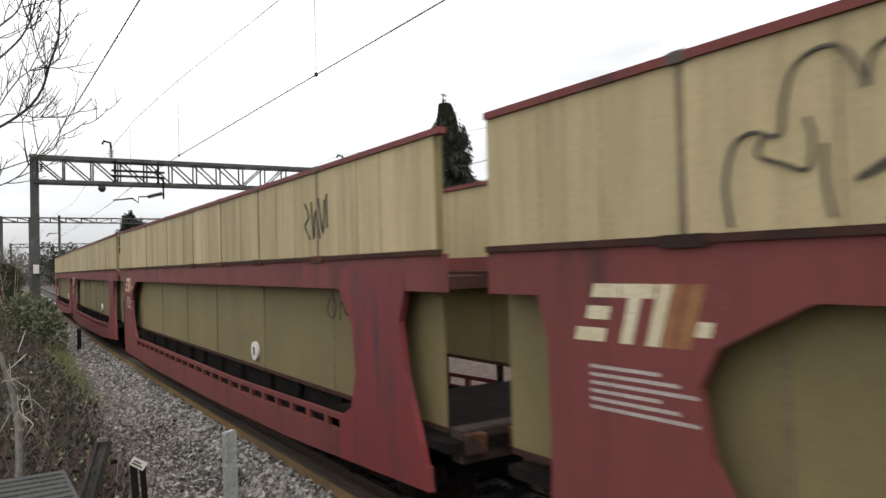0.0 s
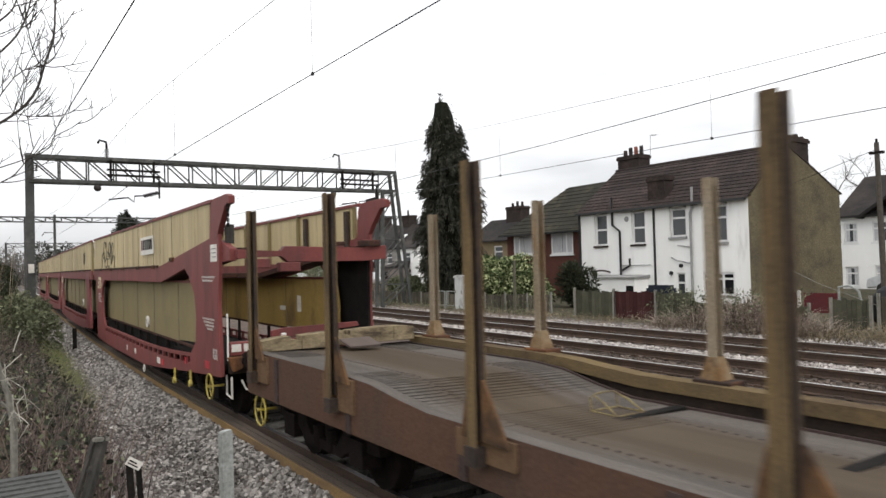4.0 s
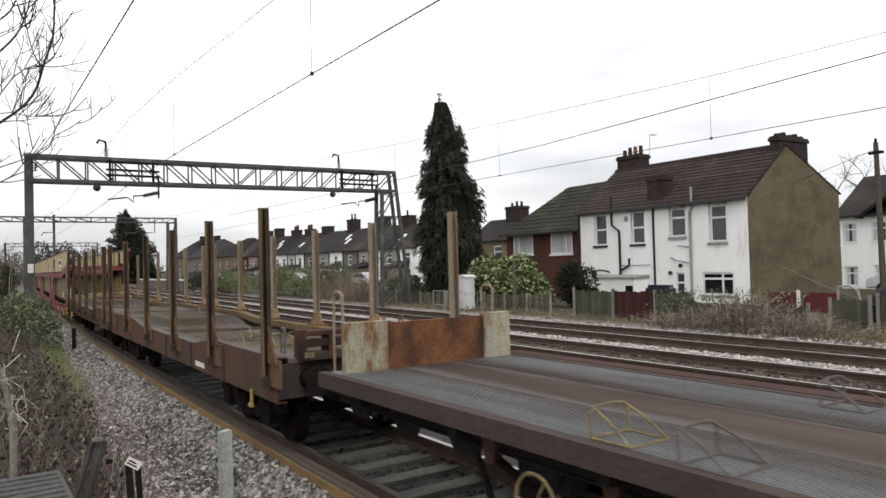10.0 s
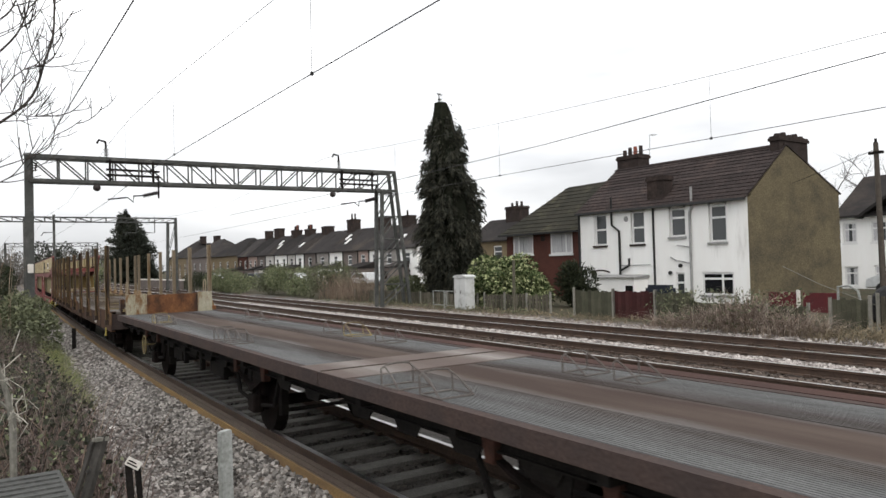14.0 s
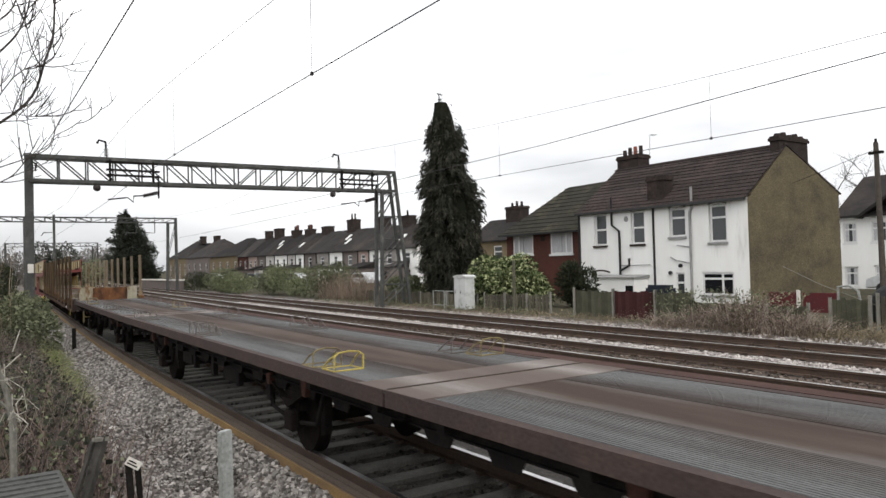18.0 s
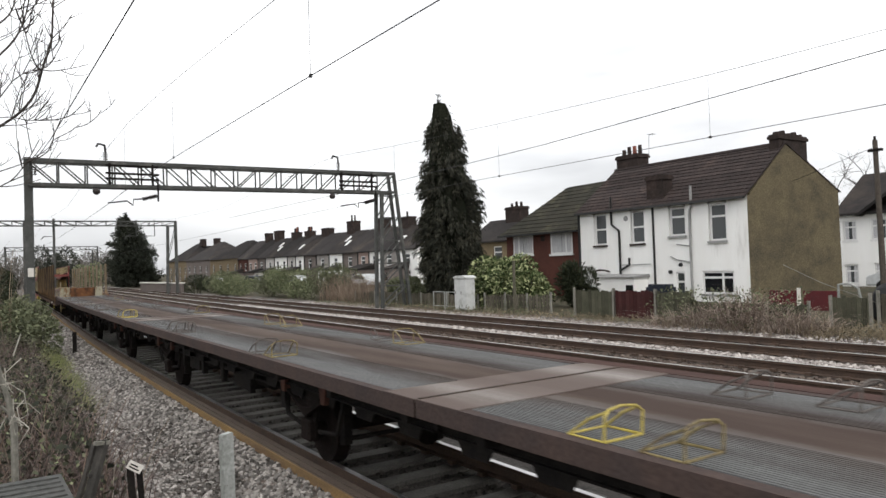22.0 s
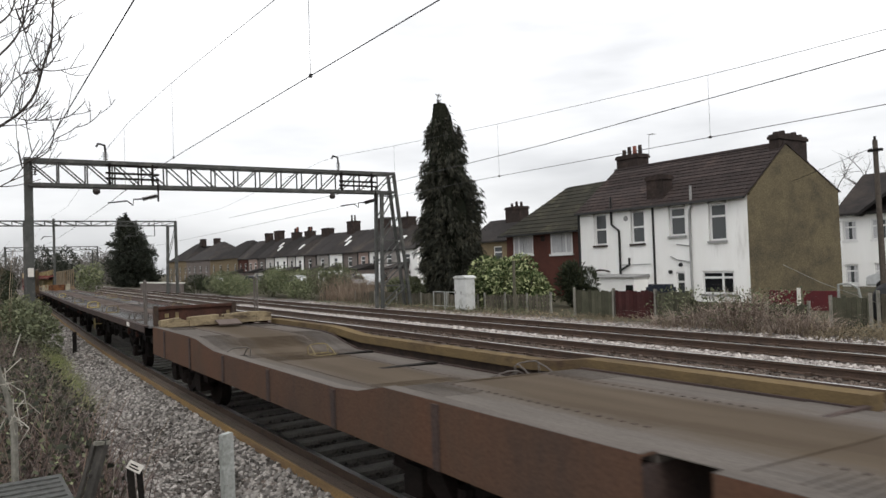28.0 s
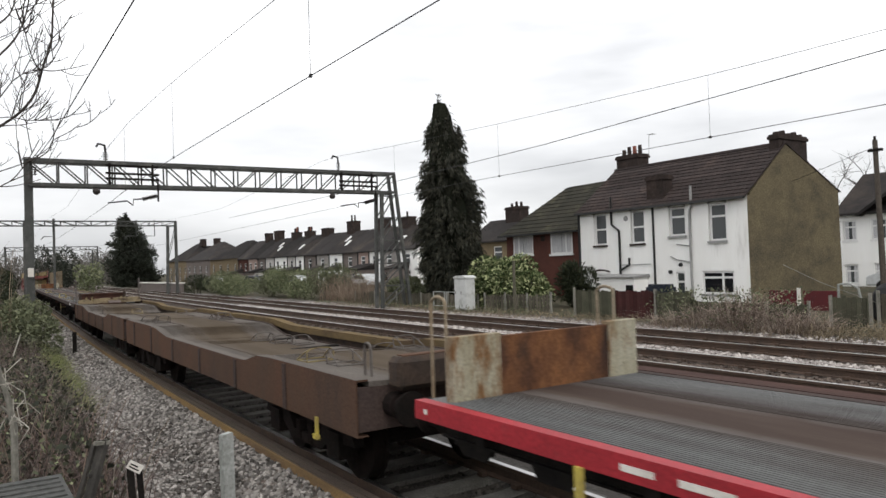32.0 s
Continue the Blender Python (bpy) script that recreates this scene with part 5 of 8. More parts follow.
        box(bm, -0.37, -0.30, y0 - 0.13, y0 - 0.06, 1.301, 1.34)
        part("cap", bm, "white_paint", post_, "white cap", bevel=0.01)
        bm = BM()
        prism(bm, [(y0 + 0.02, 0.93), (y0 + 0.02, 2.50), (y0 + 1.50, 2.40), (y0 + 1.22, 1.95), (y0 + 1.15, 1.55), (y0 + 1.22, 1.15), (y0 + 1.42, 0.93)], 0, SX - 0.10, SX - 0.056)
        part("end_lining", bm, "black_iron", w, "black grimy lining inside the end column")
        for sx_ in (-1, 1):
            bm = BM()
            prism(bm, [(y0 + 0.10, 2.44), (y0 + 0.10, 2.78), (y0 - 0.40, 2.64), (y0 - 0.40, 2.46)], 0, sx_ * 1.17 - 0.05, sx_ * 1.17 + 0.05)
            part("beam_arm", bm, "maroon", w, "grimy maroon arm carrying the cross beam", bevel=0.008)
        for dd in (2.80, 0.86):
            bm = BM()
            box(bm, SX - 0.095, SX - 0.035, y0 + dd - 0.07, y0 + dd + 0.07, 2.62, 3.30)
            part("sheet_post", bm, "grime", w, "dark post inside the upper sheets")
        for xx, za, zb, ya in ((-0.85, 2.34, 2.48, 0.06), (-0.38, 2.28, 2.42, 0.02), (0.35, 2.66, 2.72, 0.02), (0.95, 2.64, 2.74, 0.05)):
            bm = BM()
            box(bm, xx - 0.16, xx + 0.16, y0 - 0.56 - ya, y0 - 0.42, za, zb)
            part("end_bracket", bm, "maroon" if xx < 0 else "red_iron", w, "grimy maroon bracket", bevel=0.012)
        bm = BM()
        tube(bm, (-1.12, y0 - 0.05, 2.72), (-1.12, y0 - 0.05, 3.0), 0.07, 10)
        part("jack", bm, "dark_wood", w, "dark greenish screw jack")
        bm = BM()
        prism(bm, [(-0.50, 1.262), (-0.50, 1.38), (-0.30, 1.41), (0.95, 1.43), (0.98, 1.36), (0.2, 1.30), (0.0, 1.262)], 1, y0 - 0.02, y0 + 0.05)
        part("ramp_flap", bm, "maroon", w, "folded maroon ramp flap", bevel=0.008)
        for xx in (-1.12, 1.12):
            bm = BM()
            pipe(bm, [(xx, y0 - 0.02, 0.74), (xx, y0 - 0.02, 0.42), (xx, y0 + 0.24, 0.45), (xx, y0 + 0.24, 0.74)], 0.015, 6)
            part("shunter_step", bm, "white_paint", w, "white bent-rod shunter's step")
        bm = BM()
        tube(bm, (-1.17, y0 - 0.03, 0.99), (-1.17, y0 - 0.03, 1.68), 0.014, 6)
        pipe(bm, [(-1.0, y0 - 0.12, 0.70), (-0.95, y0 - 0.16, 0.56), (-0.62, y0 - 0.18, 0.58), (-0.55, y0 - 0.18, 0.62)], 0.016, 6)
        part("end_fitting", bm, "white_paint", w, "white-painted rod and hook at the wagon's end")
        for ya, yb, za, zb in ((2.75, 2.95, 1.46, 1.78), (3.6, 3.95, 1.46, 1.55)):
            bm = BM()
            box(bm, SX - 0.216, SX - 0.211, y0 + ya, y0 + yb, za, zb)
            part("inner_label", bm, "white_paint", w, "small white label inside the far sheet, not legible")
        for xx in (-1.05, -0.87):
            bm = BM()
            box(bm, xx - 0.07, xx + 0.07, y0 - 0.055, y0 - 0.042, 1.11, 1.22)
            part("end_label", bm, "white_paint", w, "small white label on the end sill, not legible")
        add_buffers(w, y0, -1)
        brake_wheel(w, x - 0.03, y0 + 0.55, 0.55, 0.19)
        for yy in (y0 + 1.75, y0 + 2.95):
            bm = BM()
            zb = low_(-yy) - 0.02
            box(bm, x - 0.05, x - 0.02, yy - 0.02, yy + 0.02, zb - 0.12, zb + 0.06)
            tube(bm, (x - 0.075, yy - 0.02, zb - 0.16), (x - 0.02, yy - 0.02, zb - 0.16), 0.055, 10)
            part("brake_lever", bm, "yellow", w, "yellow brake lever")
        stencil(w, x, [(y0 + 0.25, y0 + 1.0, 2.21, 2.24), (y0 + 0.35, y0 + 1.0, 2.155, 2.185), (y0 + 0.3, y0 + 1.0, 1.56, 1.59), (y0 + 0.35, y0 + 0.95, 1.51, 1.54), (y0 + 0.3, y0 + 0.85, 1.46, 1.49), (y0 + 0.4, y0 + 0.75, 1.41, 1.44)])
        for a, b, c, d in ((y0 + 0.18, y0 + 0.42, 0.98, 1.14), (y0 + 0.10, y0 + 0.46, 2.46, 2.72)):
            bm = BM()
            box(bm, x - 0.003, x + 0.001, a, b, c, d)
            nt = part("notice", bm, "white_paint", w, "white notice plate, not legible")
            for k in range(3):
                bm = BM()
                zz = d - (d - c) * (0.25 + 0.24 * k)
                box(bm, x - 0.0055, x - 0.0035, a + 0.04, b - 0.04 - 0.03 * k, zz - 0.006, zz + 0.006)
                part("print_line", bm, "steel_grey", nt)
        for d, wd_, zz, m_ in ((9.96, 0.32, 0.55, "white_paint"), (10.34, 0.27, 0.55, "red_mark"), (7.31, 0.20, 0.50, "white_paint"), (12.4, 0.12, 0.78, "red_mark"), (13.8, 0.26, 0.86, "red_mark"), (6.2, 0.10, 0.48, "white_paint")):
            bm = BM()
            box(bm, x - 0.006, x + 0.001, -d - wd_, -d, zz - 0.06, zz + 0.06)
            part("sill_label", bm, m_, w, "small red and white label on the sill, not legible")
        bm = BM()
        ring = [(x - 0.01, -8.56 + 0.09 * math.cos(q), 0.22 + 0.075 * math.sin(q)) for q in [k * math.tau / 14 for k in range(15)]]
        pipe(bm, ring, 0.012, 5)
        part("pull_ring", bm, "white_paint", w, "white pull ring hanging under the sill")
    if logo:
        # operator's mark as plain slanted blocks
        for k, (a, b, za, zb) in enumerate(((0.98, 1.19, 2.12, 2.20), (0.97, 1.15, 1.99, 2.07), (0.91, 1.15, 1.86, 1.94), (1.20, 1.44, 2.12, 2.20), (1.27, 1.36, 1.86, 2.12), (1.46, 1.55, 1.86, 2.20), (1.56, 1.63, 1.86, 2.20), (1.65, 1.75, 1.86, 2.20), (1.76, 1.85, 1.93, 2.01))):
            bm = BM()
            ta, tb = (za - 2.03) * -0.30, (zb - 2.03) * -0.30
            prism(bm, [(y1 - a + ta, za), (y1 - b + ta, za), (y1 - b + tb, zb), (y1 - a + tb, zb)], 0, x - 0.004, x + 0.001)
            part("marking", bm, "logo_rust" if k in (6, 7) else "logo_cream", w, "cream painted mark of slanted blocks")
        stencil(w, x, [(y1 - 1.50 - 0.12 * (i % 3), y1 - 0.98, 1.70 - 0.048 * i, 1.722 - 0.048 * i) for i in range(6)])
    if wincar:
        bm = BM()
        box(bm, x - 0.016, x - 0.002, y1 - 9.80, y1 - 8.40, 2.70, 3.08)
        sign = part("sign_plate", bm, "white_paint", w, "white sign with plain dark blocks, one red")
        for k in range(6):
            bm = BM()
            ya = y1 - 9.71 + k * 0.21
            prism(bm, [(ya, 2.80), (ya + 0.15, 2.80), (ya + 0.17, 3.02), (ya + 0.02, 3.02)], 0, x - 0.020, x - 0.015)
            part("sign_mark", bm, "maroon" if k == 5 else "black_iron", sign)
    sy_ = -8.04 if slope_rear else -10.74
    bm = BM()
    tube(bm, (x + 0.188, sy_, 1.20), (x + 0.15, sy_, 1.20), 0.13, 20)
    sign = part("round_sign", bm, "white_paint", w, "round white sign, not legible")
    bm = BM()
    box(bm, x + 0.146, x + 0.149, sy_ - 0.035, sy_ + 0.03, 1.14, 1.26)
    part("sign_mark", bm, "steel_grey", sign)
    return w


def scribble(parent, y, z, sy, sz, strokes, r=0.014, x=-SX + 0.010):
    """Sprayed loops on a wagon's side."""
    for st in strokes:
        bm = BM()
        ctl = [Vector((x, y - a * sy, z + b * sz)) for a, b in st]
        ctl = [ctl[0], *ctl, ctl[-1]]
        pts = []
        for p0, p1, p2, p3 in zip(ctl, ctl[1:], ctl[2:], ctl[3:]):
            for k in range(5):
                t = k / 5
                pts.append(0.5 * (2 * p1 + (p2 - p0) * t + (2 * p0 - 5 * p1 + 4 * p2 - p3) * t * t + (3 * p1 - p0 - 3 * p2 + p3) * t ** 3))
        pts.append(ctl[-1])
        pipe(bm, pts, r, 4)
        part("graffiti", bm, "spray", parent, "dark sprayed graffiti loop")


c1 = carrier(4.05, 14.70, True, True, "maroon and cream two-deck car carrier with a raised open end", wincar=True)
scribble(c1, -1.9, 2.42, 2.6, 0.85, [
    [(0.02, 0.07), (0.01, 0.31), (0.03, 0.53), (0.07, 0.59), (0.12, 0.55), (0.13, 0.72), (0.15, 0.89), (0.19, 0.96), (0.23, 0.94), (0.26, 0.81), (0.27, 0.72), (0.28, 0.87), (0.32, 0.93), (0.37, 0.87), (0.39, 0.73), (0.38, 0.58)],
    [(0.09, 0.56), (0.08, 0.46), (0.13, 0.39), (0.17, 0.35), (0.18, 0.51), (0.17, 0.62)], [(0.20, 0.47), (0.20, 0.28), (0.21, 0.09)],
    [(0.38, 0.58), (0.33, 0.41), (0.25, 0.27), (0.37, 0.39), (0.42, 0.33), (0.42, 0.18), (0.41, 0.10)], [(0.30, 0.06), (0.32, 0.13), (0.35, 0.06)]], 0.013)
scribble(c1, -1.9, 2.42, 2.6, 0.85, [
    [(0.38, 0.53), (0.43, 0.60), (0.48, 0.58), (0.50, 0.49), (0.53, 0.69), (0.56, 0.86), (0.60, 0.91), (0.64, 0.80), (0.65, 0.64), (0.66, 0.44)],
    [(0.45, 0.36), (0.50, 0.36), (0.60, 0.36), (0.58, 0.54), (0.56, 0.52), (0.56, 0.39)], [(0.43, 0.33), (0.45, 0.40), (0.47, 0.46)], [(0.48, 0.06), (0.51, 0.13), (0.55, 0.07)],
    [(0.67, 0.52), (0.67, 0.34), (0.70, 0.21), (0.73, 0.18), (0.74, 0.34), (0.75, 0.49)],
    [(0.66, 0.76), (0.68, 0.86), (0.72, 0.65), (0.72, 0.49), (0.75, 0.71), (0.79, 0.85), (0.83, 0.85), (0.85, 0.72), (0.83, 0.55), (0.78, 0.26), (0.85, 0.41), (0.90, 0.45), (0.93, 0.39), (0.95, 0.27), (0.91, 0.05)]], 0.013)
c2 = carrier(20.5, 15.94, False, True, "maroon and cream two-deck car carrier with straight sides")
scribble(c2, -13.1, 2.60, 0.55, 0.5, [[(0, 0.9), (0.2, 0.6), (0.0, 0.4), (0.25, 0.1)], [(0.35, 0.9), (0.45, 0.1), (0.55, 0.7), (0.75, 0.1)], [(0.7, 0.95), (0.9, 0.2), (1.0, 0.9)], [(1.1, 1.0), (1.1, 0.3)]], 0.014)
scribble(c2, -13.25, 1.75, 1.5, 0.28, [[(0.05, 0.9), (0.0, 0.4), (0.10, 0.1), (0.16, 0.6), (0.10, 0.95)], [(0.22, 0.1), (0.24, 0.8), (0.34, 0.3), (0.38, 0.9)], [(0.44, 0.2), (0.50, 0.9), (0.58, 0.1)], [(0.78, 0.9), (0.64, 0.8), (0.66, 0.1), (0.80, 0.1)], [(0.65, 0.5), (0.76, 0.5)], [(0.86, 0.9), (0.86, 0.1), (1.0, 0.15)]], 0.010, -SX + 0.189)
c3 = carrier(36.9, 15.94, False, True, "maroon and cream two-deck car carrier with straight sides")
c4 = carrier(53.2, 15.94, False, True, "maroon and cream two-deck car carrier with straight sides")

POSTS_B = [0.30, 2.80, 5.35, 7.85, 10.38, 12.90]
POSTS_A = [0.42, 2.80, 5.25, 7.60, 10.12, 12.65]
f1 = flat_wagon(-11.81, 12.94, POSTS_A, POSTS_A, label="rusty brown flat wagon with tall stanchion posts", bogies=(1, 1),
                chocks=[(0.5, 4.9, 1, "yellow_old"), (0.8, 7.9, 1, CH), (0.8, 8.5, 1, CH), (-0.84, 10.2, 1, CH)])
f2 = flat_wagon(-25.38, 13.12, POSTS_B, POSTS_B, label="rusty brown flat wagon with tall stanchion posts", plate=False,
                chocks=[(-0.72, 1.04, 1, CH), (0.79, 1.81, 1, CH), (0.67, 2.35, 1, CH), (0.45, 7.2, 1, "yellow_old"), (0.55, 7.8, 1, CH), (0.8, 8.2, -1, CH), (-0.92, 11.2, 1, "yellow_old"), (-0.62, 11.6, 1, "yellow_old")])
h1 = flat_wagon(-95.47, 12.94, label="rusty brown flat wagon without posts",
                chocks=[(0.3, 5.0, 1, "yellow_old"), (-0.95, 4.6, -1, CH), (0.5, 9.4, -1, CH), (0.85, 9.6, 1, CH)])
h2 = flat_wagon(-108.85, 12.76, label="rusty brown flat wagon without posts", plate=False,
                chocks=[(-0.95, 1.15, -1, CH), (-0.80, 1.7, -1, CH), (0.7, 0.9, -1, CH), (0.75, 1.4, 1, CH), (0.40, 5.1, -1, CH), (0.5, 5.9, -1, CH), (0.75, 6.4, 1, CH), (-0.86, 10.8, -1, "yellow_old"), (-0.71, 11.35, 1, CH), (0.65, 9.6, -1, CH), (0.9, 10.05, 1, CH)])
for w_ in (f1, h1):
    xa = -SX + 0.10
    for wd_, h0, h1, dy in ((0.40, 0.13, 0.17, 0.0), (0.16, 0.12, 0.10, 0.012), (0.62, 0.165, 0.19, -0.008), (0.10, 0.13, 0.12, 0.01), (0.70, 0.18, 0.20, 0.0), (0.34, 0.20, 0.17, -0.01)):
        bm = BM()
        prism(bm, [(xa, 1.235), (xa, 1.25 + h0), (xa + wd_ * 0.5, 1.255 + (h0 + h1) / 2), (xa + wd_, 1.25 + h1), (xa + wd_, 1.235)], 1, -0.30 + dy, -0.05 + dy)
        part("end_timber", bm, "wood_pale", w_, "battered pale end timber, split and stained", bevel=0.006)
        xa += wd_ + 0.001
    bm = BM()
    box(bm, -0.10, 0.36, 0.0, 0.36, 0.0, 0.025, Matrix.Translation((0, -0.73, 1.232)) @ Matrix.Rotation(radians(13), 4, "X"))
    part("flap", bm, "deck_plate", w_, "loose rusty flap plate")
    add_buffers(w_, 0.0, 1)
brake_wheel(f1, -SX + 0.02, -0.42, 0.52)
for w_, ln in ((f2, 13.12), (h2, 12.76)):
    if w_ is f2:
        for za, zb, ya, m_ in ((1.20, 1.30, 0.02, "grime"), (1.36, 1.45, 0.05, "bulk_rust"), (1.50, 1.56, 0.03, "red_iron")):
            bm = BM()
            box(bm, -1.0, 1.1, -ln - 0.18 + ya, -ln + ya + 0.02, za, zb)
            part("end_beam", bm, m_, w_, "rusty cross beam", bevel=0.01)
        for x in (-0.98, -0.62, -0.1, 0.45, 0.8, 1.02):
            bm = BM()
            box(bm, x - 0.035, x + 0.035, -ln - 0.165, -ln + 0.10, 1.20, 1.58 if abs(x) > 0.7 else 1.50)
            part("upright", bm, "bulk_rust" if x < 0.4 else "grime", w_, bevel=0.008)
        for x, zz, l_ in ((0.55, 1.47, 0.28), (-0.92, 1.24, 0.12), (0.1, 1.60, 0.06)):
            bm = BM()
            box(bm, x - l_ / 2, x + l_ / 2, -ln - 0.180, -ln - 0.167, zz, zz + 0.07)
            part("bracket", bm, "yellow_old", w_, "worn yellow bracket")
    else:
        bm = BM()
        box(bm, -0.95, 1.0, -ln - 0.28, -ln - 0.03, 1.14, 1.46)
        part("end_box", bm, "grime", w_, "dark rusty steel end box with rounded corners", bevel=0.05)
        bm = BM()
        box(bm, -0.86, 0.92, -ln - 0.22, -ln - 0.09, 1.461, 1.472)
        part("capping", bm, "rust_side", w_, "dark capping strip")
    add_buffers(w_, -ln, -1)
    ladder_hoop(w_, -0.95, -ln + (0.65 if w_ is f2 else 0.36), 1.22, 1.50, span=0.14)
    if w_ is f2:
        ladder_hoop(w_, 0.95, -ln + 0.9, 1.22, 1.55, span=0.10)
    bm = BM()
    box(bm, -SX - 0.03, -SX - 0.002, -ln + 0.93, -ln + 0.97, 0.58, 0.76)
    box(bm, -SX - 0.045, -SX - 0.002, -ln + 0.90, -ln + 1.00, 0.53, 0.58)
    part("brake_lever", bm, "yellow", w_, "yellow brake lever")
stencil(f2, -SX - 0.001, [(-9.75, -9.2, 0.76, 0.84)])

G_LABEL = "low flat wagon with a grey ribbed deck"
g1 = low_wagon(-39.70, 13.2, front_wall=True, plate_front=False, label=G_LABEL + " and a rusty bulkhead", brake=3.4,
               chocks=[(-0.97, 4.0, 1, "yellow_old"), (-1.02, 4.7, 1, CH), (0.95, 4.4, 1, CH), (0.95, 5.35, 1, CH), (-1.0, 9.0, 1, CH), (-1.0, 9.6, 1, CH), (0.78, 9.2, 1, CH), (0.80, 9.95, 1, "yellow_old"), (0.72, 11.2, 1, CH)])
g2 = low_wagon(-52.9, 13.87, label=G_LABEL, tanks=(6,),
               chocks=[(-1.02, 1.4, 1, CH), (-0.98, 2.0, 1, CH), (0.72, 1.95, 1, CH), (0.75, 2.6, 1, CH), (-1.0, 6.65, 1, CH), (-1.0, 7.1, 1, CH), (0.80, 6.8, 1, CH), (0.80, 7.4, 1, CH), (-1.02, 11.95, -1, "yellow_old"), (-0.97, 12.4, -1, "yellow"), (0.78, 12.0, -1, CH), (0.90, 12.45, -1, "yellow_old")])
g3 = low_wagon(-66.77, 13.87, label=G_LABEL, tanks=(6,),
               chocks=[(-1.04, 4.4, -1, CH), (-1.04, 4.95, -1, CH), (0.87, 4.6, 1, "yellow_old"), (0.88, 5.5, 1, "yellow_old"), (-1.04, 9.5, -1, CH), (-0.99, 9.98, -1, "yellow_old"), (0.89, 9.4, 1, CH), (0.89, 10.1, 1, "yellow_old")])
g4 = low_wagon(-80.64, 13.96, rear_wall=True, label="low grey-decked flat wagon with a red-brown end box", brake=4.5, plate_rear=False,
               chocks=[(-1.0, 1.85, -1, "yellow"), (-1.0, 2.43, -1, "yellow_old"), (0.75, 1.65, -1, CH), (0.88, 2.43, -1, CH), (-1.03, 6.28, -1, CH), (-0.99, 6.83, -1, "yellow_old"), (0.88, 6.17, -1, CH), (0.85, 7.1, -1, "yellow_old"), (-1.03, 11.40, -1, CH), (-0.98, 11.90, -1, CH), (0.88, 11.24, -1, CH), (0.88, 12.0, -1, CH)])
i1 = low_wagon(-122.68, 13.4, front_wall=True, red=True, plate_front=False, label="low flat wagon with a bright red side rail and bulkhead", plate_rear=False)
bm = BM()
box(bm, -SX - 0.03, -SX - 0.002, -1.94, -1.88, 0.86, 1.08)
box(bm, -SX - 0.05, -SX - 0.002, -1.98, -1.84, 0.79, 0.86)
part("brake_lever", bm, "yellow", i1, "yellow brake lever")

# ---- overhead line ----
def truss_boom(bm, xa, xb, y, za, zb, bottom, top, panel, half=0.30, r=1.0):
    """Lattice beam from xa to xb: two faces with chords, uprights and diagonals that lean outwards from the middle."""
    n = max(4, int(round((xb - xa) / panel)))
    for e in (-1, 1):
        yy = y + e * half
        def P(i, up):
            t = i / n
            return (xa + (xb - xa) * t, yy, (za + (zb - za) * t) + (top if up else bottom))
        beam(bm, P(0, 0), P(n, 0), 0.15 * r, 0.14 * r)
        beam(bm, P(0, 1), P(n, 1), 0.16 * r, 0.15 * r)
        for i in range(n + 1):
            beam(bm, P(i, 0), P(i, 1), 0.055, 0.055, up=(1, 0, 0))
            if i < n:
                a, b = (P(i, 1), P(i + 1, 0)) if i < n / 2 else (P(i, 0), P(i + 1, 1))
                beam(bm, a, b, 0.05, 0.05, up=(0, 1, 0))
    for i in range(n + 1):
        t = i / n
        for up in (bottom, top):
            z = za + (zb - za) * t + up
            beam(bm, (xa + (xb - xa) * t, y - half, z), (xa + (xb - xa) * t, y + half, z), 0.05, 0.05)


def insulator(parent, p, q, n=6, r=0.11):
    p, q = Vector(p), Vector(q)
    bm = BM()
    tube(bm, p, q, 0.02, 6)
    for i in range(n):
        a = p + (q - p) * ((i + 0.3) / n)
        tube(bm, a, a + (q - p) * (0.35 / n), r, 10, r * 0.6)
    part("insulator", bm, "porcelain", parent, "dark ribbed insulator")


def wire_set(parent, x, y, zb, zt):
    """The fittings on a boom that carry one track's wires: post, cage, drop tube and steady arm."""
    bm = BM()
    for xx in (x + 0.05, x + 1.75):
        beam(bm, (xx, y - 0.36, zb + 0.05), (xx, y - 0.36, zt - 0.05), 0.10, 0.08, up=(1, 0, 0))
    for z in (zb + 0.30, zb + 0.52, zb + 0.85):
        beam(bm, (x - 0.1, y - 0.40, z), (x + 2.0, y - 0.40, z), 0.085, 0.085)
    beam(bm, (x + 1.95, y - 0.40, zb + 0.35), (x + 1.95, y - 0.40, zb - 0.62), 0.06, 0.06, up=(1, 0, 0))
    part("wire_cage", bm, "black_iron", parent)
    insulator(parent, (x - 0.08, y - 0.3, zt), (x - 0.08, y - 0.3, zt + 0.42))
    bm = BM()
    pipe(bm, [(x - 0.08, y - 0.3, zt + 0.42), (x - 0.10, y - 0.3, zt + 0.68), (x - 0.35, y - 0.3, zt + 0.74), (x - 0.42, y - 0.3, zt + 0.60)], 0.045, 6)
    part("wire_hook", bm, "black_iron", parent)
    insulator(parent, (x + 1.90, y - 0.40, zb - 0.38), (x + 1.30, y - 0.40, zb - 0.54), 13, 0.095)
    bm = BM()
    pipe(bm, [(x + 1.35, y - 0.4, zb - 0.52), (x + 0.95, y - 0.4, zb - 0.55), (x + 0.93, y - 0.4, zb - 0.80), (x + 0.7, y - 0.4, zb - 0.62), (x - 0.05, y - 0.4, zb - 0.72)], 0.03, 6)
    part("steady_arm", bm, "black_iron", parent)
    bm = BM()
    bmesh.ops.create_uvsphere(bm, u_segments=12, v_segments=8, radius=0.15, matrix=Matrix.Translation((x - 0.45, y - 0.3, zb - 0.24)))
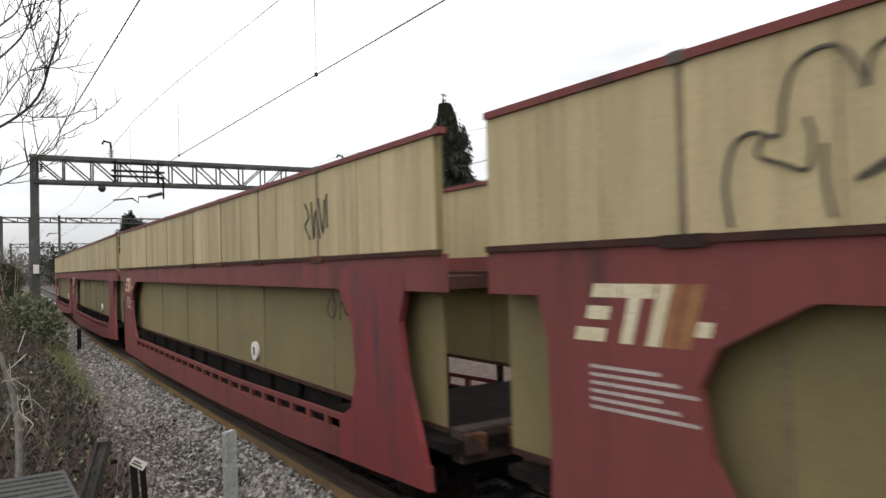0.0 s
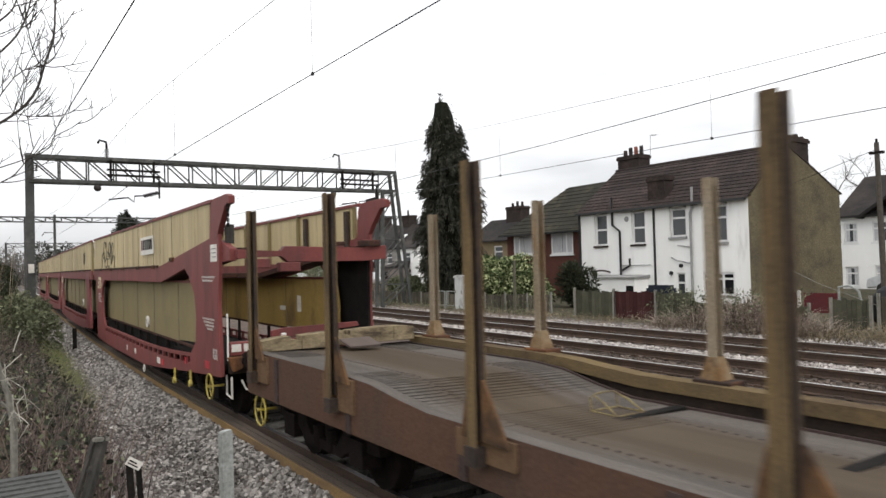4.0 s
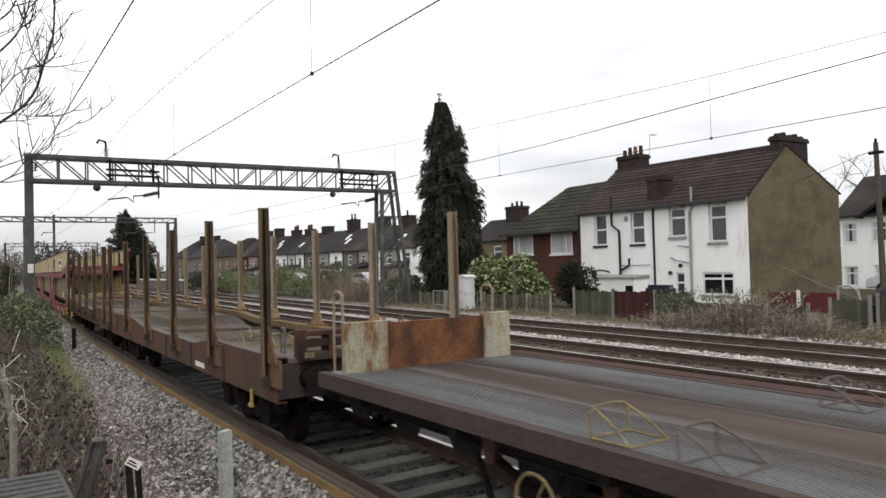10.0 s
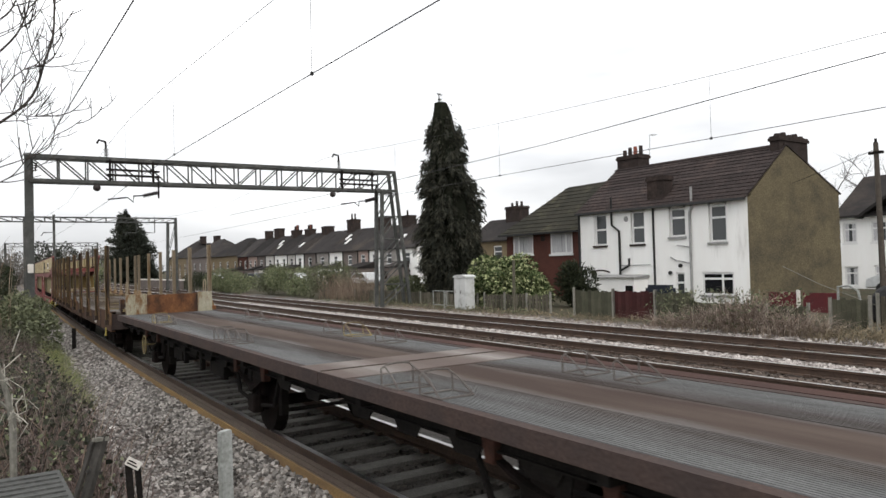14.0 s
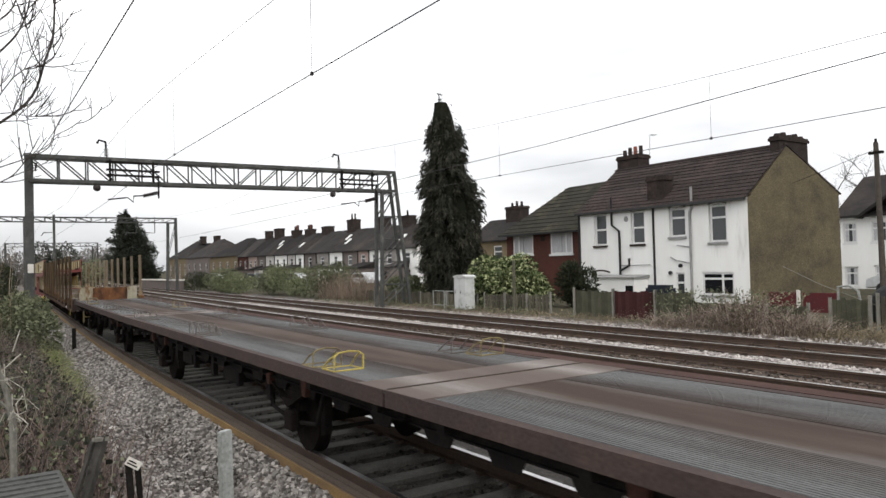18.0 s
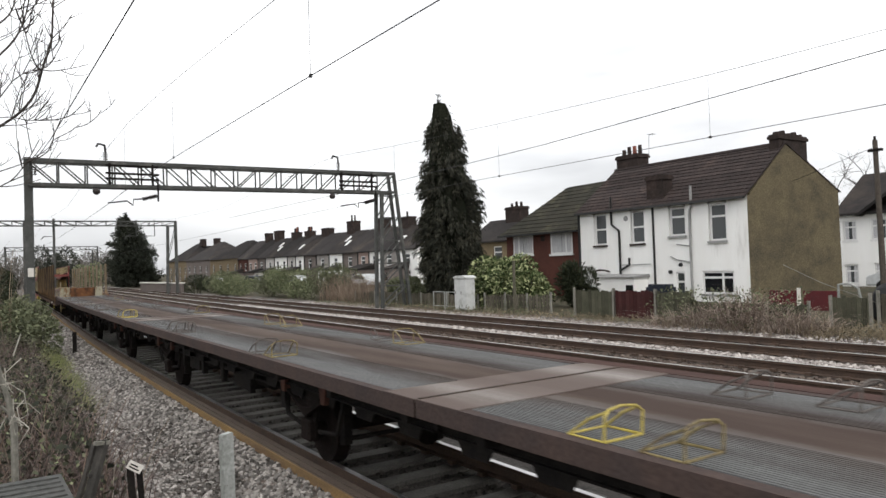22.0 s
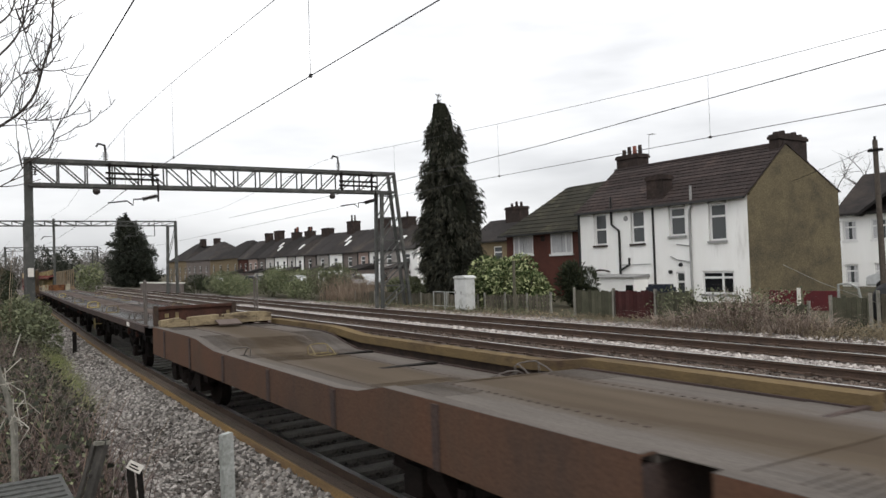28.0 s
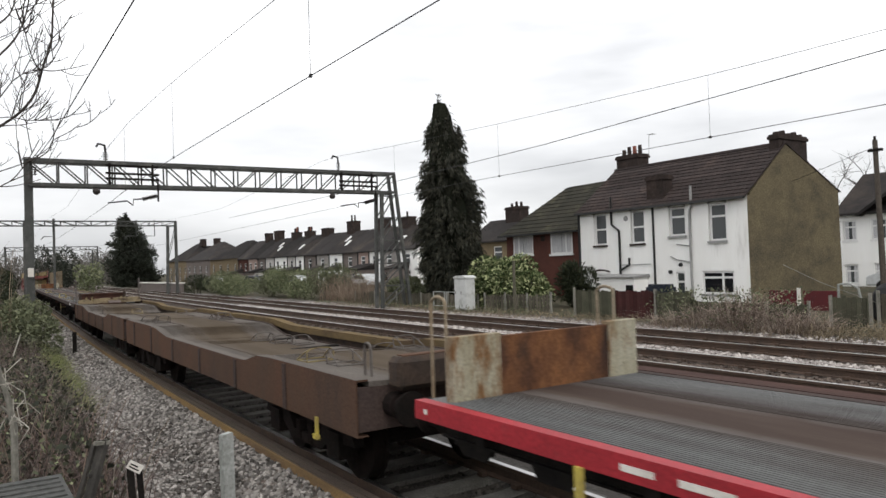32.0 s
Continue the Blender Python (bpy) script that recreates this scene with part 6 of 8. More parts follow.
    tube(bm, (x - 0.40, y - 0.3, zb - 0.2), (x - 0.2, y - 0.3, zb + 0.02), 0.025, 6)
    part("line_weight", bm, "porcelain", parent)


def portal(y, xl, xr, zb, zt, tilt, label, fine=True, ground=-0.3, gr=0.15):
    p = empty("overhead_line_portal", label=label, category="gantry")
    bm = BM()
    truss_boom(bm, xl, xr, y, 0.0, tilt, zb, zt, 1.02 if fine else 1.3, r=1.0 if fine else 0.6)
    part("lattice_boom", bm, "portal", p, "grey lattice boom")
    bm = BM()
    prism(bm, [(xl - 0.15, y - 0.13), (xl + 0.15, y - 0.13), (xl + 0.15, y - 0.10), (xl + 0.015, y - 0.10), (xl + 0.015, y + 0.10), (xl + 0.15, y + 0.10), (xl + 0.15, y + 0.13), (xl - 0.15, y + 0.13), (xl - 0.15, y + 0.10), (xl - 0.015, y + 0.10), (xl - 0.015, y - 0.10), (xl - 0.15, y - 0.10)], 2, ground, zt + 0.05)
    tube(bm, (xl - 0.02, y, zt + 0.05), (xl - 0.02, y, zt + 0.14), 0.2, 10, 0.12)
    part("mast", bm, "portal", p, "weathered steel mast")
    bm = BM()
    zt2 = zt + tilt
    foot = 0.75 if fine else 0.02
    legs = [((xr - 0.95, y + e, gr), (xr - 0.80, y + e, zb + tilt)) if k == 0 else ((xr + foot, y + e, gr), (xr - 0.05, y + e, zt2)) for e in (-0.3, 0.3) for k in (0, 1)]
    for k, (a, b) in enumerate(legs):
        beam(bm, a, b, (0.17 if k % 2 == 0 else 0.13) * (1 if fine else 0.6), 0.15, up=(1, 0, 0))
    for e in (-0.3, 0.3):
        n = 5 if fine else 2
        for i in range(n):
            t0, t1 = i / n, (i + 1) / n
            za, zc = gr + (zb - gr) * t0, gr + (zb - gr) * t1
            xa_l, xc_l = xr - 0.95 + 0.15 * t0, xr - 0.95 + 0.15 * t1
            xa_r, xc_r = xr + foot - (foot + 0.03) * t0, xr + foot - (foot + 0.03) * t1
            beam(bm, (xa_l, y + e, za), (xc_r, y + e, zc), 0.05, 0.05, up=(0, 1, 0))
            beam(bm, (xc_l, y + e, zc), (xc_r, y + e, zc), 0.05, 0.05)
    part("lattice_mast", bm, "portal", p, "tapered lattice mast")
    if fine:
        bm = BM()
        box(bm, xl - 0.10, xl + 0.10, y - 0.28, y - 0.22, 2.4, 2.75)
        part("mast_plate", bm, "white_paint", p, "small white plate, not legible")
        insulator(p, (xl + 0.22, y - 0.2, zt - 0.25), (xl + 0.22, y - 0.2, zt - 0.60), 4, 0.08)
    return p


p1 = portal(32.6, 2.44, 19.10, 6.05, 7.02, 0.15, "grey steel lattice portal carrying the overhead wires")
wire_set(p1, 5.30, 32.6, 6.08, 7.08)
wire_set(p1, 15.95, 32.6, 6.15, 7.18)
p2 = portal(76, 3.0, 18.75, 7.20, 7.64, 0.05, "distant grey lattice portal over the tracks", False)
for xx in (7.7, 14.9, 16.6):
    bm = BM()
    pipe(bm, [(xx, 75.7, 7.8), (xx, 75.7, 6.2), (xx - 0.9, 75.7, 6.2), (xx - 1.1, 75.7, 5.9)], 0.05, 5)
    part("wire_arm", bm, "portal", p2)
bm = BM()
beam(bm, (7.68, 76, 0), (7.68, 76, 7.9), 0.2, 0.2, up=(1, 0, 0))
part("mast", bm, "portal", p2)
bm = BM()
beam(bm, (5.25, 76, 0), (5.25, 76, 7.6), 0.16, 0.16, up=(1, 0, 0))
part("mast", bm, "portal", p2)
p3 = portal(130, 6.4, 19.5, 6.7, 7.25, 0.05, "far-off grey lattice portal over the tracks", False)


def wire(name, pts, r, label, parent=None):
    bm = BM()
    pipe(bm, pts, r, 5)
    ob = part(name, bm, "wire", parent, label)
    return ob


def line(name, label, path, r=0.008, droppers=()):
    """A catenary with its contact wire and droppers over one track. path: y, x, catenary z, contact z."""
    root = empty(name, label=label, category="overhead wire")
    ty = [p[0] for p in path]
    def at(y, i):
        return float(np.interp(y, ty, [p[i] for p in path]))
    ys = np.linspace(ty[0], ty[-1], 90)
    wire("catenary", [(at(y, 1), y, at(y, 2)) for y in ys], r * 0.75, "", root)
    wire("contact_wire", [(at(y, 1), y, at(y, 3)) for y in ys], r, "", root)
    for y in droppers:
        x, a, b = at(y, 1), at(y, 2), at(y, 3)
        wire("dropper", [(x, y, a), (x, y, b)], r * 0.5, "", root)
        bm = BM()
        box(bm, x - 0.02, x + 0.02, y - 0.03, y + 0.03, b - 0.025, b + 0.03)
        part("wire_clip", bm, "wire", root)
    return root


line("overhead_wire", "thin catenary and contact wire over the near track",
     [(-32, 4.9, 7.62, 5.62), (-10, 4.9, 7.14, 5.60), (0, 4.9, 7.06, 5.57), (6, 4.9, 7.12, 5.55), (12.5, 4.9, 7.28, 5.52), (20, 4.9, 7.50, 5.46), (26, 5.0, 7.60, 5.40), (32.6, 5.35, 7.72, 5.36), (54, 6.3, 7.1, 5.4), (76, 7.0, 7.7, 5.4), (130, 9.5, 7.4, 5.4)], 0.009, (2.5, 10.89, 19.9, 27.5))
line("overhead_wire", "thin catenary and contact wire over the far track",
     [(-32, 15.3, 7.75, 5.2), (-10, 15.3, 6.95, 5.2), (4, 15.3, 6.66, 5.2), (10.7, 15.3, 6.74, 5.22), (18.95, 15.35, 7.06, 5.28), (26, 15.4, 7.42, 5.3), (32.6, 15.5, 7.85, 5.3), (54, 16.6, 7.1, 5.35), (76, 17.5, 7.7, 5.4), (130, 20, 7.4, 5.4)], 0.0085, (3.0, 10.67, 18.95, 26.0))
fw_ = empty("feeder_wire", label="thick dark feeder wire along the near masts", category="overhead wire")
wire("wire", [(2.28 + 0.02 * i, -4 + 9.2 * i, 6.75 - 0.13 * i) for i in range(4)] + [(2.40, 32.5, 6.6)], 0.013, "", fw_)
fx = empty("feeder_wire", label="dark feeder wire along the far masts", category="overhead wire")
wire("wire", [(17.6, -10, 7.6), (17.9, 6, 7.02), (18.4, 20, 6.72), (18.95, 32.4, 6.72), (19.2, 60, 6.9)], 0.014, "", fx)


# ---- houses ----
def win(parent, x, y0, y1, z0, z1, arch=False, transom=0.3, mullion=0.0, sill="grey_pipe", curtain=True, wide=0.26, pane="glass", proud=0.0):
    """A white window set into a wall that faces -x: y1 > y0."""
    w = empty("window")
    w.parent = parent
    t = 0.09
    bm = BM()
    box(bm, x - 0.01, x + 0.06, y0, y0 + t, z0, z1)
    box(bm, x - 0.01, x + 0.06, y1 - t, y1, z0, z1)
    box(bm, x - 0.01, x + 0.06, y0 + t, y1 - t, z0, z0 + t)
    box(bm, x - 0.01, x + 0.06, y0 + t, y1 - t, z1 - t, z1)
    if transom:
        zz = z1 - (z1 - z0) * transom
        box(bm, x - 0.01, x + 0.06, y0 + t, y1 - t, zz - t / 2, zz + t / 2)
    if mullion:
        yy = y0 + (y1 - y0) * mullion
        box(bm, x - 0.012, x + 0.058, yy - t / 2, yy + t / 2, z0 + t, z1 - t)
    part("window_frame", bm, "pvc", w, "white plastic window frame")
    bm = BM()
    box(bm, x + 0.02, x + 0.028, y0 + t, y1 - t, z0 + t, z1 - t)
    part("pane", bm, pane, w, "grey reflecting pane")
    if curtain:
        for a, b in ((y0 + t, y0 + t + (y1 - y0) * wide), (y1 - t - (y1 - y0) * wide, y1 - t)):
            bm = BM()
            box(bm, x + 0.010, x + 0.018, a, b, z0 + t, z1 - t)
            part("curtain", bm, "curtain", w, "pale net curtain")
    bm = BM()
    box(bm, x - 0.10 - proud, x + 0.02, y0 - 0.06, y1 + 0.06, z0 - 0.10, z0)
    part("window_sill", bm, sill, w)
    if arch:
        bm = BM()
        n = 8
        pts = [(y0 - 0.04 + (y1 - y0 + 0.08) * i / n, z1 + 0.10 * math.sin(math.pi * i / n)) for i in range(n + 1)]
        prism(bm, pts + [(a, b + 0.09) for a, b in reversed(pts)], 0, x - 0.03 - proud, x + 0.05)
        part("window_arch", bm, sill, w)
    return w


def wall_with_holes(bm, x0, x1, y0, y1, z0, z1, holes):
    """A wall of x thickness with rectangular openings (ya, yb, za, zb) cut through."""
    ys = sorted({y0, y1, *[h[0] for h in holes], *[h[1] for h in holes]})
    zs = sorted({z0, z1, *[h[2] for h in holes], *[h[3] for h in holes]})
    made = {}

    def v(x, i, j):
        if (x, i, j) not in made:
            made[x, i, j] = bm.verts.new((x, ys[i], zs[j]))
        return made[x, i, j]

    def solid(i, j):
        if not (0 <= i < len(ys) - 1 and 0 <= j < len(zs) - 1):
            return False
        ym, zm = (ys[i] + ys[i + 1]) / 2, (zs[j] + zs[j + 1]) / 2
        return not any(h[0] < ym < h[1] and h[2] < zm < h[3] for h in holes)
    for i in range(len(ys) - 1):
        for j in range(len(zs) - 1):
            if not solid(i, j):
                continue
            for x in (x0, x1):
                bm.faces.new((v(x, i, j), v(x, i + 1, j), v(x, i + 1, j + 1), v(x, i, j + 1)))
            for di, dj, (a, b) in ((-1, 0, ((i, j), (i, j + 1))), (1, 0, ((i + 1, j), (i + 1, j + 1))), (0, -1, ((i, j), (i + 1, j))), (0, 1, ((i, j + 1), (i + 1, j + 1)))):
                if not solid(i + di, j + dj):
                    bm.faces.new((v(x0, *a), v(x0, *b), v(x1, *b), v(x1, *a)))


def tiled_slope(parent, x0, z0, x1, z1, y0, y1, courses, material, tiles=0):
    """A roof slope of overlapping courses from the eave (x0, z0) to the ridge (x1, z1)."""
    sl = Vector((x1 - x0, 0, z1 - z0))
    nrm = Vector((-(z1 - z0), 0, x1 - x0)).normalized()
    if nrm.z < 0:
        nrm = -nrm
    for i in range(courses):
        a = Vector((x0, 0, z0)) + sl * (i / courses)
        b = Vector((x0, 0, z0)) + sl * ((i + 1.12) / courses if i < courses - 1 else 1.0)
        lo, hi = a + nrm * 0.065, b + nrm * 0.035
        bm = BM()
        steps = max(1, tiles)
        for k in range(steps):
            ya, yb = y0 + (y1 - y0) * k / steps, y0 + (y1 - y0) * (k + 1) / steps - (0.012 if tiles else 0)
            j = random.uniform(-0.006, 0.006) if tiles else 0
            vs = [bm.verts.new(v) for v in ((lo.x, ya, lo.z + j), (lo.x, yb, lo.z + j), (hi.x, yb, hi.z), (hi.x, ya, hi.z), (a.x, ya, a.z), (a.x, yb, a.z), (b.x, yb, b.z - 0.03), (b.x, ya, b.z - 0.03))]
            for f in ((0, 1, 2, 3), (7, 6, 5, 4), (0, 4, 5, 1), (2, 6, 7, 3), (0, 3, 7, 4), (1, 5, 6, 2)):
                bm.faces.new([vs[q] for q in f])
        part("tile_course", bm, material, parent)


def chimney(parent, x0, x1, y0, y1, z0, z1, pots, material="brick_dark", pot_h=0.45):
    c = empty("chimney")
    c.parent = parent
    bm = BM()
    box(bm, x0, x1, y0, y1, z0, z1 - 0.22)
    part("chimney_stack", bm, material, c, "sooty brick chimney stack")
    bm = BM()
    box(bm, x0 - 0.06, x1 + 0.06, y0 - 0.06, y1 + 0.06, z1 - 0.219, z1 - 0.08)
    part("corbel", bm, material, c)
    bm = BM()
    box(bm, x0 - 0.02, x1 + 0.02, y0 - 0.02, y1 + 0.02, z1 - 0.079, z1)
    part("cap", bm, material, c)
    for i in range(pots):
        yy = y0 + (y1 - y0) * (i + 0.5) / pots
        bm = BM()
        tube(bm, ((x0 + x1) / 2, yy, z1), ((x0 + x1) / 2, yy, z1 + pot_h * random.uniform(0.8, 1.1)), 0.12, 10, 0.10)
        part("chimney_pot", bm, "pot_red" if i == 1 and pots == 4 else "brick_dark", c)
    return c


def white_house(y0, y1, label, first):
    h = empty("house", label=label, category="house", group="houses beyond the railway")
    X0, X1, XR, g = 27.5, 35.0, 30.6, 0.15
    ze, zr = 4.82, 7.22
    if first:
        up = [(25.44, 26.32, 3.04, 4.68), (23.01, 23.87, 3.03, 4.67)]
        low = [(25.35, 26.50, 0.80, 1.62)]
    else:
        up = [(20.66, 21.58, 3.28, 4.63), (18.56, 19.46, 2.96, 4.61)]
        low = [(18.30, 19.89, 0.62, 1.64), (20.80, 21.26, 0.15, 1.64)]
    bm = BM()
    wall_with_holes(bm, X0, X0 + 0.24, y0, y1, g, ze, up + low)
    part("wall", bm, "render_white", h, "white-painted rendered wall with grey stains")
    bm = BM()
    box(bm, X1 - 0.24, X1, y0 + (0 if first else 0.245), y1 - (0.245 if first else 0), g, ze + 0.35)
    part("wall", bm, "render_white", h)
    bm = BM()
    yy = y1 - 0.24 if first else y0
    prism(bm, [(X0 + 0.24, g), (X0 + 0.24, ze + 0.10), (XR, zr - 0.06), (X1 - 0.02, 5.28), (X1 - 0.02, g)], 1, yy, yy + 0.24)
    part("gable_wall", bm, "render_white" if first else "pebble", h, "white gable" if first else "brown pebble-dashed gable wall")
    if not first:
        bm = BM()
        box(bm, X0 - 0.004, X0 + 0.24, y0 - 0.012, y0, g, ze)
        part("gable_edge", bm, "pebble", h)
    r = empty("roof")
    r.parent = h
    tiled_slope(r, X0 - 0.22, ze - 0.10, XR, zr, y0 - (0.03 if not first else 0), y1, 14, "tile", 18)
    tiled_slope(r, X1 + 0.15, ze + 0.32, XR, zr, y0 - (0.03 if not first else 0), y1, 10, "tile")
    bm = BM()
    prism(bm, [(XR - 0.16, zr - 0.02), (XR - 0.1, zr + 0.09), (XR + 0.1, zr + 0.09), (XR + 0.16, zr - 0.02)], 1, y0, y1)
    part("ridge_tiles", bm, "tile", r)
    bm = BM()
    prism(bm, [(X0 - 0.30, ze - 0.14), (X0 - 0.28, ze - 0.03), (X0 - 0.18, ze - 0.03), (X0 - 0.17, ze - 0.14)], 1, y0, y1)
    part("gutter", bm, "black_pipe", r, "black gutter")
    for k, (a, b, c, d) in enumerate(up):
        win(h, X0 + 0.11, a + 0.02, b - 0.02, c, d - 0.02, arch=True, transom=0.5 if first else 0.34, sill="brick_dark" if first else "grey_pipe", curtain=False, proud=0.09)
    if first:
        win(h, X0 + 0.02, 25.35, 26.50, 0.80, 1.62, arch=True, transom=0.35, sill="brick_dark")
        for pts in ([(X0 - 0.08, 25.03, 5.45), (X0 - 0.08, 25.03, 4.05), (X0 - 0.08, 24.55, 3.72), (X0 - 0.08, 24.55, 1.3)], [(X0 - 0.10, 23.95, 2.35), (X0 - 0.10, 23.95, 2.0), (X0 - 0.10, 24.5, 1.75)]):
            bm = BM()
            pipe(bm, pts, 0.055, 8)
            part("soil_pipe", bm, "black_pipe", h, "black soil pipe")
        bm = BM()
        pipe(bm, [(X0 - 0.05, 24.5, 2.0), (X0 - 0.05, 22.7, 2.02)], 0.02, 6)
        part("overflow_pipe", bm, "grey_pipe", h)
        bm = BM()
        box(bm, X0 - 0.07, X0 + 0.01, 27.30, 27.42, g, ze - 0.1)
        box(bm, X0 - 0.07, X0 + 0.01, 22.42, 22.50, g, ze - 0.1)
        part("downpipe", bm, "black_pipe", h, "black downpipe")
        bm = BM()
        tube(bm, (X0 - 0.02, 24.15, 4.30), (X0 + 0.0, 24.15, 4.30), 0.14, 10)
        part("wall_vent", bm, "grey_pipe", h)
        # low lean-to with a door
        e = empty("lean_to")
        e.parent = h
        bm = BM()
        box(bm, X0 - 1.0, X0 - 0.01, 22.9, 25.4, g, 1.40)
        part("wall", bm, "render_white", e)
        bm = BM()
        prism(bm, [(X0 - 1.1, 1.40), (X0 - 1.1, 1.46), (X0 - 0.012, 1.55), (X0 - 0.012, 1.40)], 1, 22.8, 25.6)
        part("roof", bm, "grey_pipe", e)
        # Dark panel on the solid wall stands for the shaded opening.
        bm = BM()
        box(bm, X0 - 1.02, X0 - 0.99, 22.98, 23.42, g, 1.05)
        part("door", bm, "glass_dark", e, "open doorway, its inner darkness a painted panel")
        chimney(h, 30.8, 31.7, 26.05, 27.55, 6.8, 8.05, 4, "brick_dark")
        bm = BM()
        pipe(bm, [(31.2, 25.6, 7.9), (31.2, 25.55, 9.0), (31.2, 25.1, 8.95)], 0.015, 5)
        for k in range(4):
            pipe(bm, [(31.0, 25.5 - 0.1 * k, 8.98), (31.4, 25.5 - 0.1 * k, 8.98)], 0.01, 4)
        part("aerial", bm, "grey_pipe", h)
        chimney(h, 27.75, 28.4, 22.0, 23.0, 4.9, 6.25, 0, "brick_dark")
    else:
        win(h, X0 + 0.06, 18.30, 19.89, 0.62, 1.64, arch=True, transom=0.28, mullion=0.36, curtain=False, sill="grey_pipe", pane="glass_dark")
        d = empty("back_door")
        d.parent = h
        bm = BM()
        box(bm, X0 + 0.05, X0 + 0.10, 20.80, 21.26, g, 1.64)
        part("frame", bm, "pvc", d)
        bm = BM()
        box(bm, X0 + 0.035, X0 + 0.048, 20.87, 21.19, 0.35, 1.12)
        box(bm, X0 + 0.035, X0 + 0.048, 20.87, 21.19, 1.22, 1.56)
        part("pane", bm, "glass", d)
        for pts in ([(X0 - 0.10, 20.25, 5.5), (X0 - 0.10, 20.25, 4.6), (X0 - 0.08, 20.38, 4.35), (X0 - 0.08, 20.38, 0.4)],):
            bm = BM()
            pipe(bm, pts, 0.055, 8)
            part("soil_pipe", bm, "grey_pipe", h, "pale grey soil pipe")
        bm = BM()
        pipe(bm, [(X0 - 0.05, 21.5, 2.35), (X0 - 0.05, 21.2, 2.2), (X0 - 0.05, 20.4, 2.05)], 0.03, 6)
        pipe(bm, [(X0 - 0.05, 21.15, 2.9), (X0 - 0.05, 20.4, 2.78)], 0.025, 6)
        part("waste_pipe", bm, "grey_pipe", h)
        for yy, zz in ((21.55, 1.62), (20.98, 1.95)):
            bm = BM()
            tube(bm, (X0 - 0.10, yy, zz), (X0, yy, zz), 0.09, 8)
            part("wall_lamp", bm, "black_pipe", h)
        chimney(h, 30.15, 32.45, 17.60, 18.05, 6.3, 7.62, 0, "brick_dark")
        for k in range(5):
            bm = BM()
            tube(bm, (30.35 + 0.47 * k, 17.82, 7.62), (30.35 + 0.47 * k, 17.82, 7.74 + 0.08 * (k % 2)), 0.16, 8, 0.12)
            part("chimney_pot", bm, "brick_dark", h)
    return h


white_house(22.40, 27.45, "white-rendered end-terrace house with black pipes and a lean-to", True)
white_house(17.55, 22.40, "white-rendered house with a brown pebble-dashed gable", False)


def brick_house():
    h = empty("house", label="red brick house with a hipped dark tiled roof", category="house", group="houses beyond the railway")
    X0, X1, y0, y1, g, ze = 28.5, 35.0, 28.2, 34.70, 0.2, 4.02
    ws = [(32.23, 34.07, 2.76, 3.93), (28.93, 30.71, 2.71, 3.93)]
    bm = BM()
    wall_with_holes(bm, X0, X0 + 0.25, y0, y1, g, ze, ws)
    part("wall", bm, "brick_red", h, "red brick wall")
    bm = BM()
    box(bm, X0 + 0.25, X1, y1 - 0.25, y1, g, ze)
    part("wall", bm, "brick_red", h)
    for k, (a, b, c, d) in enumerate(ws):
        win(h, X0 + 0.02, a, b, c, d, transom=0, mullion=0.72 if k == 0 else 0.30, sill="pvc", wide=0.44)
    bm = BM()
    e = [(X0 - 0.35, y1 + 0.35, ze - 0.05), (X0 - 0.35, y0, ze - 0.05), (X1, y0, ze - 0.05), (X1, y1 + 0.35, ze - 0.05), (31.8, y1 - 2.2, 6.9), (31.8, y0, 6.95)]
    v = [bm.verts.new(p) for p in e]
    for f in ((1, 0, 4, 5), (0, 3, 4), (3, 2, 5, 4), (0, 1, 2, 3), (1, 5, 2)):
        bm.faces.new([v[i] for i in f])
    r = part("roof", bm, "tile_green", h, "mossy dark tiled hipped roof")
    for i in range(12):
        t = (i + 0.5) / 12
        bm = BM()
        xa, za = X0 - 0.35 + (31.8 - X0 + 0.35) * t, ze - 0.05 + (6.9 - ze + 0.05) * t
        beam(bm, (xa, y0, za + 0.01), (xa, y1 + 0.35 - 2.5 * t, za + 0.01), 0.03, 0.05)
        part("tile_course", bm, "tile_green", r)
    bm = BM()
    beam(bm, (X0 - 0.38, y0, ze - 0.08), (X0 - 0.38, y1 + 0.35, ze - 0.08), 0.12, 0.12)
    part("gutter", bm, "black_pipe", h)
    bm = BM()
    box(bm, X0 - 0.04, X0, 31.2, 31.5, 3.5, 3.8)
    part("alarm_box", bm, "brick_dark", h)
    return h


brick_house()


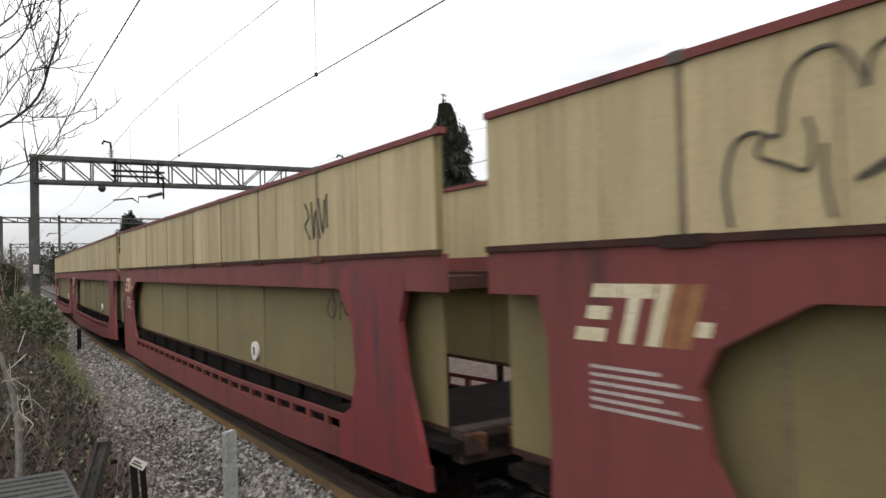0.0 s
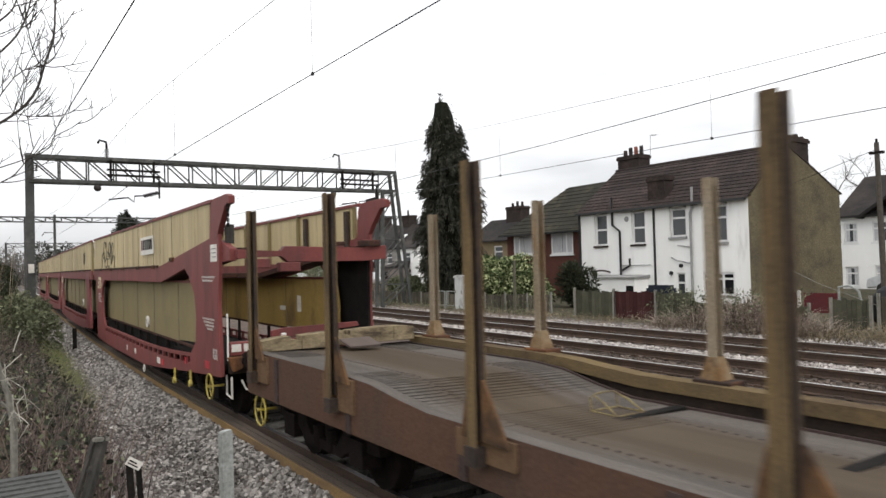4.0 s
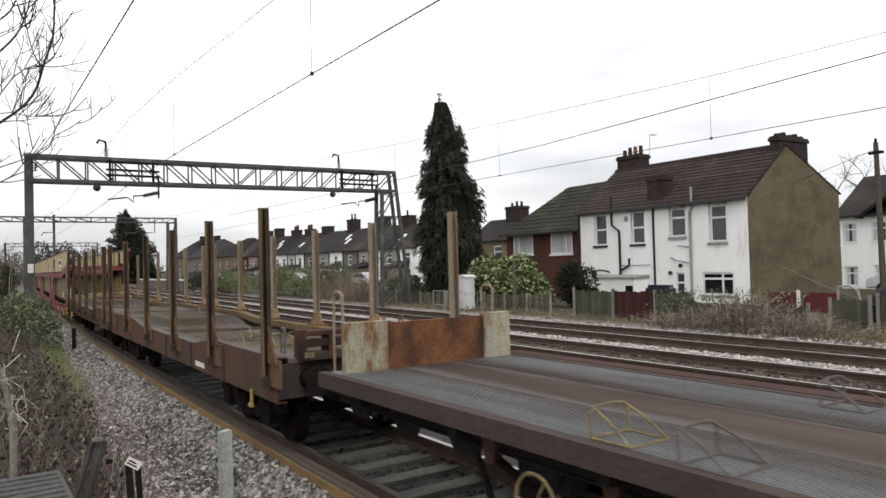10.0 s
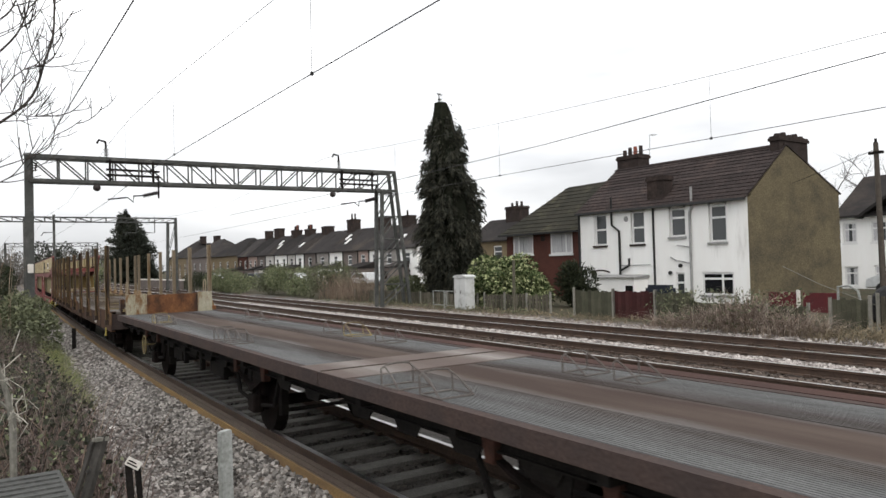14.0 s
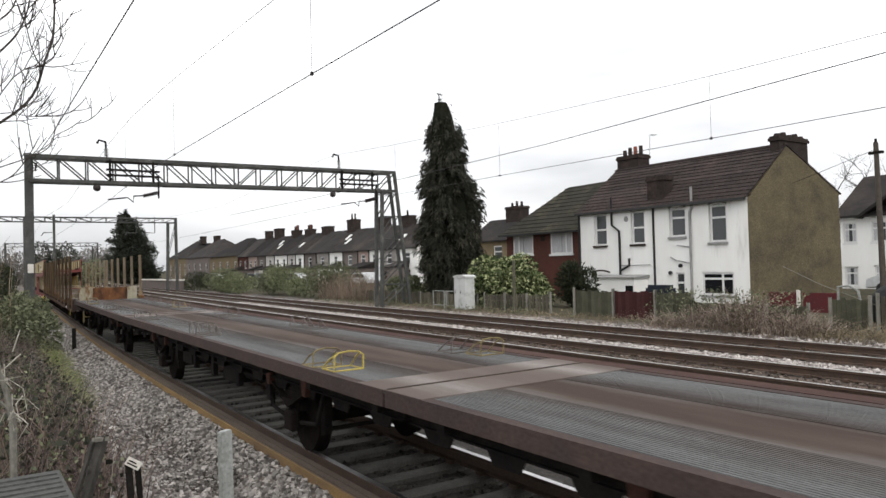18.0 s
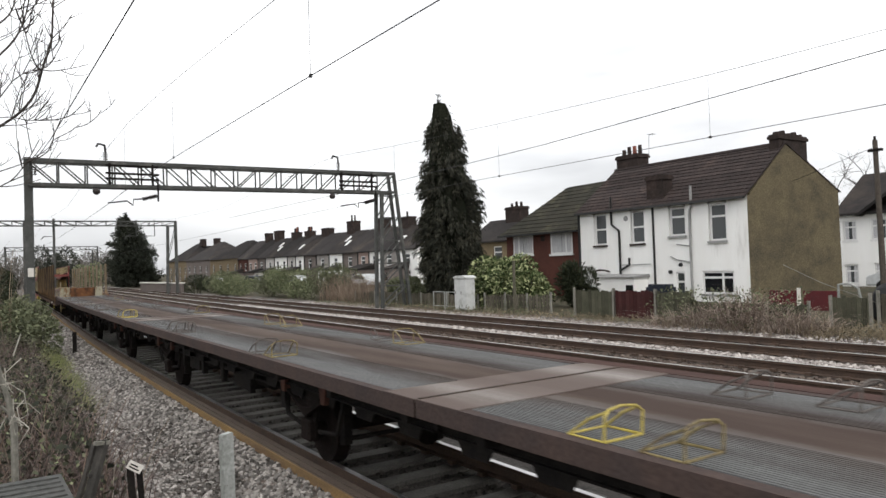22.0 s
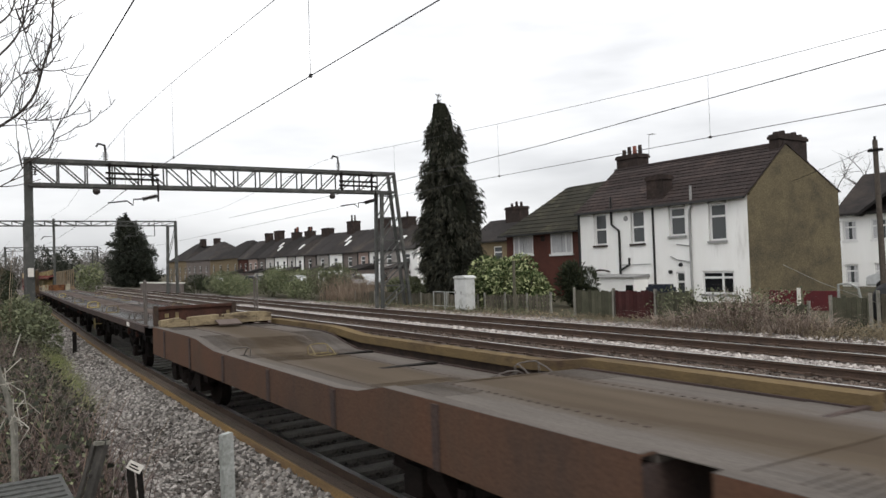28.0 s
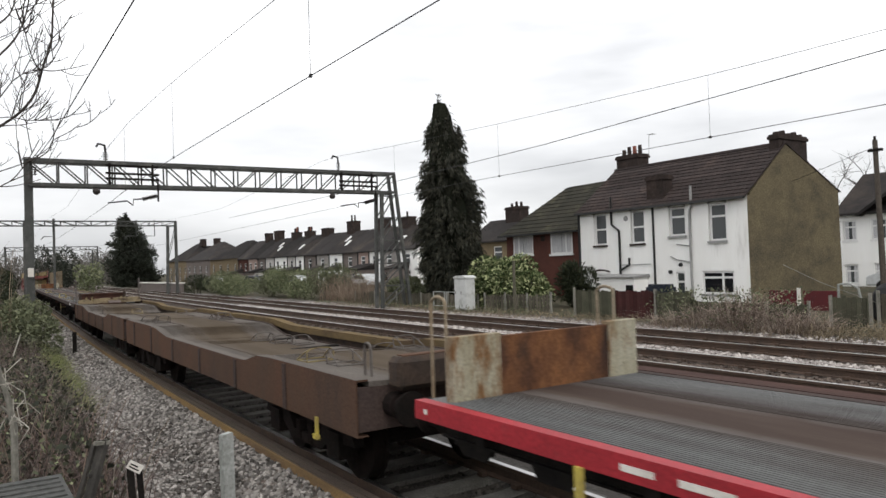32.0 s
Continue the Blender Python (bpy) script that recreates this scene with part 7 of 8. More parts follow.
def terrace_house(y0, y1, X0, wall, label, ze, zr, depth=7.5, hip=0.0, lights=0, chims=1, pots=3, bays=2, detail=True, group="distant terraced houses", chim_at=0.12, chz=1.1):
    h = empty("house", label=label, category="house", group=group)
    g = 0.2
    ws = []
    n = bays
    for i in range(n):
        yc = y0 + (y1 - y0) * (i + 0.5) / n
        ws.append((yc - 0.55, yc + 0.55, 2.45, 3.65))
        ws.append((yc - 0.6, yc + 0.6, 0.7, 1.9))
    bm = BM()
    wall_with_holes(bm, X0, X0 + 0.3, y0, y1, g, ze, ws)
    part("wall", bm, wall, h)
    for yy in (y0, y1 - 0.2):
        bm = BM()
        if hip:
            box(bm, X0 + 0.3, X0 + depth, yy, yy + 0.2, g, ze)
        else:
            prism(bm, [(X0 + 0.3, g), (X0 + 0.3, ze), (X0 + depth / 2, zr - 0.1), (X0 + depth, ze), (X0 + depth, g)], 1, yy, yy + 0.2)
        part("party_wall", bm, wall, h)
    for a, b, c, d in ws:
        win(h, X0 + 0.08, a, b, c, d, transom=0.4, curtain=False, sill="grey_pipe")
    bm = BM()
    if hip:
        e = [(X0 - 0.3, y0 - 0.3, ze - 0.1), (X0 - 0.3, y1 + 0.3, ze - 0.1), (X0 + depth + 0.3, y1 + 0.3, ze - 0.1), (X0 + depth + 0.3, y0 - 0.3, ze - 0.1), (X0 + depth / 2, y0 + hip, zr), (X0 + depth / 2, y1 - hip, zr)]
        v = [bm.verts.new(q) for q in e]
        for f in ((0, 1, 5, 4), (1, 2, 5), (2, 3, 4, 5), (3, 0, 4), (3, 2, 1, 0)):
            bm.faces.new([v[i] for i in f])
    else:
        prism(bm, [(X0 - 0.25, ze - 0.12), (X0 - 0.25, ze), (X0 + depth / 2, zr + 0.05), (X0 + depth + 0.25, ze), (X0 + depth + 0.25, ze - 0.12), (X0 + depth / 2, zr - 0.09)], 1, y0, y1)
    rf = part("roof", bm, "slate", h, "dark slate roof")
    for i in range(lights):
        yy, t = y0 + (y1 - y0) * (0.3 + 0.35 * i), 0.42 + 0.2 * (i % 2)
        xx, zz = X0 - 0.25 + (depth / 2 + 0.25) * t, ze + (zr + 0.05 - ze) * t
        bm = BM()
        beam(bm, (xx - 0.4, yy, zz - 0.30), (xx + 0.4, yy, zz + 0.36), 0.55, 0.10)
        part("rooflight", bm, "pvc", rf, "pale rooflight")
    for k in range(chims):
        yy = y0 + (y1 - y0) * chim_at
        chimney(h, X0 + depth / 2 - 0.5, X0 + depth / 2 + 0.5, yy - 0.9, yy + 0.9, zr - 0.8, zr + chz, pots, "brick_dark", 0.4)
    return h


TERR = [(63.5, 67.5, "render_white"), (67.5, 71.3, "render_grey"), (71.3, 74.2, "render_white"), (74.2, 77.0, "render_pink"), (77.0, 81.0, "brick_grey"), (81.0, 85.0, "render_white"), (85.0, 89.0, "render_grey"),
        (89.0, 93.0, "brick_grey"), (93.0, 96.0, "render_white"), (96.0, 99.1, "render_pale"), (99.1, 104.2, "render_white"), (104.2, 108.0, "render_pale"), (108.0, 111.4, "brick_grey"), (111.4, 116.0, "render_pink"), (116.0, 121.0, "brick_red")]
STACKS = {71.3: (8.05, 1, 2.0), 77.0: (8.35, 0, 1.9), 85.0: (8.50, 2, 1.8), 93.0: (8.05, 0, 1.9), 99.1: (8.0, 4, 1.7), 104.2: (8.1, 4, 1.7), 111.4: (8.75, 0, 1.8), 116.0: (8.6, 0, 1.1)}
for k, (a, b, m_) in enumerate(TERR):
    say = {"render_white": "white", "render_pale": "off-white", "render_pink": "pinkish", "render_grey": "grey", "brick_red": "red-brown brick"}.get(m_, "grey-brown")
    rise = 0.25 * (a - 63.5) / 57
    th = terrace_house(a, b, 40.0, m_, "distant terraced house with " + say + " walls and slate roof", 4.15 + rise, 6.95 + 2 * rise, chims=0, lights=(0, 1, 0, 0, 0, 2, 0, 0, 0, 1, 0, 2, 0, 0, 0)[k], bays=1 if b - a < 4.5 else 2)
    if a in STACKS:
        top_, pots_, wd_ = STACKS[a]
        chimney(th, 43.2, 44.3, a - wd_ / 2, a + wd_ / 2, 6.2, top_, pots_, "brick_dark", 0.75)
    bm = BM()
    tube(bm, (39.92, b - 0.25, 0.3), (39.92, b - 0.25, 4.1 + rise), 0.07, 6)
    part("downpipe", bm, "black_pipe", th)
    if k % 3 != 1:
        # low back addition with a lean-to roof
        e = empty("back_addition")
        e.parent = th
        yc = a + (b - a) * (0.3 if k % 2 else 0.65)
        bm = BM()
        box(bm, 37.6, 39.99, yc - 0.9, yc + 0.9, 0.2, 2.05)
        part("wall", bm, m_ if k % 2 else "brick_grey", e)
        bm = BM()
        prism(bm, [(37.45, 2.05), (37.45, 2.13), (39.98, 2.75), (39.98, 2.05)], 1, yc - 1.0, yc + 1.0)
        part("roof", bm, "slate", e)
        bm = BM()
        box(bm, 37.57, 37.60, yc - 0.4, yc + 0.4, 0.9, 1.7)
        part("pane", bm, "glass_dark", e)
for a, b, X, ze, zr, hp in ((122, 139, 40.5, 4.75, 8.05, 6.5), (143, 160, 41.5, 5.0, 8.7, 6.0), (163, 180, 42.5, 5.2, 9.2, 6.5), (184, 200, 48, 5.0, 9.3, 6), (206, 222, 56, 4.9, 9.2, 6), (232, 250, 62, 5.0, 9.6, 6)):
    terrace_house(a, b, X, "brick_yellow" if a in (122, 163) else "brick_grey", "distant brown brick house with dark hipped roof", ze, zr, depth=10, pots=0, bays=4, hip=hp, chim_at=0.66 if a == 143 else 0.3, chims=0 if a == 122 else 1, chz=0.9)
terrace_house(41.0, 49.0, 36.0, "brick_yellow", "brown-walled house with slate roof and a broad chimney stack", 4.1, 5.9, depth=5, pots=3, bays=1, group="houses beyond the railway", chim_at=0.55, chz=1.0)


def white_villa():
    h = empty("house", label="cream-rendered house with white windows and dark roof", category="house", group="houses beyond the railway")
    X0, y0, y1, g, ze, zr = 42.0, 8.0, 21.05, 0.2, 4.42, 6.9
    ws = [(20.15, 20.9, 2.89, 4.05), (18.3, 19.39, 2.89, 4.05), (20.15, 20.9, 0.44, 1.55), (18.2, 19.3, 0.3, 1.6), (15.5, 16.8, 2.9, 4.05), (12.5, 13.8, 2.9, 4.05)]
    bm = BM()
    wall_with_holes(bm, X0, X0 + 0.3, y0, y1, g, ze, ws)
    box(bm, X0 + 0.3, X0 + 7, y1 - 0.3, y1, g, ze)
    part("wall", bm, "render_white", h)
    for a, b, c, d in ws:
        win(h, X0 + 0.08, a, b, c, d, transom=0.34, mullion=0 if b - a < 0.9 else 0.5, sill="pvc")
    bm = BM()
    prism(bm, [(X0 - 0.35, ze - 0.1), (X0 - 0.35, ze + 0.02), (X0 + 3.5, zr), (X0 + 7.3, ze), (X0 + 7.3, ze - 0.1)], 1, y0, y1 + 0.25)
    part("roof", bm, "slate", h)
    bm = BM()
    prism(bm, [(16.6, ze - 0.15), (18.3, ze + 1.0), (20.0, ze - 0.15), (19.8, ze - 0.2), (18.3, ze + 0.8), (16.8, ze - 0.2)], 0, X0 - 0.6, X0 + 1.5)
    part("gable_roof", bm, "slate", h)


white_villa()

# ---- lineside things beyond the tracks ----
cab = empty("equipment_cabinet", label="pale grey lineside equipment cabinet on a plinth", category="cabinet")
bm = BM()
box(bm, 18.95, 19.45, 26.05, 26.95, 0.25, 1.68)
part("body", bm, "cabinet", cab, bevel=0.02)
bm = BM()
prism(bm, [(26.0, 1.68), (26.02, 1.74), (26.25, 1.80), (26.75, 1.80), (26.98, 1.74), (27.0, 1.68)], 0, 18.9, 19.5)
part("lid", bm, "cabinet", cab)
for a, b in ((26.07, 26.49), (26.51, 26.93)):
    bm = BM()
    box(bm, 18.93, 18.95, a, b, 0.32, 1.64)
    d_ = part("door", bm, "cabinet", cab)
    bm = BM()
    box(bm, 18.915, 18.93, b - 0.10, b - 0.06, 0.95, 1.1)
    part("handle", bm, "steel_grey", d_)
bm = BM()
box(bm, 18.88, 19.52, 25.98, 27.02, 0.0, 0.25)
part("plinth", bm, "concrete", cab)


def fence_run(y0, y1, x, z0, z1, kind, label, slat=0.14, post_every=2.4):
    f = empty("garden_fence", label=label, category="fence", group="garden fences")
    n = max(1, int(round((y1 - y0) / post_every)))
    for i in range(n + 1):
        yy = y0 + (y1 - y0) * i / n
        bm = BM()
        box(bm, x - 0.09, x - 0.02, yy - 0.035, yy + 0.035, z0 - 0.1, z1 + random.uniform(0.03, 0.16))
        part("post", bm, "concrete", f, "pale concrete post")
    m = int((y1 - y0) / slat)
    for i in range(m):
        a = y0 + (y1 - y0) * i / m
        b = a + (y1 - y0) / m - (0.012 if kind != "fence_wood" else 0.05)
        hgt = z1 + random.uniform(-0.05, 0.03)
        bm = BM()
        box(bm, x, x + 0.02, a, b, z0, hgt)
        part("board", bm, kind, f)
    for zz in (z0 + 0.25, z1 - 0.2):
        bm = BM()
        box(bm, x + 0.02, x + 0.06, y0, y1, zz - 0.04, zz + 0.04)
        part("fence_rail", bm, kind, f)
    return f


fence_run(21.6, 26.0, 20.0, 0.15, 0.92, "fence_wood", "low grey weathered picket fence with concrete posts", 0.20, 1.5)
fence_run(18.0, 20.0, 19.75, 0.15, 1.18, "fence_green", "mossy greenish wooden fence panel", 0.16, 2.0)
fence_run(16.1, 18.0, 19.72, 0.15, 1.18, "fence_red", "dark red wooden fence panel", 0.16, 2.0)
fence_run(14.6, 16.1, 19.7, 0.15, 1.18, "fence_green", "mossy greenish wooden fence panels", 0.16, 1.5)
fence_run(10.8, 14.6, 19.7, 0.15, 0.86, "fence_green", "low broken mossy fence panels", 0.16, 1.4)
fence_run(9.35, 10.4, 20.1, 0.15, 1.08, "fence_green", "leaning mossy green fence panel", 0.13, 1.05)
fence_run(5.0, 9.2, 20.2, 0.15, 1.15, "fence_wood", "grey weathered boarded fence", 0.16, 2.0)
fence_run(27.3, 40.0, 20.6, 0.15, 0.85, "fence_wood", "low grey weathered picket fence", 0.3, 2.5)
hd = empty("hurdle", label="galvanised tube hurdle at the foot of the verge", category="barrier")
for a in (27.2, 28.3):
    bm = BM()
    pipe(bm, [(19.3, a, 0.1), (19.3, a, 1.02), (19.3, a + 0.95, 1.02), (19.3, a + 0.95, 0.1)], 0.03, 6)
    pipe(bm, [(19.3, a, 0.35), (19.3, a + 0.95, 0.35)], 0.02, 6)
    part("frame", bm, "galv", hd)
bm = BM()
tube(bm, (19.65, 23.55, 0.1), (19.65, 23.5, 2.4), 0.07, 8, 0.06)
tagged(part("timber_pole", bm, "fence_wood"), "weathered bare timber pole beside the fence", "pole")
tp = empty("telegraph_pole", label="dark wooden telegraph pole with a wire bracket", category="pole")
bm = BM()
tube(bm, (30.0, 13.45, 0.2), (30.0, 13.55, 6.65), 0.12, 10, 0.09)
part("pole", bm, "bark", tp)
bm = BM()
box(bm, 29.9, 30.1, 13.3, 13.8, 6.2, 6.3)
tube(bm, (30, 13.55, 6.65), (30, 13.55, 6.8), 0.05, 8)
part("bracket", bm, "black_iron", tp)
bm = BM()
pipe(bm, [(30, 13.5, 6.4), (30, 15.6, 5.8), (31.0, 17.6, 5.5)], 0.012, 4)
part("drop_wire", bm, "wire", tp)
rs = empty("red_sheeting", label="dark red sheet panels behind the fence", category="panel")
for a, b in ((12.5, 13.7), (13.95, 15.0)):
    bm = BM()
    box(bm, 24.6, 24.65, a, b, 0.3, 0.98)
    part("panel", bm, "red_sheet", rs)
bm = BM()
box(bm, 24.5, 24.58, 13.78, 13.88, 0.2, 1.08)
tagged(part("white_post", bm, "white_paint"), "short white post in front of red sheets", "post")
ho = empty("tube_hoop", label="pale bent-tube hoop at the garden corner", category="barrier")
bm = BM()
pipe(bm, [(20.2, 10.25, 0.9), (20.2, 10.25, 1.40), (20.2, 9.95, 1.44), (20.2, 9.72, 1.30), (20.2, 9.66, 1.0), (20.2, 9.68, 0.2)], 0.035, 8)
part("tube", bm, "galv", ho)
bm = BM()
bmesh.ops.create_uvsphere(bm, u_segments=18, v_segments=10, radius=0.65, matrix=Matrix.Translation((21.0, 9.25, 0.75)) @ Matrix.Diagonal((1, 0.75, 1.05, 1)))
for v in bm.verts:
    v.co += Vector((noise.noise(v.co * 2.0), noise.noise(v.co * 2.0 + Vector((5, 0, 0))), 0)) * 0.10
tagged(part("tarpaulin_mound", bm, "black_cloth"), "black plastic-covered heap by the fence", "cover")
bm = BM()
pipe(bm, [(20.5, 12.0, 1.98), (20.5, 10.9, 1.45), (20.4, 9.2, 0.85), (20.3, 8.0, 0.5)], 0.010, 5)
tagged(part("stay_wire", bm, "old_wood"), "pale slack stay wire over the fence", "wire")
bm = BM()
box(bm, 23.0, 23.6, 18.2, 19.4, 0.3, 1.25)
bmesh.ops.bevel(bm, geom=list(bm.edges), offset=0.12, segments=2, affect="EDGES")
tagged(part("garden_cover", bm, "car_dark"), "dark blue covered garden furniture", "cover")


def parked_car(m, paint, label):
    c = empty("car", m, label=label, category="car", group="parked cars")
    bm = BM()
    prism(bm, [(-2.0, 0.35), (-2.0, 0.75), (-1.6, 0.85), (-0.9, 1.35), (0.7, 1.38), (1.4, 0.92), (2.0, 0.80), (2.05, 0.35)], 0, -0.8, 0.8)
    part("body", bm, paint, c, bevel=0.06)
    for yy in (-1.25, 1.25):
        for xx in (-0.8, 0.8):
            bm = BM()
            tube(bm, (xx - 0.09, yy, 0.31), (xx + 0.09, yy, 0.31), 0.31, 14)
            part("wheel", bm, "black_pipe", c)
    for xx in (-0.805, 0.805):
        bm = BM()
        prism(bm, [(-1.45, 0.90), (-0.85, 1.28), (0.62, 1.30), (1.2, 0.93)], 0, xx - 0.004, xx + 0.004)
        part("side_window", bm, "glass", c)


parked_car(pose(36.5, 14.8, 0.3, 0, 0, 5), "car_white", "pale parked car behind the garden fences")
for i, (x, y) in enumerate(((33, 62), (34, 69), (35, 84), (34, 96), (33, 110))):
    parked_car(pose(x, y, 0.3, 0, 0, 4 * i), "car_white" if i % 2 == 0 else "car_dark", "parked car below the terraced houses")
gw = empty("garden_wall", label="low pinkish brick wall with a white coping", category="wall")
bm = BM()
box(bm, 19.6, 19.9, 78, 98, 0.2, 1.25)
part("wall", bm, "brick_grey", gw)
bm = BM()
box(bm, 19.5, 20.0, 77.9, 98.1, 1.25, 1.40)
part("coping", bm, "white_paint", gw)


# ---- plants ----
def quads(name, centres, dirs, length, width, material, parent=None, label="", kind="", curl=0.0, droop=0.0, rng=None):
    """Many small leaves: each a bent pair of quads from a centre along a direction."""
    n = len(centres)
    c = np.asarray(centres, float)
    d = np.asarray(dirs, float)
    d /= np.maximum(np.linalg.norm(d, axis=1, keepdims=True), 1e-6)
    r = rng.normal(size=(n, 3))
    s = np.cross(d, r)
    s /= np.maximum(np.linalg.norm(s, axis=1, keepdims=True), 1e-6)
    ln = length * rng.uniform(0.6, 1.3, (n, 1))
    wd = width * rng.uniform(0.6, 1.3, (n, 1))
    mid = c + d * ln * 0.5
    tip = c + d * ln + np.array([0, 0, -1]) * ln * droop
    v = np.stack([c, mid + s * wd / 2, tip, mid - s * wd / 2], 1).reshape(-1, 3)
    f = np.arange(4 * n).reshape(-1, 4)
    me = bpy.data.meshes.new("mesh")
    me.from_pydata(v.tolist(), [], f.tolist())
    me.materials.append(M[material])
    ob = new(name, me)
    ob.parent = parent
    return tagged(ob, label, kind=kind)


def conifer(x, y, z, height, radius, n, material, label, rng, leaf=0.42, wid=0.13, lean=0.0, power=0.72, rough=1.0, lift=-0.35, base=0.80):
    """A cone of foliage built as many separate sprays on whorled boughs, so that its outline is ragged."""
    t = empty("conifer_tree", label=label, category="tree", group="conifers")
    bm = BM()
    tube(bm, (x, y, z - 0.2), (x, y, z + height * 0.9), radius * 0.10, 8, 0.03)
    part("trunk", bm, "bark", t)

    def width(h):
        return radius * np.minimum(1.0, (1 - h) ** power * 1.30) * (base + (1 - base) * np.clip(h * 6, 0, 1))
    # boughs: each one a spray of leaves round a drooping axis
    m = 620
    bh = 1 - np.sqrt(rng.uniform(0, 1, m)) * 0.985
    ba = rng.uniform(0, 2 * np.pi, m)
    reach = width(bh) * (1 + rough * (0.13 * np.sin(ba * 3 + bh * 19) + rng.normal(0, 0.10, m)))
    k = max(1, n // m)
    cs, ds = [], []
    for h, a, r in zip(bh, ba, reach):
        u = rng.uniform(0.30, 1.0, k) ** 0.7
        droop = lift * height * 0.10 * u * u
        side = rng.normal(0, 0.16, k) * (0.4 + r * 0.5) * (1.15 - u)
        px_ = x + r * u * math.cos(a) - side * math.sin(a)
        py_ = y + r * u * math.sin(a) + side * math.cos(a)
        pz_ = z + h * height + droop + rng.normal(0, 0.12 + 0.03 * radius, k)
        cs.append(np.stack([px_ - lean * h, py_, np.maximum(pz_, z + 0.05)], 1))
        ds.append(np.stack([np.full(k, math.cos(a) * 0.8), np.full(k, math.sin(a) * 0.8), np.full(k, lift * 1.6)], 1) + rng.normal(size=(k, 3)) * 0.35)
    quads("foliage", np.concatenate(cs), np.concatenate(ds), leaf, wid, material, t, droop=0.25 if lift < 0 else 0.0, rng=rng)
    # the leading shoot
    q = 60
    hh = rng.uniform(0.93, 1.01, q)
    aa = rng.uniform(0, 6.283, q)
    rr = rng.uniform(0, 0.22, q) * (1.02 - hh) * 8
    quads("leader", np.stack([x + rr * np.cos(aa) - lean * hh, y + rr * np.sin(aa), z + hh * height], 1), np.stack([np.cos(aa) * 0.5, np.sin(aa) * 0.5, np.full(q, 0.4)], 1), leaf * 0.8, wid, material, t, rng=rng)
    # dark core standing in for the shade inside the crown
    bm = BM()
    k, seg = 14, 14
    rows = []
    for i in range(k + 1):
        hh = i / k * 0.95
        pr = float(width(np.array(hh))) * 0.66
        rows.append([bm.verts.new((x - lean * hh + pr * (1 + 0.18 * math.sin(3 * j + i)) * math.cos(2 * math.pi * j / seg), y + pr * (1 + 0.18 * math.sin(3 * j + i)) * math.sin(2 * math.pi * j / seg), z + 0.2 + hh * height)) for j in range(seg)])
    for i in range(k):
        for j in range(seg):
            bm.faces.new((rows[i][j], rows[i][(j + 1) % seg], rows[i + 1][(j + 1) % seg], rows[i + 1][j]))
    part("shade_core", bm, "crown_shade", t)
    return t


def bush(name, x, y, z, rx, ry, rz, n, leaf, wid, material, label, rng, category="bush", lumps=7, kind="", up=0.3):
    b = empty(name, label=label, category=category)
    if kind:
        tagged(b, kind=kind)
    bm = BM()
    for i in range(6):
        a = rng.uniform(0, 6.28)
        tube(bm, (x + 0.15 * math.cos(a), y + 0.15 * math.sin(a), z - 0.1), (x + rx * 0.5 * math.cos(a), y + ry * 0.5 * math.sin(a), z + rz * 0.9), 0.04, 5, 0.012)
    part("stem", bm, "bark", b)
    cs, ds = [], []
    cen = [(0, 0, rz * 0.55, 0.62)] + [(rng.uniform(-0.7, 0.7) * rx, rng.uniform(-0.7, 0.7) * ry, rz * rng.uniform(0.25, 0.85), rng.uniform(0.30, 0.5)) for _ in range(lumps)]
    for k, (a, b_, c, s) in enumerate(cen):
        m = int(n / len(cen))
        v = rng.normal(size=(m, 3))
        v /= np.linalg.norm(v, axis=1, keepdims=True)
        rad = rng.uniform(0.55, 1.05, (m, 1)) ** 0.6
        p = v * rad * np.array([rx * s, ry * s, rz * s * 0.9]) + np.array([x + a, y + b_, z + c])
        p[:, 2] = np.maximum(p[:, 2], z + 0.02)
        cs.append(p)
        ds.append(v + np.array([0, 0, up]) + rng.normal(size=(m, 3)) * 0.5)
    quads("foliage", np.concatenate(cs), np.concatenate(ds), leaf, wid, material, b, droop=0.2, rng=rng)
    return b


RNG = np.random.default_rng(7)
conifer(23.4, 33.1, 0.2, 11.55, 1.72, 46000, "leaf_conifer", "tall dark drooping conifer beyond the tracks", RNG, 0.27, 0.065, lean=0.75, rough=1.0, power=0.5)
conifer(25.3, 130, 0.2, 12.4, 3.4, 26000, "leaf_haze", "broad dark conifer in the distance", RNG, 0.55, 0.16, power=0.60, lean=1.5, rough=1.3, lift=0.25, base=0.9)
bush("laurel_bush", 21.7, 27.3, 0.2, 1.3, 2.3, 2.05, 9000, 0.20, 0.11, "leaf_bush", "bright variegated evergreen bush by the fence", RNG, lumps=16)
bush("laurel_bush", 21.6, 25.1, 0.2, 1.0, 1.5, 1.55, 4600, 0.19, 0.10, "leaf_bush", "low variegated evergreen bush by the picket fence", RNG, lumps=8)
bush("dark_shrub", 22.6, 22.8, 0.2, 0.75, 0.75, 1.85, 2600, 0.30, 0.07, "leaf_dark", "small dark upright conifer shrub by the fence", RNG, up=1.0)
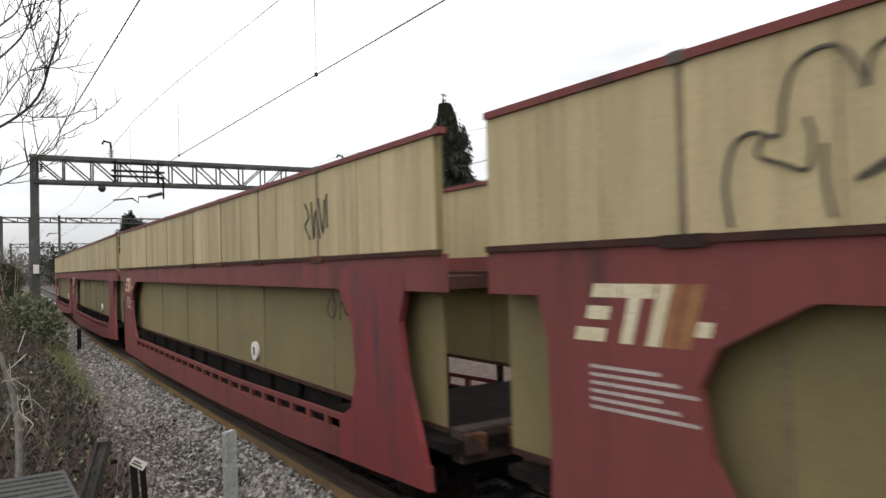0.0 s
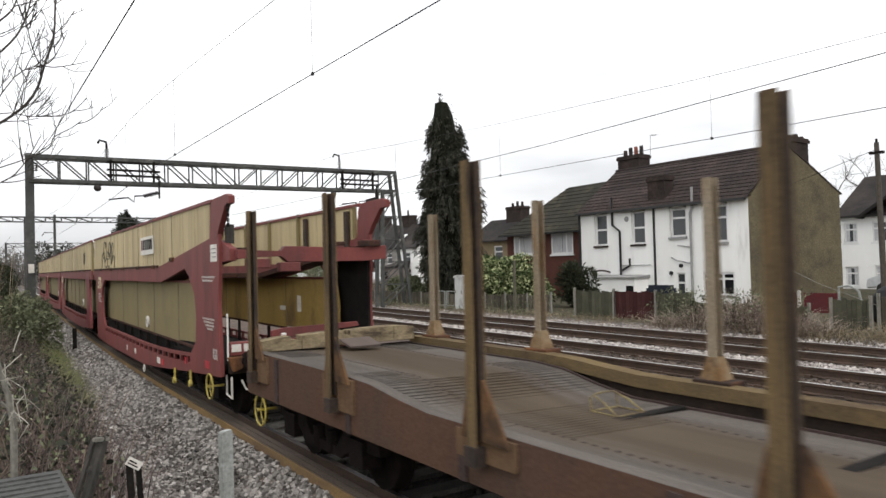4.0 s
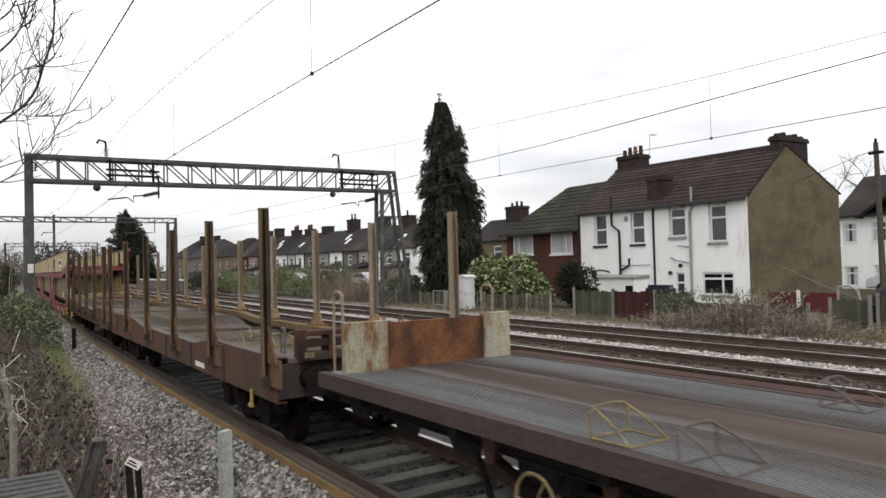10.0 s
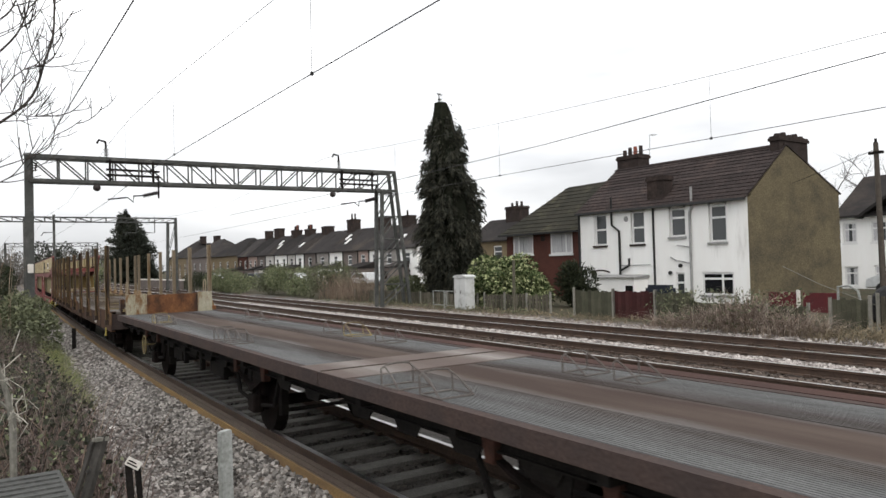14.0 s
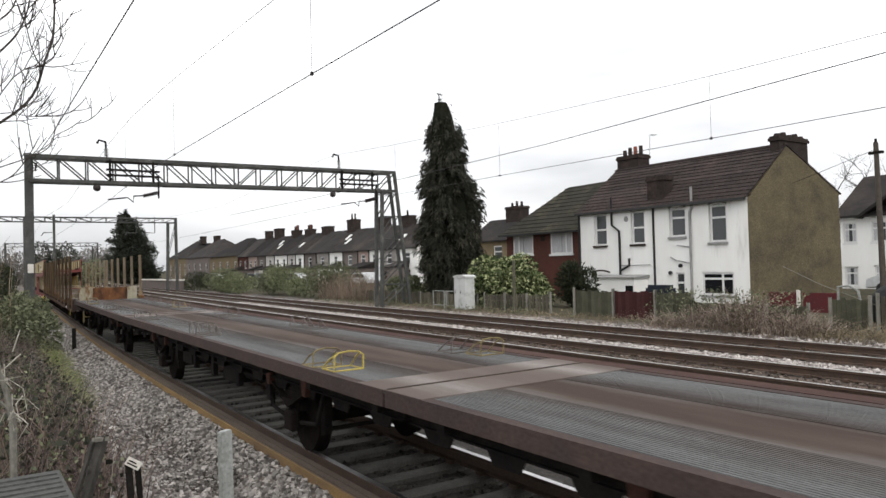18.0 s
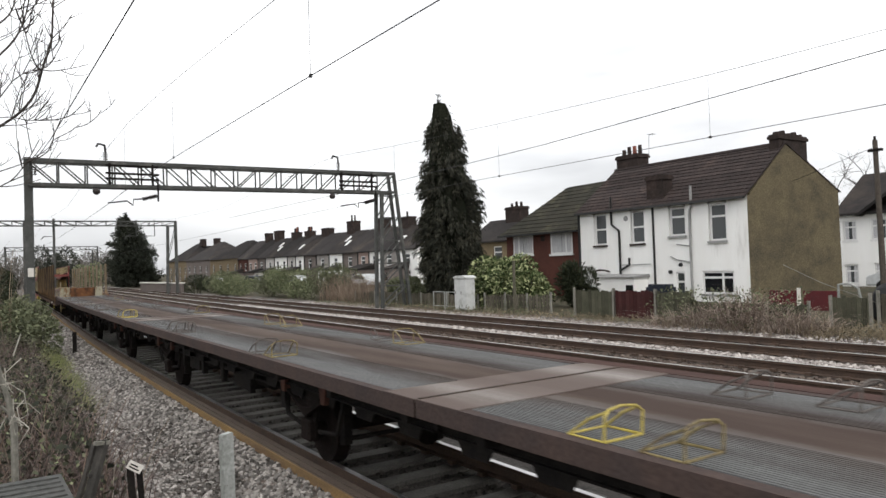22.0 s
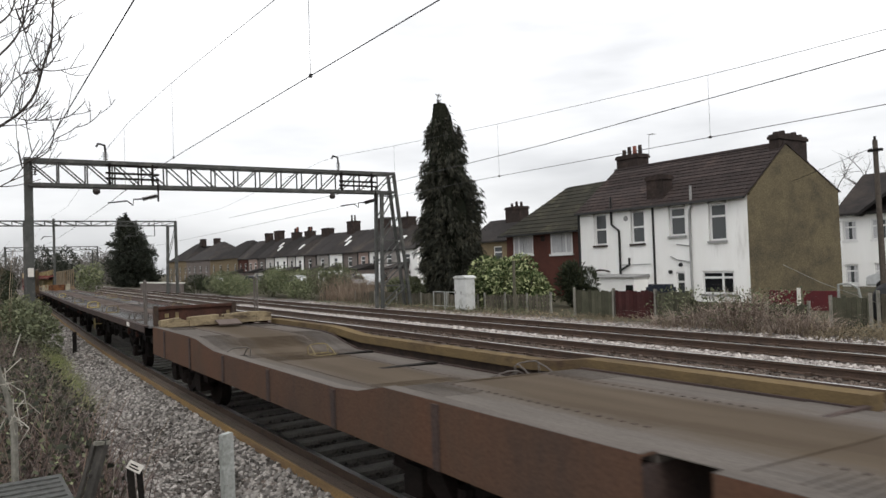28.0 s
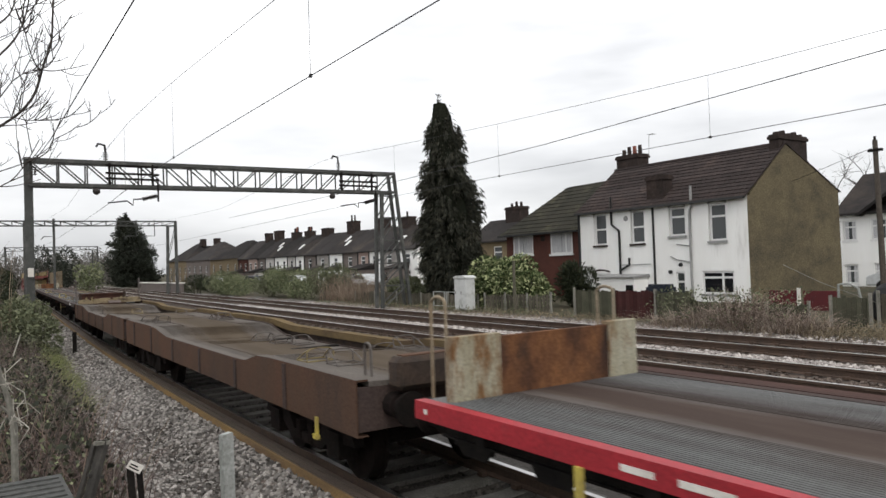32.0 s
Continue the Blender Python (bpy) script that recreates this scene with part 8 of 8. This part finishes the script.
for (x, y, rx, ry, rz, m_) in ((21.4, 46, 1.6, 3.0, 1.75, "leaf_hedge"), (21.3, 51, 1.6, 3.5, 1.45, "leaf_verge"), (21.2, 56, 1.8, 4.0, 1.6, "leaf_hedge"), (21.0, 63, 1.6, 4.0, 1.25, "leaf_verge"), (20.9, 68, 1.6, 4.0, 1.5, "leaf_hedge"), (20.8, 77, 1.6, 6.0, 1.3, "leaf_dark"), (22.0, 36.0, 1.0, 2.0, 1.0, "leaf_hedge")):
    bush("verge_bush", x, y, 0.2, rx, ry, rz * 1.3, 5200, 0.15, 0.085, m_, "green scrub on the far verge", RNG, lumps=9)
bush("ivy_clump", 13.6, 96, 0.2, 2.2, 3, 3.2, 1500, 0.3, 0.18, "leaf_verge", "green garden hedge in the distance", RNG)
bush("distant_tree", 14.5, 150, 0.2, 4, 5, 7.0, 3000, 0.5, 0.26, "leaf_haze", "dark round tree crown in the distance", RNG, category="tree")


def stems(name, n, xr, yr, hr, spread, r, material, label, rng, kind="stuff", ground=True, zoff=0.0, category="scrub", arch=0.5, parent=None):
    """Many thin arching stems, as three-sided strips."""
    vs, fs = [], []
    for _ in range(n):
        x, y = rng.uniform(*xr), rng.uniform(*yr)
        z = ground_z(x, y) - 0.03 + zoff
        h = rng.uniform(*hr)
        if arch >= 0.9:
            h *= 0.5 + 1.0 * (noise.noise((x * 0.8, y * 0.8, 7.0)) * 0.5 + 0.5)
        a = rng.uniform(0, 6.283)
        sp_ = rng.uniform(0.1, spread)
        rr = r * rng.uniform(0.6, 1.4)
        seg = 4
        base = len(vs)
        for i in range(seg + 1):
            t = i / seg
            px_ = x + math.cos(a) * sp_ * t * t * (1 + arch)
            py_ = y + math.sin(a) * sp_ * t * t * (1 + arch)
            pz_ = z + h * (t - arch * 0.45 * t * t * t)
            w = rr * (1 - 0.75 * t)
            for k in range(3):
                vs.append((px_ + w * math.cos(2.094 * k), py_ + w * math.sin(2.094 * k), pz_))
        for i in range(seg):
            for k in range(3):
                j = (k + 1) % 3
                fs.append((base + i * 3 + k, base + i * 3 + j, base + i * 3 + 3 + j, base + i * 3 + 3 + k))
    ob = raw(name, vs, fs, material, parent, label, kind)
    tagged(ob, category=category)
    return ob


def scatter_leaves(name, n, xr, yr, hr, leaf, wid, material, label, rng, category="scrub", patch=None):
    x = rng.uniform(*xr, n)
    y = rng.uniform(*yr, n)
    if patch:
        keep = np.array([noise.noise((a * patch, b * patch, 3.3)) > -0.05 for a, b in zip(x, y)])
        x, y = x[keep], y[keep]
    z = np.array([ground_z(a, b) for a, b in zip(x, y)]) + rng.uniform(*hr, len(x)) ** 1.0
    d = rng.normal(size=(len(x), 3)) + np.array([0, 0, 0.4])
    ob = quads(name, np.stack([x, y, z], 1), d, leaf, wid, material, label=label, kind="stuff", rng=rng)
    return tagged(ob, category=category)


# far verge: dry brambles in front of the garden fences, heaped in mounds
stems("bramble_scrub", 700, (18.2, 19.6), (10.2, 15.4), (0.20, 0.7), 1.2, 0.010, "bramble_grey", "dry grey-brown bramble tangle on the far verge", RNG, arch=0.9)
for (mx_, my_, hh_, n_) in ((18.9, 14.0, 1.05, 130), (18.8, 13.2, 1.40, 190), (19.0, 12.3, 1.95, 260), (18.8, 11.6, 1.35, 170), (18.6, 10.9, 1.15, 140), (18.9, 10.2, 0.95, 90)):
    stems("bramble_mound", n_, (mx_ - 0.45, mx_ + 0.45), (my_ - 0.5, my_ + 0.5), (0.4 * hh_, hh_), 0.9, 0.011, "bramble_grey", "arching mound of dry bramble canes on the far verge", RNG, arch=0.9)
stems("dead_stalks", 170, (17.9, 19.5), (9.8, 15.0), (0.4, 1.2), 1.0, 0.008, "dead_stem", "pale dead stalks in the brambles", RNG, arch=0.8)
stems("bramble_scrub", 420, (17.8, 19.4), (6.5, 10.0), (0.25, 0.7), 0.7, 0.012, "grass_dry", "pale dry weeds on the far verge", RNG, arch=0.9)
scatter_leaves("bramble_leaves", 1100, (18.3, 19.6), (10.6, 15.5), (0.05, 1.15), 0.10, 0.06, "leaf_hedge", "sparse bramble leaves on the far verge", RNG)
stems("dry_grass", 4200, (17.9, 19.8), (4.0, 40.0), (0.08, 0.30), 0.22, 0.006, "grass_dry", "pale dry grass along the far verge", RNG, category="grass")
stems("bare_shrub", 1100, (20.0, 22.0), (38.0, 44.5), (0.4, 2.2), 1.1, 0.010, "dead_stem", "bare brown shrub on the far verge", RNG, arch=0.3)

scatter_leaves("verge_litter", 3000, (18.0, 20.2), (4.0, 42.0), (0.0, 0.18), 0.09, 0.05, "grass_dry", "dead leaves and grass litter on the far verge", RNG, category="grass", patch=0.9)
scatter_leaves("verge_weeds", 4200, (18.2, 20.4), (4.0, 42.0), (0.0, 0.30), 0.09, 0.045, "leaf_hedge", "low green weeds on the far verge", RNG, category="grass", patch=0.5)
# woods and bushes that close the view down the line
stems("distant_wood", 900, (6.0, 40.0), (190.0, 250.0), (5.0, 10.5), 3.0, 0.10, "wood_haze", "bare grey-brown trees in the distance", RNG, category="woodland", arch=0.2)
for k, (y, dx, rz) in enumerate(((40, -0.8, 2.2), (50, -0.6, 2.5), (62, -0.5, 2.6), (76, -0.2, 2.8), (95, 0.0, 3.2))):
    bush("bank_bush", bend(y) + dx, y, 0.2, 1.5, 6.0, rz, 2600, 0.20, 0.11, "leaf_dark", "dark bush on the near bank down the line", RNG, lumps=8)
for k, (x, y, rz) in enumerate(((17, 185, 6.5), (22, 178, 5.5), (28, 190, 7.0), (33, 205, 8.0), (10.5, 170, 6.0))):
    bush("distant_tree", x, y, 0.2, 4.0, 5.0, rz, 1500, 0.6, 0.3, "wood_haze", "hazy grey-brown tree crown in the distance", RNG, category="tree")

# ---- near bank ----
for (xb_, ya_, yb_, n_, h_) in ((1.15, 5.0, 8.0, 760, 1.15), (1.45, 8.0, 12.0, 1000, 0.95), (1.72, 12.0, 17.0, 950, 0.70), (1.95, 17.0, 26.0, 1000, 0.70)):
    stems("bramble_scrub", n_, (-0.3, xb_), (ya_, yb_), (0.3, h_), 0.55, 0.006, "bank_red", "reddish-brown bramble stems on the near bank", RNG, arch=0.7)
    stems("dead_stalks", n_ // 3, (-0.4, xb_ - 0.1), (ya_, yb_), (0.4, h_ * 1.1), 0.35, 0.005, "bank_stem", "dry pale stalks on the near bank", RNG, arch=0.3)
    scatter_leaves("bank_leaves", int(n_ * 2.6), (-0.6, xb_ - 0.1), (ya_, yb_), (0.02, h_ * 0.75), 0.06, 0.04, "leaf_ivy", "dark ivy leaves on the near bank", RNG, patch=0.9)
    scatter_leaves("bank_leaves", int(n_ * 0.8), (-0.6, xb_ - 0.2), (ya_, yb_), (0.05, h_ * 0.8), 0.05, 0.03, "leaf_hedge", "small green bramble leaves on the near bank", RNG, patch=1.3)
for (xa_, xb_, ya_, yb_, n_) in ((1.72, 2.02, 14.0, 18.0, 800), (1.9, 2.3, 17.5, 23.0, 1300), (2.1, 2.65, 22.0, 30.0, 1500)):
    stems("grass_tuft", n_, (xa_, xb_), (ya_, yb_), (0.12, 0.42), 0.25, 0.006, "grass_light", "bright yellow-green grass at the ballast edge", RNG, category="grass")
scatter_leaves("bank_leaves", 700, (-0.6, 0.7), (5.0, 10.0), (0.2, 1.0), 0.045, 0.026, "leaf_verge", "pale variegated leaves among the stems on the near bank", RNG, patch=1.4)
stems("dead_stalks", 90, (-0.5, 1.0), (5.0, 9.0), (0.7, 1.40), 0.4, 0.007, "dead_stem", "pale dry stalks and seed heads on the near bank", RNG, arch=0.4)
stems("bramble_scrub", 260, (0.8, 1.5), (5.0, 11.0), (0.10, 0.35), 0.5, 0.005, "bank_red", "low bramble runners creeping over the ballast", RNG, arch=0.95)
bush("green_bush", 1.75, 27.5, 0.0, 0.9, 3.6, 1.65, 6000, 0.13, 0.075, "leaf_hedge", "green bush on the near bank before the mast", RNG)
bush("bank_thicket", -1.2, 30.0, 0.3, 2.6, 6.0, 3.2, 3500, 0.16, 0.09, "leaf_dark", "dark thicket on the near bank", RNG, lumps=10)
stems("bare_thicket", 500, (-2.0, 1.3), (24.0, 36.0), (1.2, 3.6), 1.0, 0.012, "dead_stem", "bare brown thicket at the foot of the mast", RNG, arch=0.3)


def stones(name, n, xr, yr, size, material, label, rng, z_in=-0.3):
    """Loose ballast stones, each an irregular block."""
    base = np.array([(-1, -1, -1), (1, -1, -1), (1, 1, -1), (-1, 1, -1), (-1, -1, 1), (1, -1, 1), (1, 1, 1), (-1, 1, 1)], float)
    fc = np.array([(0, 3, 2, 1), (4, 5, 6, 7), (0, 1, 5, 4), (1, 2, 6, 5), (2, 3, 7, 6), (3, 0, 4, 7)])
    x = rng.uniform(*xr, n)
    y = rng.uniform(*yr, n)
    bx = np.array([bend(v) for v in y])
    z = np.array([ground_z(a + b, v) for a, b, v in zip(x, bx, y)])
    s = size * rng.uniform(0.6, 1.5, (n, 1, 1)) * rng.uniform(0.6, 1.2, (n, 1, 3))
    v = base[None] * rng.uniform(0.45, 1.0, (n, 8, 3)) * s / 2
    ang = rng.uniform(0, 6.283, (n, 3))
    for ax, (i, j) in enumerate(((0, 1), (1, 2), (0, 2))):
        c, sn = np.cos(ang[:, ax])[:, None], np.sin(ang[:, ax])[:, None]
        a, b = v[:, :, i].copy(), v[:, :, j].copy()
        v[:, :, i], v[:, :, j] = a * c - b * sn, a * sn + b * c
    v += np.stack([x + bx, y, z + size * rng.uniform(z_in, 0.30, n)], 1)[:, None, :]
    f = (np.arange(n)[:, None, None] * 8 + fc[None]).reshape(-1, 4)
    ob = raw(name, v.reshape(-1, 3).tolist(), f.tolist(), material, None, label, "stuff")
    return tagged(ob, category="gravel")


stones("ballast_stones", 17000, (1.25, 3.25), (5.0, 22.0), 0.055, "stone", "loose grey ballast stones beside the near track", RNG)
stones("ballast_stones", 1000, (1.9, 2.75), (8.5, 13.0), 0.05, "stone_dark", "patch of dark dirty stones on the ballast shoulder", RNG, 0.0)
stones("ballast_stones", 5000, (2.0, 3.25), (22.0, 40.0), 0.07, "stone", "loose grey ballast stones beside the near track", RNG)
stones("ballast_stones", 5000, (3.5, 5.3), (4.0, 24.0), 0.05, "stone_dark", "dirty ballast stones between the near rails, train shade painted in", RNG, -0.6)
stones("ballast_stones", 9000, (12.55, 13.75), (2.0, 45.0), 0.07, "stone_pale", "clean pale ballast stones between the far tracks", RNG)
stones("ballast_stones", 9000, (16.3, 18.0), (2.0, 45.0), 0.07, "stone_pale", "clean pale ballast stones beside the far track", RNG)
stones("ballast_stones", 4500, (10.7, 12.1), (4.0, 30.0), 0.06, "stone_brown", "brown-stained ballast stones between the far rails", RNG, -0.5)


def bare_tree(x, y, z, rng, tall=2.1):
    t = empty("bare_tree", label="leafless tree with thin dark branches", category="tree")
    groups = {"trunk": BM(), "limbs": BM(), "twigs": BM()}

    def grow(p, d, length, r, depth):
        seg = 4
        q = p
        for i in range(seg):
            d = (d + Vector(rng.normal(size=3)) * 0.16 + Vector((0, 0, 0.05))).normalized()
            q2 = q + d * (length / seg)
            key = "trunk" if depth == 0 else ("limbs" if depth < 3 else "twigs")
            tube(groups[key], q, q2, r * (1 - 0.12 * i), 6 if depth < 3 else 4, r * (1 - 0.12 * (i + 1)))
            q = q2
            if depth < 5 and i > 0:
                for _ in range(1 if depth < 4 else rng.integers(0, 2)):
                    side = (d + Vector(rng.normal(size=3)) * 0.75).normalized()
                    grow(q, side, length * rng.uniform(0.42, 0.66), r * 0.52, depth + 1)
        if depth < 5:
            grow(q, d, length * 0.68, r * 0.62, depth + 1)
    grow(Vector((x, y, z)), Vector((0.16, 0.0, 1)).normalized(), tall, 0.029 * tall, 0)
    for k, bm in groups.items():
        part(k[:-1] if k.endswith("s") else k, bm, "twig", t)
    return t


def twig_curve(bm, pts, r0, r1, n=5):
    """A tapered rod through the points, smoothly."""
    ctl = [Vector(p) for p in pts]
    ctl = [ctl[0] * 2 - ctl[1], *ctl, ctl[-1]]
    out = []
    for p0, p1, p2, p3 in zip(ctl, ctl[1:], ctl[2:], ctl[3:]):
        for k in range(4):
            t = k / 4
            out.append(0.5 * (2 * p1 + (p2 - p0) * t + (2 * p0 - 5 * p1 + 4 * p2 - p3) * t * t + (3 * p1 - p0 - 3 * p2 + p3) * t ** 3))
    out.append(ctl[-1])
    m = len(out) - 1
    pipe(bm, out, [r0 + (r1 - r0) * i / m for i in range(m + 1)], n)
    return out


def shoot(t, p, d, length, r, rng, depth=0):
    """A thin branch that curls upwards, with a few finer ones off it, all one mesh."""
    bm = BM()

    def grow(p, d, length, r, depth):
        pts = [p]
        for i in range(5):
            d = (d + Vector((0.03, 0, 0.13)) + Vector(rng.normal(size=3)) * 0.10).normalized()
            pts.append(pts[-1] + d * length / 5)
        out = twig_curve(bm, pts, r, r * 0.55, 4)
        if depth < 2:
            for k in range((2, 1)[depth]):
                i = int(rng.uniform(0.25, 0.9) * (len(out) - 1))
                e = (out[i + 1] - out[i]).normalized()
                side = e.cross(Vector((0, 1, 0))).normalized() * (1 if (k + depth) % 2 else -1)
                grow(out[i], (e * 0.8 + side * rng.uniform(0.4, 0.8) + Vector((0, rng.normal() * 0.3, 0))).normalized(), length * rng.uniform(0.35, 0.65), r * 0.7, depth + 1)
    grow(Vector(p), Vector(d).normalized(), length, r, depth)
    part("branch", bm, "twig", t)


def bank_tree(rng):
    """A leafless tree whose crown reaches in from the near bank."""
    t = empty("bare_tree", label="leafless tree on the near bank with thin dark branches", category="tree")
    bm = BM()
    twig_curve(bm, [(-1.0, 7.6, 0.7), (-0.95, 7.6, 1.5), (-0.85, 7.55, 2.3), (-0.75, 7.55, 3.0), (-0.72, 7.5, 3.7)], 0.075, 0.05, 9)
    part("trunk", bm, "bark", t)
    yy = 7.5
    limbs = ((0.022, 0.010, ((-0.75, 3.0), (-0.2, 3.35), (0.35, 3.72), (0.60, 3.98), (0.70, 4.30), (0.77, 4.55), (0.80, 4.95), (0.90, 5.3))),
             (0.018, 0.008, ((-0.72, 3.5), (-0.1, 3.9), (0.36, 4.35), (0.54, 4.65), (0.63, 5.1))),
             (0.016, 0.008, ((-0.72, 3.6), (-0.2, 4.1), (0.34, 4.62), (0.48, 4.85), (0.52, 5.2))),
             (0.010, 0.004, ((0.69, 4.24), (0.62, 4.38), (0.57, 4.6), (0.54, 4.8), (0.50, 5.1))),
             (0.010, 0.004, ((-0.76, 2.9), (0.0, 3.4), (0.45, 4.12), (0.72, 4.28), (0.82, 4.45), (0.89, 4.62))),
             (0.011, 0.005, ((-0.80, 2.7), (-0.2, 2.95), (0.34, 3.17), (0.52, 3.35), (0.66, 3.62))),
             (0.008, 0.004, ((-0.72, 3.3), (0.0, 3.55), (0.35, 3.80), (0.62, 3.79), (0.76, 3.93))),
             (0.009, 0.004, ((-0.78, 2.8), (0.1, 3.2), (0.66, 3.45), (0.76, 3.60), (0.90, 3.70), (1.01, 3.80))))
    for k, (r0, r1, way) in enumerate(limbs):
        bm = BM()
        out = twig_curve(bm, [(x, yy + 0.06 * math.sin(2.1 * k + i), z) for i, (x, z) in enumerate(way)], r0 * 0.62, r1 * 0.85, 6)
        part("limb", bm, "twig", t)
        for _ in range((15, 10, 9, 4, 8, 8, 6, 2)[k]):
            i = int(rng.uniform(0.30, 0.97) * (len(out) - 1))
            e = (out[i + 1] - out[i]).normalized()
            side = e.cross(Vector((0, 1, 0))).normalized() * rng.choice([-1, 1])
            shoot(t, out[i], e * 0.7 + side * rng.uniform(0.3, 0.8) + Vector((0.1, rng.normal() * 0.4, 0.1)), rng.uniform(0.22, 0.55), 0.0062, rng)
    return t


bank_tree(np.random.default_rng(11))
for k, (x, y) in enumerate(((56.5, 29.5), (60.5, 30.5), (64.0, 29.0))):
    tr = bare_tree(x, y, 0.25, np.random.default_rng(20 + k), 4.3)

# ---- near foreground ----
bm = BM()
prism(bm, [(-0.040, 0.0), (-0.040, 1.295), (-0.033, 1.305), (0.033, 1.31), (0.040, 1.30), (0.040, 0.0)], 1, -0.022, 0.022)
gp = part("fence_post", bm, "galv")
gp.matrix_basis = pose(1.42, 4.6, 0.0, 0, -0.5, 20)
tagged(gp, "short pale grey square-topped post in the ballast", "post")
lid = empty("storage_box", label="dark grey ribbed plastic box lid on the bank", category="box")
bm = BM()
box(bm, -0.6, 0.45, 3.7, 4.55, 0.5, 1.18)
part("body", bm, "lid_grey", lid)
bm = BM()
box(bm, -0.62, 0.47, 3.66, 4.58, 1.18, 1.235)
top_ = part("lid", bm, "lid_grey", lid)
for k in range(9):
    bm = BM()
    box(bm, -0.6, 0.45, 3.72 + k * 0.095, 3.738 + k * 0.095, 1.236, 1.244)
    part("rib", bm, "lid_grey", top_)
wp = empty("broken_post", label="weathered broken fence post hung with pale dead stems", category="post")
bm = BM()
tube(bm, (0.262, 4.8, 0.9), (0.262, 4.8, 1.50), 0.019, 8, 0.019)
tube(bm, (0.262, 4.8, 1.49), (0.235, 4.8, 1.66), 0.019, 8, 0.015)
tube(bm, (0.235, 4.8, 1.655), (0.175, 4.8, 1.90), 0.015, 8, 0.012)
tube(bm, (0.262, 4.8, 1.55), (0.20, 4.79, 1.62), 0.012, 6, 0.010)
part("post", bm, "old_wood", wp)
for k in range(16):
    bm = BM()
    a = Vector((0.265 + 0.05 * RNG.uniform(-1, 1), 4.8 + RNG.uniform(-0.1, 0.1), 1.45 + RNG.uniform(0, 0.45)))
    b = a + Vector((RNG.uniform(-0.10, 0.10), RNG.uniform(-0.05, 0.05), RNG.uniform(-0.16, 0.16)))
    c = b + Vector((RNG.uniform(-0.06, 0.10), 0, RNG.uniform(-0.14, 0.05)))
    tube(bm, a, b, 0.0035, 5, 0.003)
    tube(bm, b, c, 0.003, 5, 0.0015)
    part("dead_stem", bm, "stem_pale", wp)
jk = empty("wood_debris", label="broken dark wooden frame leaning on the bank", category="debris")
for a, b, w_, m_ in (((0.60, 4.62, 1.0), (0.715, 4.70, 1.36), 0.055, "dark_wood"), ((0.55, 4.66, 1.0), (0.665, 4.72, 1.34), 0.03, "dark_wood"), ((0.62, 4.66, 1.18), (0.70, 4.68, 1.15), 0.03, "dark_wood"), ((0.66, 4.66, 1.355), (0.74, 4.70, 1.345), 0.035, "old_wood"), ((0.68, 4.5, 1.0), (0.74, 4.52, 1.05), 0.015, "grey_pipe")):
    bm = BM()
    beam(bm, a, b, w_, w_ * 0.6)
    part("batten", bm, m_, jk)
st = empty("marker_stake", label="dark stake with a small white tag", category="stake")
bm = BM()
beam(bm, (0.86, 4.62, 0.8), (0.84, 4.62, 1.19), 0.035, 0.035, up=(1, 0, 0))
beam(bm, (0.92, 4.66, 0.8), (0.89, 4.62, 1.17), 0.03, 0.03, up=(1, 0, 0))
part("stake", bm, "black_iron", st)
bm = BM()
box(bm, -0.045, 0.045, -0.004, 0.004, -0.025, 0.025, Matrix.Translation((0.86, 4.58, 1.20)) @ Matrix.Rotation(radians(35), 4, "Y"))
tag_ = part("tag", bm, "white_paint", st, "small white tag, not legible")
for k in range(2):
    bm = BM()
    box(bm, -0.035, 0.03 - 0.015 * k, -0.0055, -0.0045, -0.014 + 0.016 * k, -0.006 + 0.016 * k, Matrix.Translation((0.86, 4.58, 1.20)) @ Matrix.Rotation(radians(35), 4, "Y"))
    part("tag_mark", bm, "black_iron", tag_)
tz = ground_z(2.0, 12.2)
bm = BM()
box(bm, 1.95, 2.05, 12.2, 12.28, tz, tz + 0.05)
tagged(part("litter", bm, "white_paint"), "scrap of white litter on the ballast", "litter")
mk_ = empty("marker_post", label="short black marker post by the near track", category="post")
bm = BM()
box(bm, 3.28, 3.40, 27.5, 27.6, -0.3, 0.45)
part("post", bm, "black_iron", mk_)


# ---- what moves ----
def motions():
    for w, place in WAGONS:
        rows = []
        for i in range(33):
            y = place + gone(i)
            yc = y - 6.5
            rows.append((float(i), pose(NEAR_AXIS + bend(yc) + 6.5 * heading(yc), y, 0, 0, 0, -math.degrees(heading(yc)))))
        walk(w, rows)
    for ws, y, r in WHEELSETS:
        walk(ws, [(i * 0.1, pose(0, y, r, -math.degrees(gone(i * 0.1) / r) % 360)) for i in range(321)])


motions()
